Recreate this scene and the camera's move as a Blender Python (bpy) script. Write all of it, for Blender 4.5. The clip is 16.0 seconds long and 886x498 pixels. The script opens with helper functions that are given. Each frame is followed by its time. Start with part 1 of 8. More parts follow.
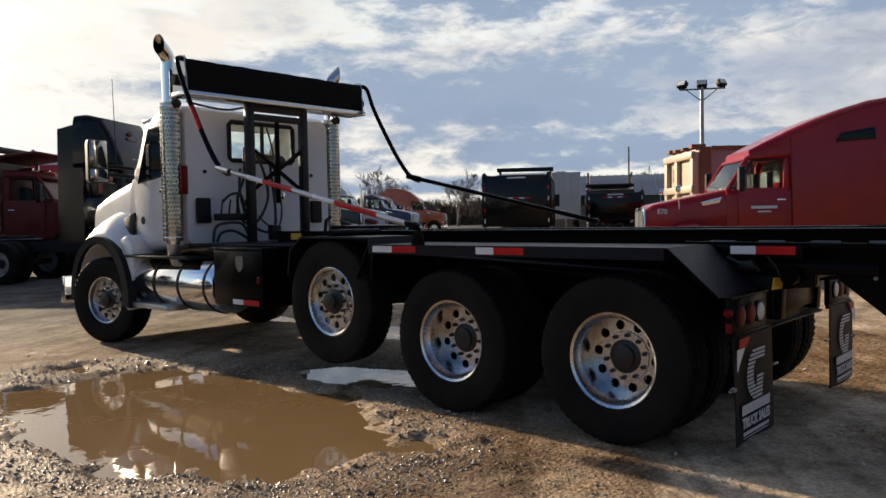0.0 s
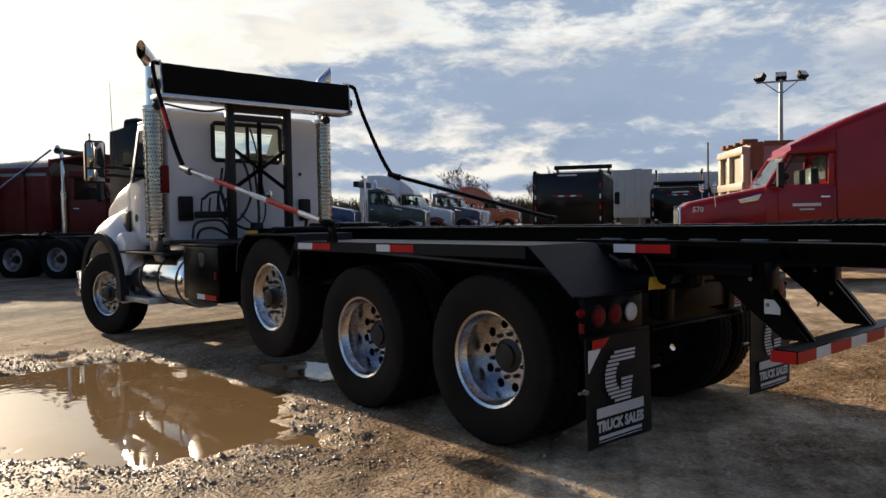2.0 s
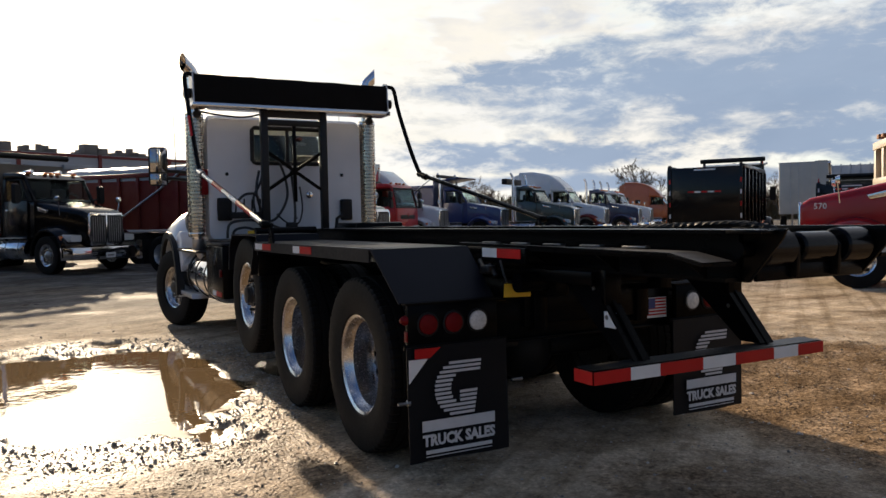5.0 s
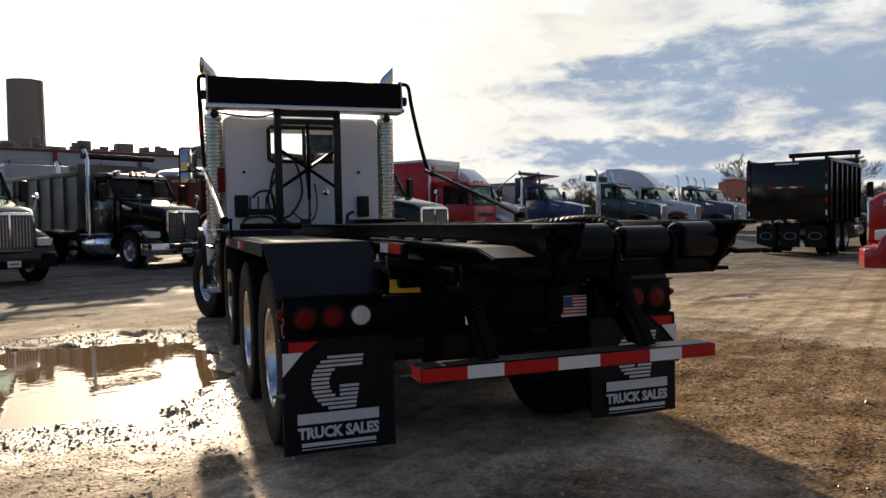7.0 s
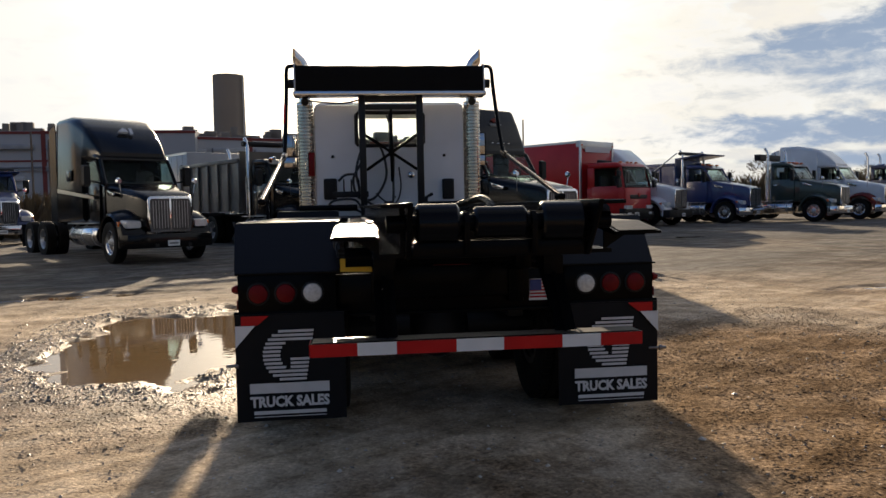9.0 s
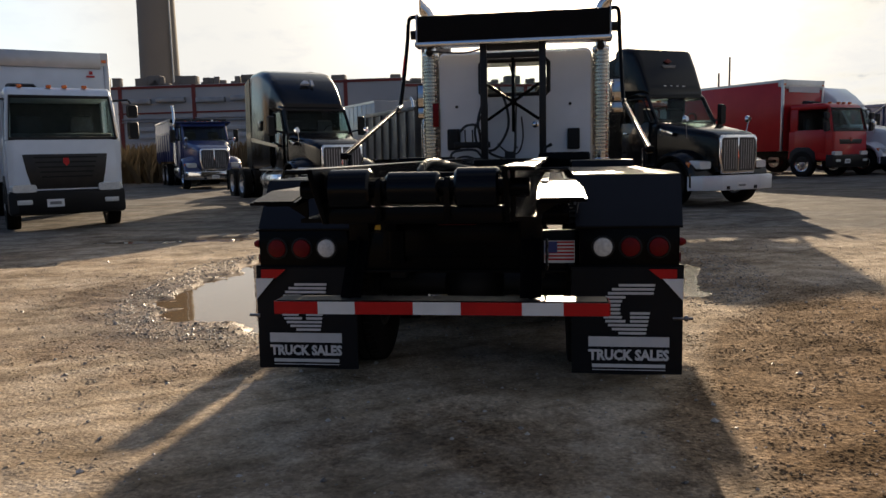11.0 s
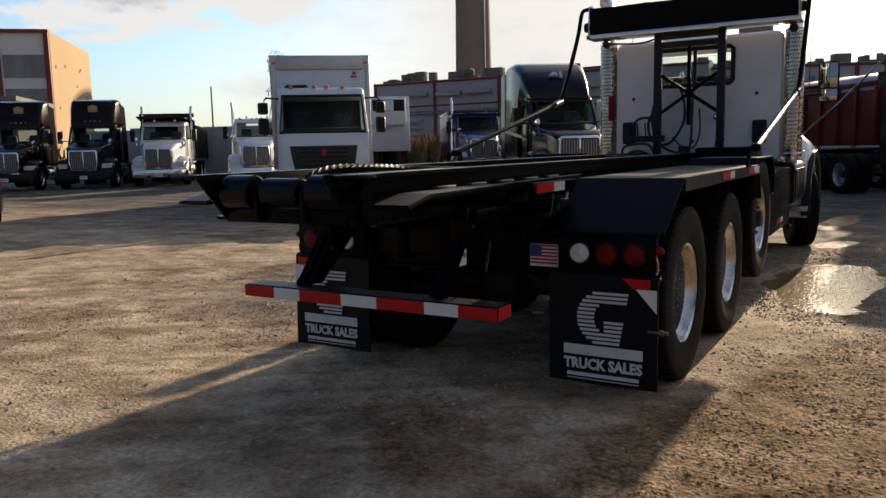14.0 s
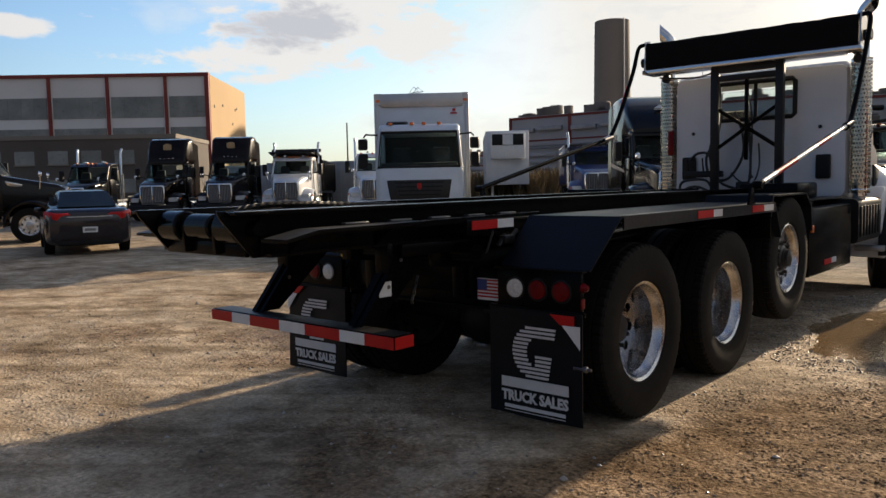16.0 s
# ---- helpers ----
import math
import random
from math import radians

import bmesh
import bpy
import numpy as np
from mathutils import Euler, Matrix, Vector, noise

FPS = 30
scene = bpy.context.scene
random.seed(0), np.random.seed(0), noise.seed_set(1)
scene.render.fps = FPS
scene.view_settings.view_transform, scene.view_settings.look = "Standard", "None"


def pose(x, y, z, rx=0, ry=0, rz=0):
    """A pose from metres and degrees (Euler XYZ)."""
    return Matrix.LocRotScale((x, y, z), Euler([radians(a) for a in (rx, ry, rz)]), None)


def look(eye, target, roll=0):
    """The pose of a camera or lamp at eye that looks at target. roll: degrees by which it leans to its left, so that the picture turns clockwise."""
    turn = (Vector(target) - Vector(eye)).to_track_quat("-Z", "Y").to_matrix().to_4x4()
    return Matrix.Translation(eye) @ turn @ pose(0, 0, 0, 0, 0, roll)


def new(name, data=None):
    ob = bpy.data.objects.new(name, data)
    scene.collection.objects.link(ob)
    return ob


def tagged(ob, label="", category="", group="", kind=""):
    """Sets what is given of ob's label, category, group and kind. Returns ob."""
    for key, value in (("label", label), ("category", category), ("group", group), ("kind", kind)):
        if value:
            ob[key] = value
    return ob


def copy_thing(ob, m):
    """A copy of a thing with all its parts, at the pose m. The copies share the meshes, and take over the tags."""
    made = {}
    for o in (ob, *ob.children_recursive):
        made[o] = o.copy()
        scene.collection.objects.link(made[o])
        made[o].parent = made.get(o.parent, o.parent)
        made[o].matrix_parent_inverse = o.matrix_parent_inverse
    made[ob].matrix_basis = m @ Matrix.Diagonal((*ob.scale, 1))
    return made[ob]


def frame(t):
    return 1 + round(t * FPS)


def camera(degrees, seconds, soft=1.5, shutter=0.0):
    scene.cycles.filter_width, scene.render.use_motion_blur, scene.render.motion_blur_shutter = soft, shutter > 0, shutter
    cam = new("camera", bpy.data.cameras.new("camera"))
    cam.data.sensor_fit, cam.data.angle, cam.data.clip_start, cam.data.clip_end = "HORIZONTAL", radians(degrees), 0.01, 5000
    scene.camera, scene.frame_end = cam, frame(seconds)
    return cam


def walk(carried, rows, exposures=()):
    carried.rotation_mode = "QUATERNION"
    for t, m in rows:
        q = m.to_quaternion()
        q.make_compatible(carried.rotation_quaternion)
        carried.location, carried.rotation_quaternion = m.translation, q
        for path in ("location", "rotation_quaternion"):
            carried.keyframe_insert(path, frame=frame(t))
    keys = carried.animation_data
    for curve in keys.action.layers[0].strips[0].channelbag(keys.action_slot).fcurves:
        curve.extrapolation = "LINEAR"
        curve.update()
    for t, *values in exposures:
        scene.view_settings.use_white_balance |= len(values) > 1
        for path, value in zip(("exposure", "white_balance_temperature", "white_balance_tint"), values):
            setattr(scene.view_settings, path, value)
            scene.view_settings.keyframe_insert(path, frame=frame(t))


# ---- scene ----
cam = camera(59.9, 16.0)
METRES, EYE, TILT, LEAN, TURN = 10.0, 1.47, 0.0, 0.0, -48.3
EAST, NORTH = -5.575, -1.639
ROWS = [
    (0.0, 0.0, 0.0, 0.0, -0.04, -2.21, 1.03),
    (0.5, 0.0368, -0.0075, 0.0005, 2.17, -2.18, 1.02),
    (1.0, 0.0695, -0.0085, -0.0009, 4.28, -2.16, 1.04),
    (1.5, 0.104, -0.0007, -0.0021, 5.82, -2.22, 1.01),
    (2.0, 0.1357, 0.0061, -0.0032, 6.62, -2.21, 1.0),
    (2.5, 0.1686, 0.0138, -0.0022, 8.1, -2.2, 1.0),
    (3.0, 0.1979, 0.031, -0.0012, 9.61, -2.24, 1.01),
    (3.5, 0.228, 0.0373, -0.0024, 11.82, -2.21, 1.02),
    (4.0, 0.2643, 0.043, -0.0024, 15.86, -2.24, 1.08),
    (6.5, 0.4007, 0.1015, -0.0062, 24.48, -2.14, 1.09),
    (7.0, 0.4328, 0.115, -0.0072, 28.12, -2.21, 1.11),
    (7.5, 0.4593, 0.1314, -0.0076, 32.82, -2.3, 1.14),
    (8.0, 0.486, 0.1527, -0.0082, 36.7, -2.35, 1.15),
    (8.5, 0.5162, 0.1696, -0.0109, 39.28, -2.41, 1.17),
    (9.0, 0.5411, 0.1854, -0.0109, 41.33, -3.22, 1.18),
    (9.5, 0.5556, 0.2055, -0.0129, 43.92, -4.62, 1.16),
    (10.0, 0.5738, 0.2276, -0.0106, 48.5, -6.17, 1.18),
    (12.5, 0.6541, 0.354, -0.0017, 66.09, -7.36, 1.26),
    (13.0, 0.6627, 0.3839, -0.0018, 69.84, -7.4, 1.27),
    (13.5, 0.6823, 0.4098, -0.001, 74.51, -7.4, 1.26),
    (14.0, 0.702, 0.4339, -0.0003, 79.03, -7.41, 1.26),
    (14.5, 0.7084, 0.4564, -0.0018, 81.47, -7.35, 1.23),
    (15.0, 0.716, 0.4832, 0.0007, 85.23, -7.03, 1.23),
    (15.5, 0.7301, 0.5144, 0.0008, 88.15, -5.58, 1.22),
    (16.0, 0.7362, 0.5425, 0.0004, 89.32, -4.77, 1.18),
]
walk(cam, [(t, pose(EAST, NORTH, EYE, TILT, LEAN, TURN) @ pose(METRES * x, METRES * y, METRES * z, 90 + pitch, roll, yaw)) for t, x, y, z, yaw, pitch, roll in ROWS], [(0.0, 0.78), (4.0, 0.84), (7.0, 0.80), (10.0, 0.72), (13.0, 0.60), (16.0, 0.62)])

CLOUD_BIG, CLOUD_FINE, CLOUD_TONE = (3.1, 1.7, 0.0), (0.0, 0.0, 4.0), (5.0, 2.0, 8.0)

# ---- daylight: a low sun ahead of the truck, broken cloud ----
SUN_EL, SUN_AZ = 16.3, 1.0          # degrees up, degrees clockwise from +y
sun_dir = Vector((math.sin(radians(SUN_AZ)) * math.cos(radians(SUN_EL)), math.cos(radians(SUN_AZ)) * math.cos(radians(SUN_EL)), math.sin(radians(SUN_EL))))
sun_data = bpy.data.lights.new("sun", "SUN")
sun_data.energy, sun_data.angle, sun_data.color = 5.0, radians(0.6), (1.0, 0.80, 0.57)
sun_ob = new("sun", sun_data)
sun_ob.matrix_world = look(sun_dir * 60, (0, 0, 0))

world = bpy.data.worlds.new("sky")
scene.world = world
world.use_nodes = True
wn, wl = world.node_tree.nodes, world.node_tree.links
wn.clear()


def wmath(op, a, b=None, c=None):
    n = wn.new("ShaderNodeMath")
    n.operation = op
    for i, v in enumerate((a, b, c)):
        if v is None:
            continue
        if isinstance(v, (int, float)):
            n.inputs[i].default_value = v
        else:
            wl.new(v, n.inputs[i])
    return n.outputs[0]


def wramp(fac, stops):
    n = wn.new("ShaderNodeValToRGB")
    e = n.color_ramp.elements
    while len(e) < len(stops):
        e.new(0.5)
    for i, (p, c) in enumerate(stops):
        e[i].position, e[i].color = p, (*c, 1)
    wl.new(fac, n.inputs[0])
    return n.outputs[0]


def wmix(fac, a, b, mode="MIX"):
    n = wn.new("ShaderNodeMix")
    n.data_type, n.blend_type = "RGBA", mode
    for socket, v in ((n.inputs[0], fac), (n.inputs[6], a), (n.inputs[7], b)):
        if isinstance(v, (int, float)):
            socket.default_value = v
        elif isinstance(v, tuple):
            socket.default_value = (*v, 1)
        else:
            wl.new(v, socket)
    return n.outputs[2]


sky = wn.new("ShaderNodeTexSky")
sky.sky_type, sky.sun_disc = "NISHITA", False
sky.sun_elevation, sky.sun_rotation = radians(SUN_EL), radians(SUN_AZ)
sky.air_density, sky.dust_density, sky.ozone_density = 1.0, 1.4, 1.2
coord = wn.new("ShaderNodeTexCoord")
split = wn.new("ShaderNodeSeparateXYZ")
wl.new(coord.outputs["Generated"], split.inputs[0])
dx, dy, dz = split.outputs
# cloud field over the dome, drawn out sideways
flat = wn.new("ShaderNodeCombineXYZ")
wl.new(dx, flat.inputs[0])
wl.new(dy, flat.inputs[1])
wl.new(wmath("MULTIPLY", dz, 2.7), flat.inputs[2])


def wnoise(scale, detail, rough, offset):
    m = wn.new("ShaderNodeMapping")
    m.inputs[1].default_value = offset
    wl.new(flat.outputs[0], m.inputs[0])
    n = wn.new("ShaderNodeTexNoise")
    n.inputs["Scale"].default_value, n.inputs["Detail"].default_value, n.inputs["Roughness"].default_value = scale, detail, rough
    n.inputs["Distortion"].default_value = 0.3
    wl.new(m.outputs[0], n.inputs[0])
    return n.outputs[0]


az = wmath("ARCTAN2", dx, dy)
el = wmath("ARCSINE", dz)
big = wnoise(2.2, 4.0, 0.5, CLOUD_BIG)
fine = wnoise(5.0, 8.0, 0.56, CLOUD_FINE)
tone = wnoise(3.6, 6.0, 0.54, CLOUD_TONE)
wisp = wnoise(17.0, 8.0, 0.62, (2.0, 6.0, 1.0))


def cloud_bank(a, e, wa, we, ragged, soft):
    """A bank of cloud round a bearing and a height, both in degrees, with a ragged soft edge."""
    u = wmath("DIVIDE", wmath("SUBTRACT", az, radians(a)), radians(wa))
    v = wmath("DIVIDE", wmath("SUBTRACT", el, radians(e)), radians(we))
    d = wmath("ADD", wmath("MULTIPLY", u, u), wmath("MULTIPLY", v, v))
    rag = wmath("ADD", wmath("MULTIPLY", wmath("SUBTRACT", fine, 0.5), ragged), wmath("MULTIPLY", wmath("SUBTRACT", wisp, 0.5), ragged * 1.3))
    n = wn.new("ShaderNodeMapRange")
    n.interpolation_type = "SMOOTHSTEP"
    n.inputs[1].default_value, n.inputs[2].default_value, n.inputs[3].default_value, n.inputs[4].default_value = 1.0 + soft, 1.0 - soft, 0.0, 1.0
    wl.new(wmath("ADD", d, rag), n.inputs[0])
    return n.outputs[0]


def most(*masks):
    out = masks[0]
    for k in masks[1:]:
        out = wmath("MAXIMUM", out, k)
    return out


# thin bright cloud over most of the sky, more of it in the east
amount = wmath("ADD", wmath("ADD", wmath("MULTIPLY", big, 0.66), wmath("MULTIPLY", fine, 0.34)), wmath("MULTIPLY", dx, 0.13))
cover = wramp(amount, [(0.44, (0, 0, 0)), (0.58, (1, 1, 1))])
thick = wmath("MULTIPLY", wramp(amount, [(0.48, (0, 0, 0)), (0.62, (1, 1, 1))]), wramp(tone, [(0.42, (0, 0, 0)), (0.64, (1, 1, 1))]))
dot = wn.new("ShaderNodeVectorMath")
dot.operation = "DOT_PRODUCT"
wl.new(coord.outputs["Generated"], dot.inputs[0])
dot.inputs[1].default_value = sun_dir
toward = wmath("MAXIMUM", dot.outputs["Value"], 0.0)
near = wmath("POWER", toward, 4.5)
halo = wmath("POWER", toward, 60.0)
lit = wmix(near, (8.4, 8.1, 7.6), (7.3, 6.8, 5.9))
grey = wmix(near, (3.6, 4.0, 4.8), (5.3, 5.5, 5.8))
cloud = wmix(thick, lit, grey)
# towards the horizon everything drowns in pale haze
low = wmath("POWER", wmath("SUBTRACT", 1.0, wmath("MAXIMUM", dz, 0.0)), 15.0)
airy = wmix(wmath("MULTIPLY", low, 0.55), wmix(cover, wmix(1.0, sky.outputs[0], (1.35, 1.62, 1.95), "MULTIPLY"), cloud), wmix(near, (6.6, 6.7, 6.6), (7.3, 7.0, 6.2)))
airy = wmix(wmath("MINIMUM", wmath("MULTIPLY", near, 2.0), 1.0), airy, (8.1, 7.9, 7.45), "DARKEN")
# heavy grey banks in the east, bright where they thin out
rim = most(cloud_bank(49, 8.0, 29, 6.8, 3.4, 0.6), cloud_bank(48, 17.5, 14, 5.0, 2.2, 0.5))
airy = wmix(wmath("MULTIPLY", rim, 0.65), airy, (7.7, 7.3, 6.4))
heavy = most(cloud_bank(53, 8.8, 24, 3.8, 2.8, 0.8), cloud_bank(37, 4.6, 12, 1.2, 4.2, 0.8), cloud_bank(60, 4.8, 16, 1.4, 4.2, 0.8), cloud_bank(49, 17.0, 8, 3.0, 4.2, 0.8), cloud_bank(74, 15.5, 11, 3.2, 4.0, 0.8), cloud_bank(35, 10.5, 6, 1.4, 4.4, 0.9), cloud_bank(45, 2.6, 16, 0.6, 3.0, 0.8))
airy = wmix(wmath("MULTIPLY", heavy, 0.92), airy, wmix(tone, (1.6, 2.35, 3.6), (3.1, 3.9, 5.2)))
# a small heap cloud in the north-west
heap = most(cloud_bank(-50, 12.0, 8.5, 3.2, 5.5, 0.6), cloud_bank(-43, 9.8, 3.5, 1.2, 5.0, 0.7), cloud_bank(-70, 10.6, 2.0, 0.6, 3.0, 0.6), cloud_bank(-53, 9.0, 7.0, 1.1, 6.0, 0.8))
airy = wmix(wmath("MULTIPLY", heap, 0.9), airy, (8.0, 7.6, 7.2))
airy = wmix(wmath("MULTIPLY", cloud_bank(-52, 11.4, 4.0, 1.3, 5.0, 0.9), 0.75), airy, (4.4, 4.6, 5.2))
# faint pale streaks of thin cloud in the bright part
airy = wmix(wmath("MULTIPLY", wramp(wisp, [(0.50, (0, 0, 0)), (0.66, (1, 1, 1))]), wmath("MULTIPLY", near, 0.30)), airy, (5.2, 5.4, 6.0))
# overhead the sky is darker than round the horizon
high = wramp(dz, [(0.26, (1, 1, 1)), (0.48, (0.66, 0.70, 0.78)), (0.85, (0.44, 0.48, 0.58))])
airy = wmix(1.0, airy, high, "MULTIPLY")
# and darker on the side away from the sun
away = wramp(wmath("MULTIPLY_ADD", dot.outputs["Value"], 0.5, 0.5), [(0.05, (0.18, 0.23, 0.32)), (0.70, (1, 1, 1))])
airy = wmix(1.0, airy, away, "MULTIPLY")
glow = wmix(1.0, airy, wmix(halo, (0.0, 0.0, 0.0), (45.0, 36.0, 24.0)), "ADD")
back = wn.new("ShaderNodeBackground")
back.inputs["Strength"].default_value = 0.072
wl.new(glow, back.inputs["Color"])
wl.new(back.outputs[0], wn.new("ShaderNodeOutputWorld").inputs[0])

# ---- materials ----
def material(name, color, rough=0.5, metal=0.0, dark=0.75, scale=3.0, grain=60.0, bump=0.0, coat=0.0, dust=0.0, rvar=0.12, spec=0.5):
    """Paint, metal, rubber and the like: colour that varies at two scales, with grain in roughness and relief, and some dust."""
    m = bpy.data.materials.new(name)
    m.use_nodes = True
    n, l = m.node_tree.nodes, m.node_tree.links
    b = n["Principled BSDF"]
    tc = n.new("ShaderNodeTexCoord")
    large, small = n.new("ShaderNodeTexNoise"), n.new("ShaderNodeTexNoise")
    for t, s, d in ((large, scale, 6.0), (small, grain, 4.0)):
        t.inputs["Scale"].default_value, t.inputs["Detail"].default_value = s, d
        l.new(tc.outputs["Object"], t.inputs[0])
    ramp = n.new("ShaderNodeValToRGB")
    ramp.color_ramp.elements[0].position, ramp.color_ramp.elements[1].position = 0.35, 0.68
    ramp.color_ramp.elements[0].color = (*[c * dark for c in color], 1)
    ramp.color_ramp.elements[1].color = (*color, 1)
    l.new(large.outputs[0], ramp.inputs[0])
    out = ramp.outputs[0]
    if dust:
        spots = n.new("ShaderNodeValToRGB")
        spots.color_ramp.elements[0].position, spots.color_ramp.elements[1].position = 0.5, 0.75
        both = n.new("ShaderNodeMath")
        both.operation = "MULTIPLY_ADD"
        l.new(small.outputs[0], both.inputs[0])
        both.inputs[1].default_value = 0.35
        l.new(large.outputs[0], both.inputs[2])
        l.new(both.outputs[0], spots.inputs[0])
        amount = n.new("ShaderNodeMath")
        amount.operation = "MULTIPLY"
        l.new(spots.outputs[0], amount.inputs[0])
        amount.inputs[1].default_value = dust
        mix = n.new("ShaderNodeMix")
        mix.data_type = "RGBA"
        l.new(amount.outputs[0], mix.inputs[0])
        l.new(out, mix.inputs[6])
        mix.inputs[7].default_value = (0.24, 0.19, 0.13, 1)
        out = mix.outputs[2]
    l.new(out, b.inputs["Base Color"])
    r = n.new("ShaderNodeMapRange")
    r.inputs[3].default_value, r.inputs[4].default_value = max(0.0, rough - rvar), min(1.0, rough + rvar)
    l.new(small.outputs[0], r.inputs[0])
    l.new(r.outputs[0], b.inputs["Roughness"])
    b.inputs["Metallic"].default_value = metal
    b.inputs["Specular IOR Level"].default_value = spec
    b.inputs["Coat Weight"].default_value = coat
    b.inputs["Coat Roughness"].default_value = 0.06
    if bump:
        bp = n.new("ShaderNodeBump")
        bp.inputs["Strength"].default_value, bp.inputs["Distance"].default_value = bump, 0.004
        l.new(small.outputs[0], bp.inputs["Height"])
        l.new(bp.outputs[0], b.inputs["Normal"])
    return m


def paint(name, color, rough=0.32, dust=0.12):
    return material(name, color, rough, 0.0, 0.86, 1.6, 90.0, 0.02, 0.5, dust * 0.35, 0.08)


def glass(name, tint, rough=0.03):
    m = bpy.data.materials.new(name)
    m.use_nodes = True
    b = m.node_tree.nodes["Principled BSDF"]
    b.inputs["Base Color"].default_value = (*tint, 1)
    b.inputs["Roughness"].default_value = rough
    b.inputs["Transmission Weight"].default_value = 1.0
    b.inputs["IOR"].default_value = 1.12
    return m


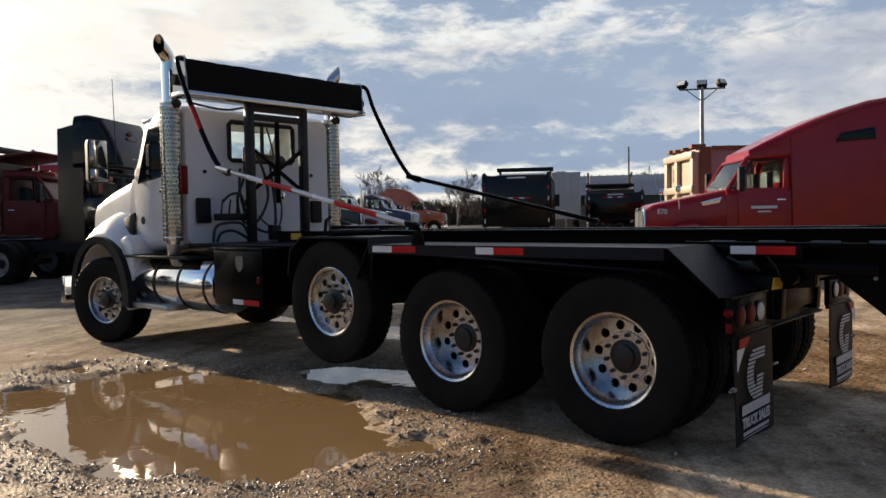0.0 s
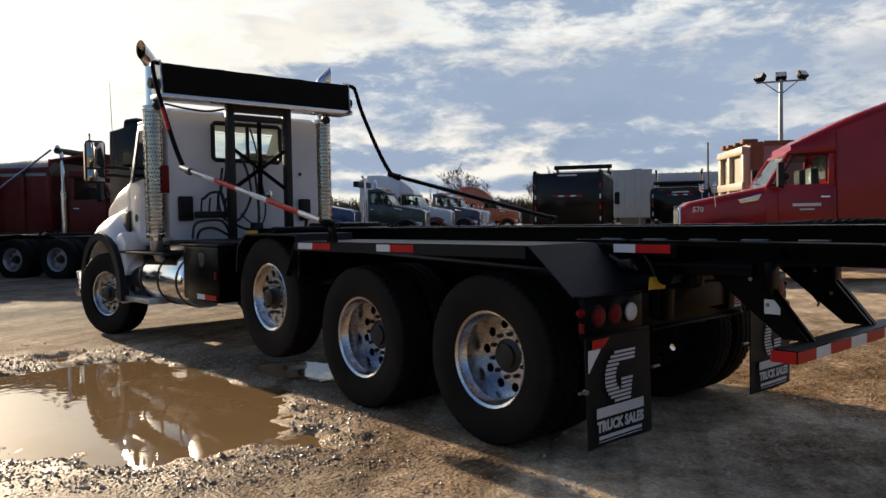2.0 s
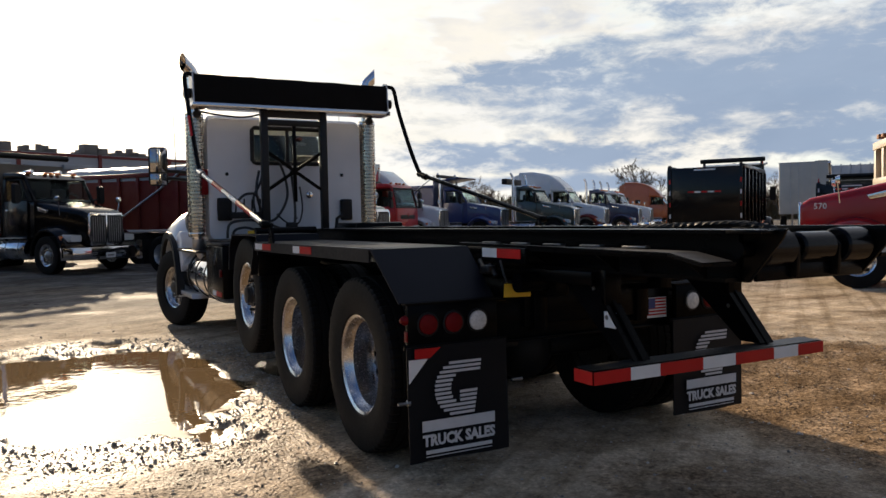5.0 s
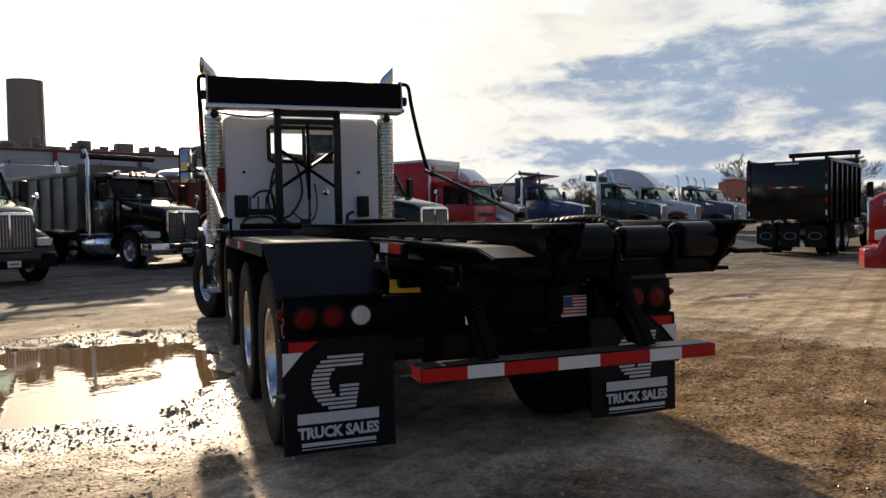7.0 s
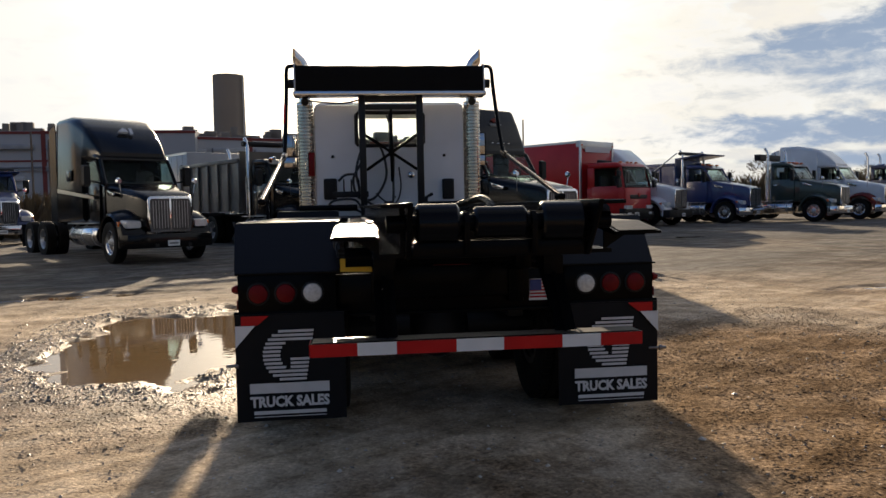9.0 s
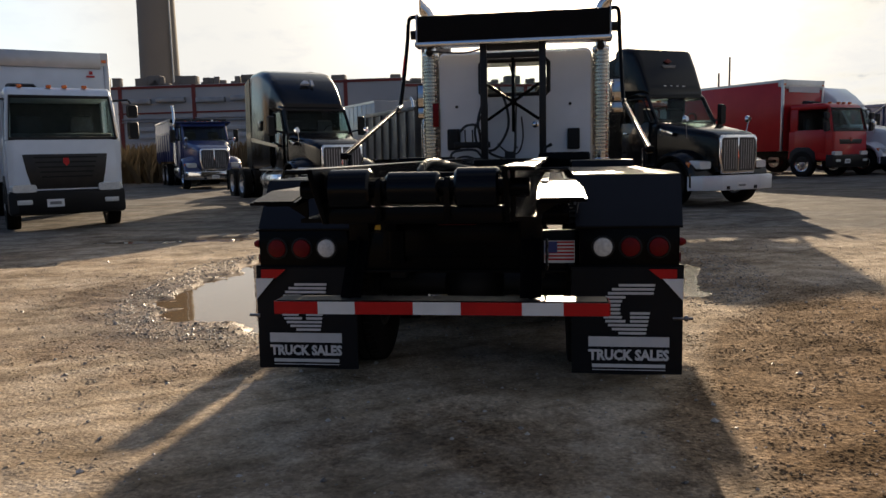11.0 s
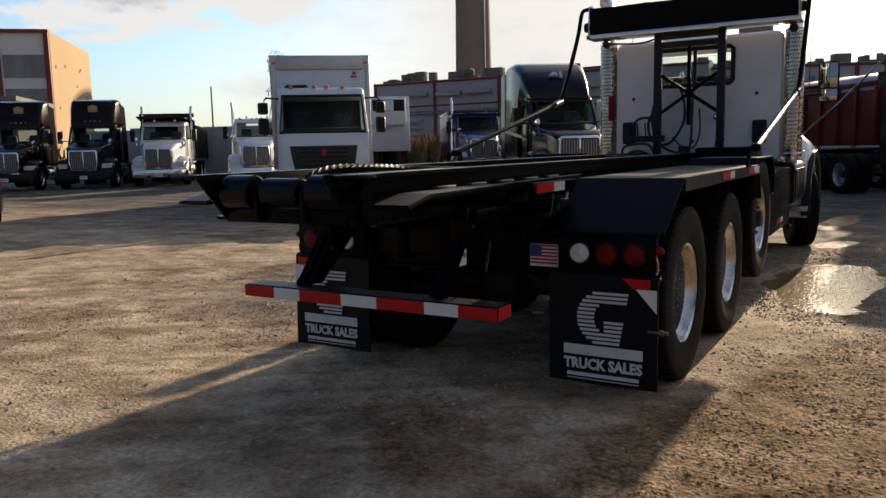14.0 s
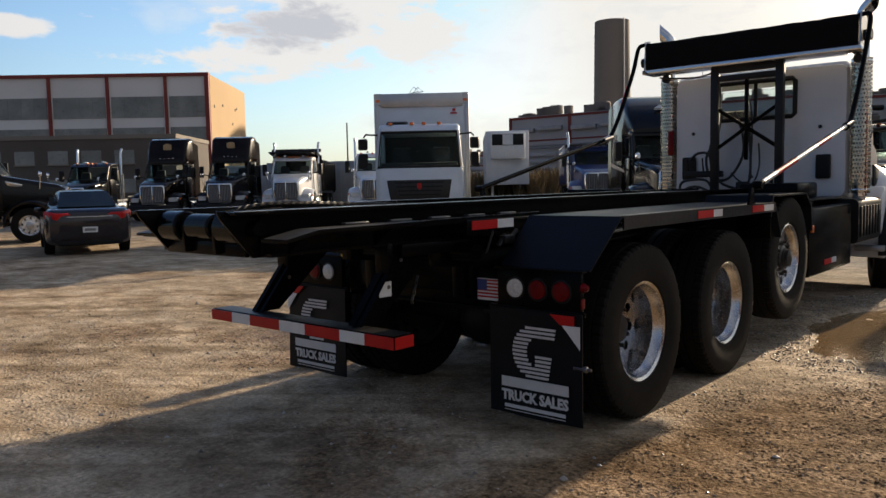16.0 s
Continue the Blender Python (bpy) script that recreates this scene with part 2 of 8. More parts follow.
M = {
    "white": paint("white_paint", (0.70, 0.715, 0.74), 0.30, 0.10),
    "streaked": material("streaked_white_paint", (0.62, 0.60, 0.55), 0.5, 0.0, 0.72, 1.5, 30.0, 0.03, 0.0, 0.25),
    "bluewhite": paint("cool_white_paint", (0.64, 0.69, 0.75), 0.30, 0.08),
    "cream": paint("cream_paint", (0.46, 0.38, 0.27), 0.5, 0.3),
    "black": material("black_steel", (0.0030, 0.0032, 0.0038), 0.24, 0.0, 0.7, 2.0, 70.0, 0.02, 0.0, 0.002, 0.06, spec=0.06),
    "frame": material("dark_grey_steel", (0.009, 0.0088, 0.009), 0.42, 0.0, 0.7, 4.0, 70.0, 0.04, 0.0, 0.02, spec=0.3),
    "guard": material("heat_tinted_steel", (0.58, 0.52, 0.43), 0.14, 1.0, 0.7, 6.0, 50.0, 0.03, 0.0, 0.05, 0.06),
    "roller": material("black_gloss_steel", (0.003, 0.0035, 0.005), 0.20, 0.0, 0.7, 2.0, 70.0, 0.02, 0.0, 0.0, 0.06, spec=0.16),
    "scuffed": material("scuffed_steel", (0.045, 0.047, 0.052), 0.55, 0.5, 0.35, 7.0, 60.0, 0.15, 0.0, 0.04),
    "plate": material("black_tread_plate", (0.005, 0.0065, 0.0115), 0.44, 0.0, 0.8, 2.0, 40.0, 0.05, 0.0, 0.004, spec=0.16),
    "matte": material("black_plastic", (0.006, 0.006, 0.0065), 0.55, 0.0, 0.8, 3.0, 80.0, 0.08, spec=0.3),
    "tarp": material("black_tarp", (0.0045, 0.004, 0.004), 0.7, 0.0, 0.7, 5.0, 140.0, 0.3, spec=0.12),
    "rubber": material("tyre_rubber", (0.0080, 0.0076, 0.0072), 0.72, 0.0, 0.75, 4.0, 60.0, 0.15, 0.0, 0.012, spec=0.12),
    "flap": material("mud_flap_rubber", (0.0025, 0.0035, 0.006), 0.5, 0.0, 0.85, 4.0, 90.0, 0.1, 0.0, 0.006, spec=0.18),
    "chrome": material("chrome", (0.78, 0.78, 0.79), 0.10, 1.0, 0.93, 3.0, 50.0, 0.02, 0.0, 0.05, 0.05),
    "alu": material("polished_aluminium", (0.74, 0.75, 0.77), 0.20, 1.0, 0.85, 5.0, 70.0, 0.04, 0.0, 0.10, 0.08),
    "rimalu": material("rim_aluminium", (0.66, 0.66, 0.67), 0.25, 1.0, 0.8, 9.0, 70.0, 0.05, 0.0, 0.14, 0.08),
    "dull": material("dull_aluminium", (0.55, 0.56, 0.58), 0.42, 1.0, 0.8, 3.0, 60.0, 0.08, 0.0, 0.15),
    "worn": material("bare_worn_steel", (0.26, 0.26, 0.27), 0.33, 0.9, 0.6, 9.0, 60.0, 0.2, 0.0, 0.12),
    "rope": material("greasy_wire_rope", (0.007, 0.007, 0.0075), 0.5, 0.0, 0.5, 20.0, 90.0, 0.2, spec=0.15),
    "hub": material("black_hub", (0.004, 0.004, 0.004), 0.45, 0.0, 0.7, 8.0, 60.0, 0.1, 0.0, 0.03),
    "tape_red": material("red_reflective_tape", (0.50, 0.010, 0.010), 0.4, 0.0, 0.85, 10.0, 120.0, 0.03, spec=0.2),
    "tape_white": material("white_reflective_tape", (0.72, 0.73, 0.74), 0.35, 0.0, 0.9, 10.0, 120.0, 0.03),
    "lens_red": material("red_lamp_lens", (0.16, 0.003, 0.005), 0.35, 0.0, 0.7, 30.0, 120.0, 0.2, 0.0, spec=0.15),
    "lens_white": material("clear_lamp_lens", (0.70, 0.70, 0.68), 0.25, 0.0, 0.75, 60.0, 150.0, 0.3, 0.5),
    "lens_amber": material("amber_lamp_lens", (0.75, 0.16, 0.02), 0.25, 0.0, 0.8, 30.0, 120.0, 0.1, 0.5),
    "yellow": material("yellow_sticker", (0.72, 0.46, 0.03), 0.45, 0.0, 0.9, 8.0, 90.0),
    "blue": material("blue_sticker", (0.03, 0.05, 0.22), 0.45, 0.0, 0.9, 8.0, 90.0),
    "paper": material("white_sticker", (0.74, 0.74, 0.73), 0.5, 0.0, 0.92, 8.0, 90.0),
    "ink": material("grey_print", (0.2, 0.2, 0.2), 0.5),
    "print": material("white_print", (0.60, 0.60, 0.61), 0.5, 0.0, 0.9, 12.0, 90.0),
    "mirror": material("mirror_glass", (0.42, 0.43, 0.45), 0.02, 1.0, 0.98, 3.0, 30.0, 0.0, 0.0, 0.0, 0.01),
    "glass": glass("cab_glass", (0.82, 0.88, 0.86)),
    "screen": glass("tinted_screen_glass", (0.62, 0.74, 0.72)),
    "darkglass": material("dark_cab_glass", (0.010, 0.016, 0.018), 0.04, 0.0, 0.45, 1.6, 20.0, 0.0, 0.0, 0.006, 0.03, 0.20),
    "seat": material("grey_seat_cloth", (0.05, 0.05, 0.055), 0.8, 0.0, 0.7, 6.0, 120.0, 0.2),
    "grille": material("dark_grille_mesh", (0.10, 0.10, 0.105), 0.35, 0.7, 0.6, 4.0, 160.0, 0.3),
    "hose": material("black_hose", (0.015, 0.015, 0.016), 0.45, 0.0, 0.8, 8.0, 90.0, 0.05),
    "red": material("red_paint", (0.27, 0.006, 0.009), 0.20, 0.0, 0.86, 1.6, 90.0, 0.01, 0.15, 0.01, 0.06, 0.34),
    "maroon": material("dark_red_paint", (0.16, 0.012, 0.010), 0.5, 0.0, 0.8, 1.2, 60.0, 0.03, 0.0, 0.10, 0.1, 0.25),
    "boxred": material("bright_red_paint", (0.46, 0.011, 0.014), 0.30, 0.0, 0.86, 1.6, 90.0, 0.01, 0.1, 0.02, 0.06, 0.3),
    "navy": paint("navy_paint", (0.014, 0.024, 0.075), 0.3, 0.10),
    "royal": paint("blue_paint", (0.012, 0.032, 0.14), 0.3, 0.12),
    "green": paint("dark_green_paint", (0.010, 0.030, 0.024), 0.3, 0.12),
    "gloss": material("black_paint", (0.004, 0.004, 0.0045), 0.16, 0.0, 0.8, 1.6, 90.0, 0.01, 0.05, 0.004, 0.05, 0.25),
    "brown": material("dark_brown_paint", (0.008, 0.005, 0.004), 0.18, 0.0, 0.8, 1.6, 90.0, 0.01, 0.05, 0.006, 0.05, 0.25),
    "orange": paint("orange_paint", (0.42, 0.085, 0.015), 0.35, 0.15),
    "silver": paint("grey_paint", (0.30, 0.31, 0.33), 0.35, 0.15),
    "carpaint": material("dark_purple_grey_paint", (0.016, 0.0135, 0.019), 0.2, 0.0, 0.8, 1.6, 90.0, 0.01, 0.3, 0.005, 0.06, 0.45),
    "grimy": material("grimy_grey_steel", (0.13, 0.12, 0.105), 0.45, 0.3, 0.7, 1.5, 40.0, 0.05, 0.0, 0.1),
    "tan": material("tan_stucco_wall", (0.44, 0.30, 0.16), 0.85, 0.0, 0.88, 0.08, 3.0, 0.1),
    "panel": material("white_wall_panel", (0.70, 0.71, 0.72), 0.65, 0.0, 0.85, 0.06, 3.0, 0.05),
    "siding": material("pale_grey_siding", (0.44, 0.44, 0.45), 0.7, 0.0, 0.8, 0.06, 3.0, 0.05),
    "trim": material("dark_red_steel_trim", (0.20, 0.028, 0.022), 0.6, 0.0, 0.8, 0.3, 6.0),
    "band": material("grey_window_band", (0.24, 0.26, 0.25), 0.30, 0.0, 0.6, 0.3, 3.0, 0.0, 0.3),
    "brick": material("grey_brown_brick_wall", (0.105, 0.092, 0.082), 0.9, 0.0, 0.8, 0.2, 9.0, 0.2),
    "concrete": material("weathered_concrete", (0.21, 0.185, 0.16), 0.9, 0.0, 0.85, 0.05, 1.5, 0.2),
    "roofmetal": material("grey_metal_roof", (0.30, 0.31, 0.33), 0.45, 0.4, 0.8, 0.3, 9.0),
    "steelgrey": material("galvanised_steel", (0.36, 0.37, 0.38), 0.5, 0.7, 0.8, 0.8, 12.0),
    "bark": material("grey_bark", (0.15, 0.122, 0.10), 0.95, 0.0, 0.7, 3.0, 20.0, 0.3),
    "brush": material("dry_brush", (0.17, 0.12, 0.06), 0.95, 0.0, 0.6, 0.8, 9.0, 0.2),
    "pinkish": material("faded_pink_steel", (0.30, 0.185, 0.18), 0.6, 0.0, 0.75, 1.2, 30.0, 0.05, 0.0, 0.15),
    "rust": material("rusty_steel", (0.24, 0.105, 0.045), 0.8, 0.1, 0.6, 2.0, 30.0, 0.2),
    "stone": material("wet_gravel", (0.135, 0.115, 0.095), 0.40, 0.0, 0.5, 6.0, 60.0, 0.3, 0.0, 0.0, 0.2),
}
# stones differ one by one
_n, _l = M["stone"].node_tree.nodes, M["stone"].node_tree.links
_b = _n["Principled BSDF"]
_g = _n.new("ShaderNodeNewGeometry")
_r = _n.new("ShaderNodeValToRGB")
_r.color_ramp.elements[0].color, _r.color_ramp.elements[1].color = (0.09, 0.077, 0.064, 1), (0.55, 0.49, 0.42, 1)
_l.new(_g.outputs["Random Per Island"], _r.inputs[0])
_l.new(_r.outputs[0], _b.inputs["Base Color"])


def ground_material():
    """Rutted dirt and gravel yard, greyer and asphalted farther ahead, with damp patches."""
    m = bpy.data.materials.new("dirt_and_gravel")
    m.use_nodes = True
    n, l = m.node_tree.nodes, m.node_tree.links
    b = n["Principled BSDF"]
    tc = n.new("ShaderNodeTexCoord")

    def noise_tex(scale, detail, rough=0.55):
        t = n.new("ShaderNodeTexNoise")
        t.inputs["Scale"].default_value, t.inputs["Detail"].default_value, t.inputs["Roughness"].default_value = scale, detail, rough
        l.new(tc.outputs["Object"], t.inputs[0])
        return t.outputs[0]

    def ramp(fac, stops):
        r = n.new("ShaderNodeValToRGB")
        e = r.color_ramp.elements
        while len(e) < len(stops):
            e.new(0.5)
        for i, (p, c) in enumerate(stops):
            e[i].position, e[i].color = p, (*c, 1)
        l.new(fac, r.inputs[0])
        return r.outputs[0]

    def mix(fac, a, c, mode="MIX"):
        x = n.new("ShaderNodeMix")
        x.data_type, x.blend_type = "RGBA", mode
        for socket, v in ((x.inputs[0], fac), (x.inputs[6], a), (x.inputs[7], c)):
            if isinstance(v, (int, float)):
                socket.default_value = v
            else:
                l.new(v, socket)
        return x.outputs[2]

    broad, mid, grit, pebbles = noise_tex(0.22, 4.0), noise_tex(1.7, 6.0), noise_tex(38.0, 6.0, 0.7), n.new("ShaderNodeTexVoronoi")
    pebbles.inputs["Scale"].default_value = 42.0
    l.new(tc.outputs["Object"], pebbles.inputs[0])
    dirt = ramp(mid, [(0.30, (0.27, 0.205, 0.135)), (0.50, (0.47, 0.372, 0.262)), (0.72, (0.62, 0.51, 0.385))])
    grey = ramp(mid, [(0.30, (0.085, 0.079, 0.072)), (0.70, (0.195, 0.182, 0.165))])
    sep = n.new("ShaderNodeSeparateXYZ")
    l.new(tc.outputs["Object"], sep.inputs[0])
    ahead = n.new("ShaderNodeMapRange")
    ahead.inputs[1].default_value, ahead.inputs[2].default_value = 5.0, 11.0
    l.new(sep.outputs[1], ahead.inputs[0])
    wander = n.new("ShaderNodeMath")
    wander.operation = "MULTIPLY_ADD"
    l.new(broad, wander.inputs[0])
    wander.inputs[1].default_value = 1.5
    wander.inputs[2].default_value = -0.75
    add = n.new("ShaderNodeMath")
    add.operation, add.use_clamp = "ADD", True
    l.new(ahead.outputs[0], add.inputs[0])
    l.new(wander.outputs[0], add.inputs[1])
    base = mix(add.outputs[0], dirt, grey)
    specks = ramp(pebbles.outputs["Color"], [(0.0, (0.55, 0.55, 0.55)), (1.0, (1.35, 1.33, 1.30))])
    base = mix(0.55, base, mix(1.0, base, specks, "MULTIPLY"))
    # clumps of trodden mud, a hand across
    clump = ramp(noise_tex(6.5, 7.0, 0.66), [(0.36, (0.66, 0.63, 0.60)), (0.50, (1.0, 1.0, 1.0)), (0.68, (1.16, 1.15, 1.13))])
    base = mix(0.8, base, mix(1.0, base, clump, "MULTIPLY"))
    # crumbs a few centimetres across
    crumb = ramp(noise_tex(30.0, 5.0, 0.68), [(0.36, (0.34, 0.30, 0.27)), (0.47, (0.92, 0.90, 0.88)), (0.55, (1.15, 1.15, 1.15)), (0.66, (1.75, 1.74, 1.7))])
    # tracks of tyres, drawn out across the yard
    lane = n.new("ShaderNodeMapping")
    lane.inputs[2].default_value, lane.inputs[3].default_value = (0, 0, radians(24)), (0.16, 1.5, 1.0)
    l.new(tc.outputs["Object"], lane.inputs[0])
    track = n.new("ShaderNodeTexNoise")
    track.inputs["Scale"].default_value, track.inputs["Detail"].default_value, track.inputs["Roughness"].default_value = 1.0, 6.0, 0.6
    l.new(lane.outputs[0], track.inputs[0])
    base = mix(1.0, base, ramp(track.outputs[0], [(0.38, (0.74, 0.71, 0.67)), (0.50, (1.0, 1.0, 1.0)), (0.64, (1.16, 1.16, 1.15))]), "MULTIPLY")
    # long thin ruts that trucks leave as they turn across the yard
    swing = n.new("ShaderNodeMapping")
    swing.inputs[2].default_value = (0, 0, radians(-38))
    l.new(tc.outputs["Object"], swing.inputs[0])
    long = n.new("ShaderNodeMapping")
    long.inputs[3].default_value = (0.10, 4.2, 1.0)
    l.new(swing.outputs[0], long.inputs[0])
    rut = n.new("ShaderNodeTexNoise")
    rut.inputs["Scale"].default_value, rut.inputs["Detail"].default_value, rut.inputs["Roughness"].default_value = 1.0, 5.0, 0.6
    l.new(long.outputs[0], rut.inputs[0])
    base = mix(1.0, base, ramp(rut.outputs[0], [(0.36, (0.70, 0.67, 0.62)), (0.48, (1.0, 1.0, 1.0)), (0.64, (1.12, 1.12, 1.12))]), "MULTIPLY")
    grains = ramp(grit, [(0.34, (0.74, 0.73, 0.72)), (0.52, (1.0, 1.0, 1.0)), (0.66, (1.22, 1.22, 1.21))])
    base = mix(1.0, base, grains, "MULTIPLY")
    # trampled damp mud lies east of the truck's tail
    mud = n.new("ShaderNodeVectorMath")
    mud.operation = "MULTIPLY_ADD"
    l.new(tc.outputs["Object"], mud.inputs[0])
    mud.inputs[1].default_value, mud.inputs[2].default_value = (0.55, 0.28, 0.0), (-1.72, 0.06, 0.0)
    far = n.new("ShaderNodeVectorMath")
    far.operation = "LENGTH"
    l.new(mud.outputs[0], far.inputs[0])
    east = n.new("ShaderNodeMapRange")
    east.inputs[1].default_value, east.inputs[2].default_value, east.inputs[3].default_value, east.inputs[4].default_value = 0.60, 1.22, 0.36, -0.02
    l.new(far.outputs["Value"], east.inputs[0])
    soak = n.new("ShaderNodeMath")
    l.new(noise_tex(0.55, 6.0, 0.62), soak.inputs[0])
    # and the mud round the big puddle and below the truck is soaked
    pool = n.new("ShaderNodeVectorMath")
    pool.operation = "MULTIPLY_ADD"
    l.new(tc.outputs["Object"], pool.inputs[0])
    pool.inputs[1].default_value, pool.inputs[2].default_value = (0.44, 0.30, 0.0), (1.02, -1.08, 0.0)
    reach = n.new("ShaderNodeVectorMath")
    reach.operation = "LENGTH"
    l.new(pool.outputs[0], reach.inputs[0])
    wet = n.new("ShaderNodeMapRange")
    wet.inputs[1].default_value, wet.inputs[2].default_value, wet.inputs[3].default_value, wet.inputs[4].default_value = 0.55, 1.1, 0.16, 0.0
    l.new(reach.outputs["Value"], wet.inputs[0])
    total = n.new("ShaderNodeMath")
    l.new(east.outputs[0], total.inputs[0])
    l.new(wet.outputs[0], total.inputs[1])
    l.new(total.outputs[0], soak.inputs[1])
    damp = ramp(soak.outputs[0], [(0.50, (0, 0, 0)), (0.63, (1, 1, 1))])
    base = mix(damp, base, mix(1.0, base, ramp(mid, [(0.0, (0.42, 0.368, 0.315)), (1.0, (0.70, 0.618, 0.535))]), "MULTIPLY"))
    # trodden wet mud is crumbly, with dry light crumbs on top
    base = mix(damp, base, mix(1.0, base, crumb, "MULTIPLY"))
    l.new(base, b.inputs["Base Color"])
    rough = n.new("ShaderNodeMapRange")
    shine = n.new("ShaderNodeMapRange")
    shine.inputs[1].default_value, shine.inputs[2].default_value, shine.inputs[3].default_value, shine.inputs[4].default_value = 0.03, 0.15, 0.10, 0.28
    l.new(wet.outputs[0], shine.inputs[0])
    # crumbled mud has hardly any gloss
    dull = n.new("ShaderNodeMapRange")
    dull.inputs[1].default_value, dull.inputs[2].default_value, dull.inputs[3].default_value, dull.inputs[4].default_value = 0.0, 0.18, 1.0, 0.06
    l.new(east.outputs[0], dull.inputs[0])
    gloss = n.new("ShaderNodeMath")
    gloss.operation = "MULTIPLY"
    l.new(shine.outputs[0], gloss.inputs[0])
    l.new(dull.outputs[0], gloss.inputs[1])
    l.new(gloss.outputs[0], b.inputs["Specular IOR Level"])
    rough.inputs[3].default_value, rough.inputs[4].default_value = 0.92, 0.70
    l.new(damp, rough.inputs[0])
    film = n.new("ShaderNodeMath")
    film.operation = "MULTIPLY_ADD"
    l.new(wet.outputs[0], film.inputs[0])
    film.inputs[1].default_value = -1.6
    l.new(rough.outputs[0], film.inputs[2])
    l.new(film.outputs[0], b.inputs["Roughness"])
    height = n.new("ShaderNodeMath")
    height.operation = "MULTIPLY_ADD"
    l.new(pebbles.outputs["Distance"], height.inputs[0])
    height.inputs[1].default_value = -0.8
    l.new(grit, height.inputs[2])
    b1, b2 = n.new("ShaderNodeBump"), n.new("ShaderNodeBump")
    b1.inputs["Strength"].default_value, b1.inputs["Distance"].default_value = 0.85, 0.007
    b2.inputs["Strength"].default_value, b2.inputs["Distance"].default_value = 0.75, 0.015
    l.new(height.outputs[0], b1.inputs["Height"])
    l.new(noise_tex(7.0, 6.0, 0.65), b2.inputs["Height"])
    l.new(b2.outputs[0], b1.inputs["Normal"])
    l.new(b1.outputs[0], b.inputs["Normal"])
    return m


def water_material(name, ripple, scale):
    m = bpy.data.materials.new(name)
    m.use_nodes = True
    n, l = m.node_tree.nodes, m.node_tree.links
    b = n["Principled BSDF"]
    tc = n.new("ShaderNodeTexCoord")
    t = n.new("ShaderNodeTexNoise")
    t.inputs["Scale"].default_value, t.inputs["Detail"].default_value = 0.9, 4.0
    l.new(tc.outputs["Object"], t.inputs[0])
    r = n.new("ShaderNodeValToRGB")
    r.color_ramp.elements[0].color, r.color_ramp.elements[1].color = (0.175, 0.112, 0.052, 1), (0.235, 0.155, 0.078, 1)
    l.new(t.outputs[0], r.inputs[0])
    l.new(r.outputs[0], b.inputs["Base Color"])
    b.inputs["Roughness"].default_value = 0.015 if ripple < 0.2 else 0.14
    b.inputs["IOR"].default_value = 1.45
    w = n.new("ShaderNodeTexNoise")
    w.inputs["Scale"].default_value = scale
    l.new(tc.outputs["Object"], w.inputs[0])
    bp = n.new("ShaderNodeBump")
    bp.inputs["Strength"].default_value, bp.inputs["Distance"].default_value = ripple, 0.01
    l.new(w.outputs[0], bp.inputs["Height"])
    l.new(bp.outputs[0], b.inputs["Normal"])
    return m


M["ground"], M["water"], M["ripples"] = ground_material(), water_material("muddy_water", 0.09, 7.0), water_material("rippled_water", 0.8, 22.0)

# ---- building tools ----
def box(bm, x0, x1, y0, y1, z0, z1, b=0.0, seg=2):
    v = [bm.verts.new((x, y, z)) for z in (z0, z1) for y in (y0, y1) for x in (x0, x1)]
    f = [bm.faces.new([v[i] for i in q]) for q in ((0, 2, 3, 1), (4, 5, 7, 6), (0, 1, 5, 4), (2, 6, 7, 3), (0, 4, 6, 2), (1, 3, 7, 5))]
    if b:
        edges = list({e for q in f for e in q.edges})
        bmesh.ops.bevel(bm, geom=edges, offset=b, segments=seg, profile=0.5, affect="EDGES")
    return bm


def prism(bm, pts, axis, a0, a1, b=0.0):
    """The outline pts drawn out along an axis: 'x' takes (y, z), 'y' takes (x, z), 'z' takes (x, y)."""
    def at(p, a):
        return {"x": (a, p[0], p[1]), "y": (p[0], a, p[1]), "z": (p[0], p[1], a)}[axis]
    lo, hi = [bm.verts.new(at(p, a0)) for p in pts], [bm.verts.new(at(p, a1)) for p in pts]
    n = len(pts)
    f = [bm.faces.new(lo), bm.faces.new(hi[::-1])]
    f += [bm.faces.new((lo[i], hi[i], hi[(i + 1) % n], lo[(i + 1) % n])) for i in range(n)]
    bmesh.ops.recalc_face_normals(bm, faces=f)
    if b:
        bmesh.ops.bevel(bm, geom=list({e for q in f for e in q.edges}), offset=b, segments=2, profile=0.5, affect="EDGES")
    return bm


def ring(y, w, z0, z1, r, n=4, cx=0.0, w2=None):
    """A rounded rectangle across the y axis: half width w below, w2 above."""
    w2 = w if w2 is None else w2
    pts = []
    for sx, sz, a0 in ((1, -1, -90), (1, 1, 0), (-1, 1, 90), (-1, -1, 180)):
        ww, zz = (w if sz < 0 else w2), (z0 if sz < 0 else z1)
        for i in range(n + 1):
            a = radians(a0 + 90 * i / n)
            pts.append((cx + sx * (ww - r) + r * math.cos(a), y, zz - sz * r + r * math.sin(a)))
    return pts


def loft(bm, rings, caps=True):
    rows = [[bm.verts.new(p) for p in q] for q in rings]
    f = []
    for a, c in zip(rows, rows[1:]):
        n = len(a)
        f += [bm.faces.new((a[i], a[(i + 1) % n], c[(i + 1) % n], c[i])) for i in range(n)]
    if caps:
        f += [bm.faces.new(rows[0][::-1]), bm.faces.new(rows[-1])]
    bmesh.ops.recalc_face_normals(bm, faces=f)
    return bm


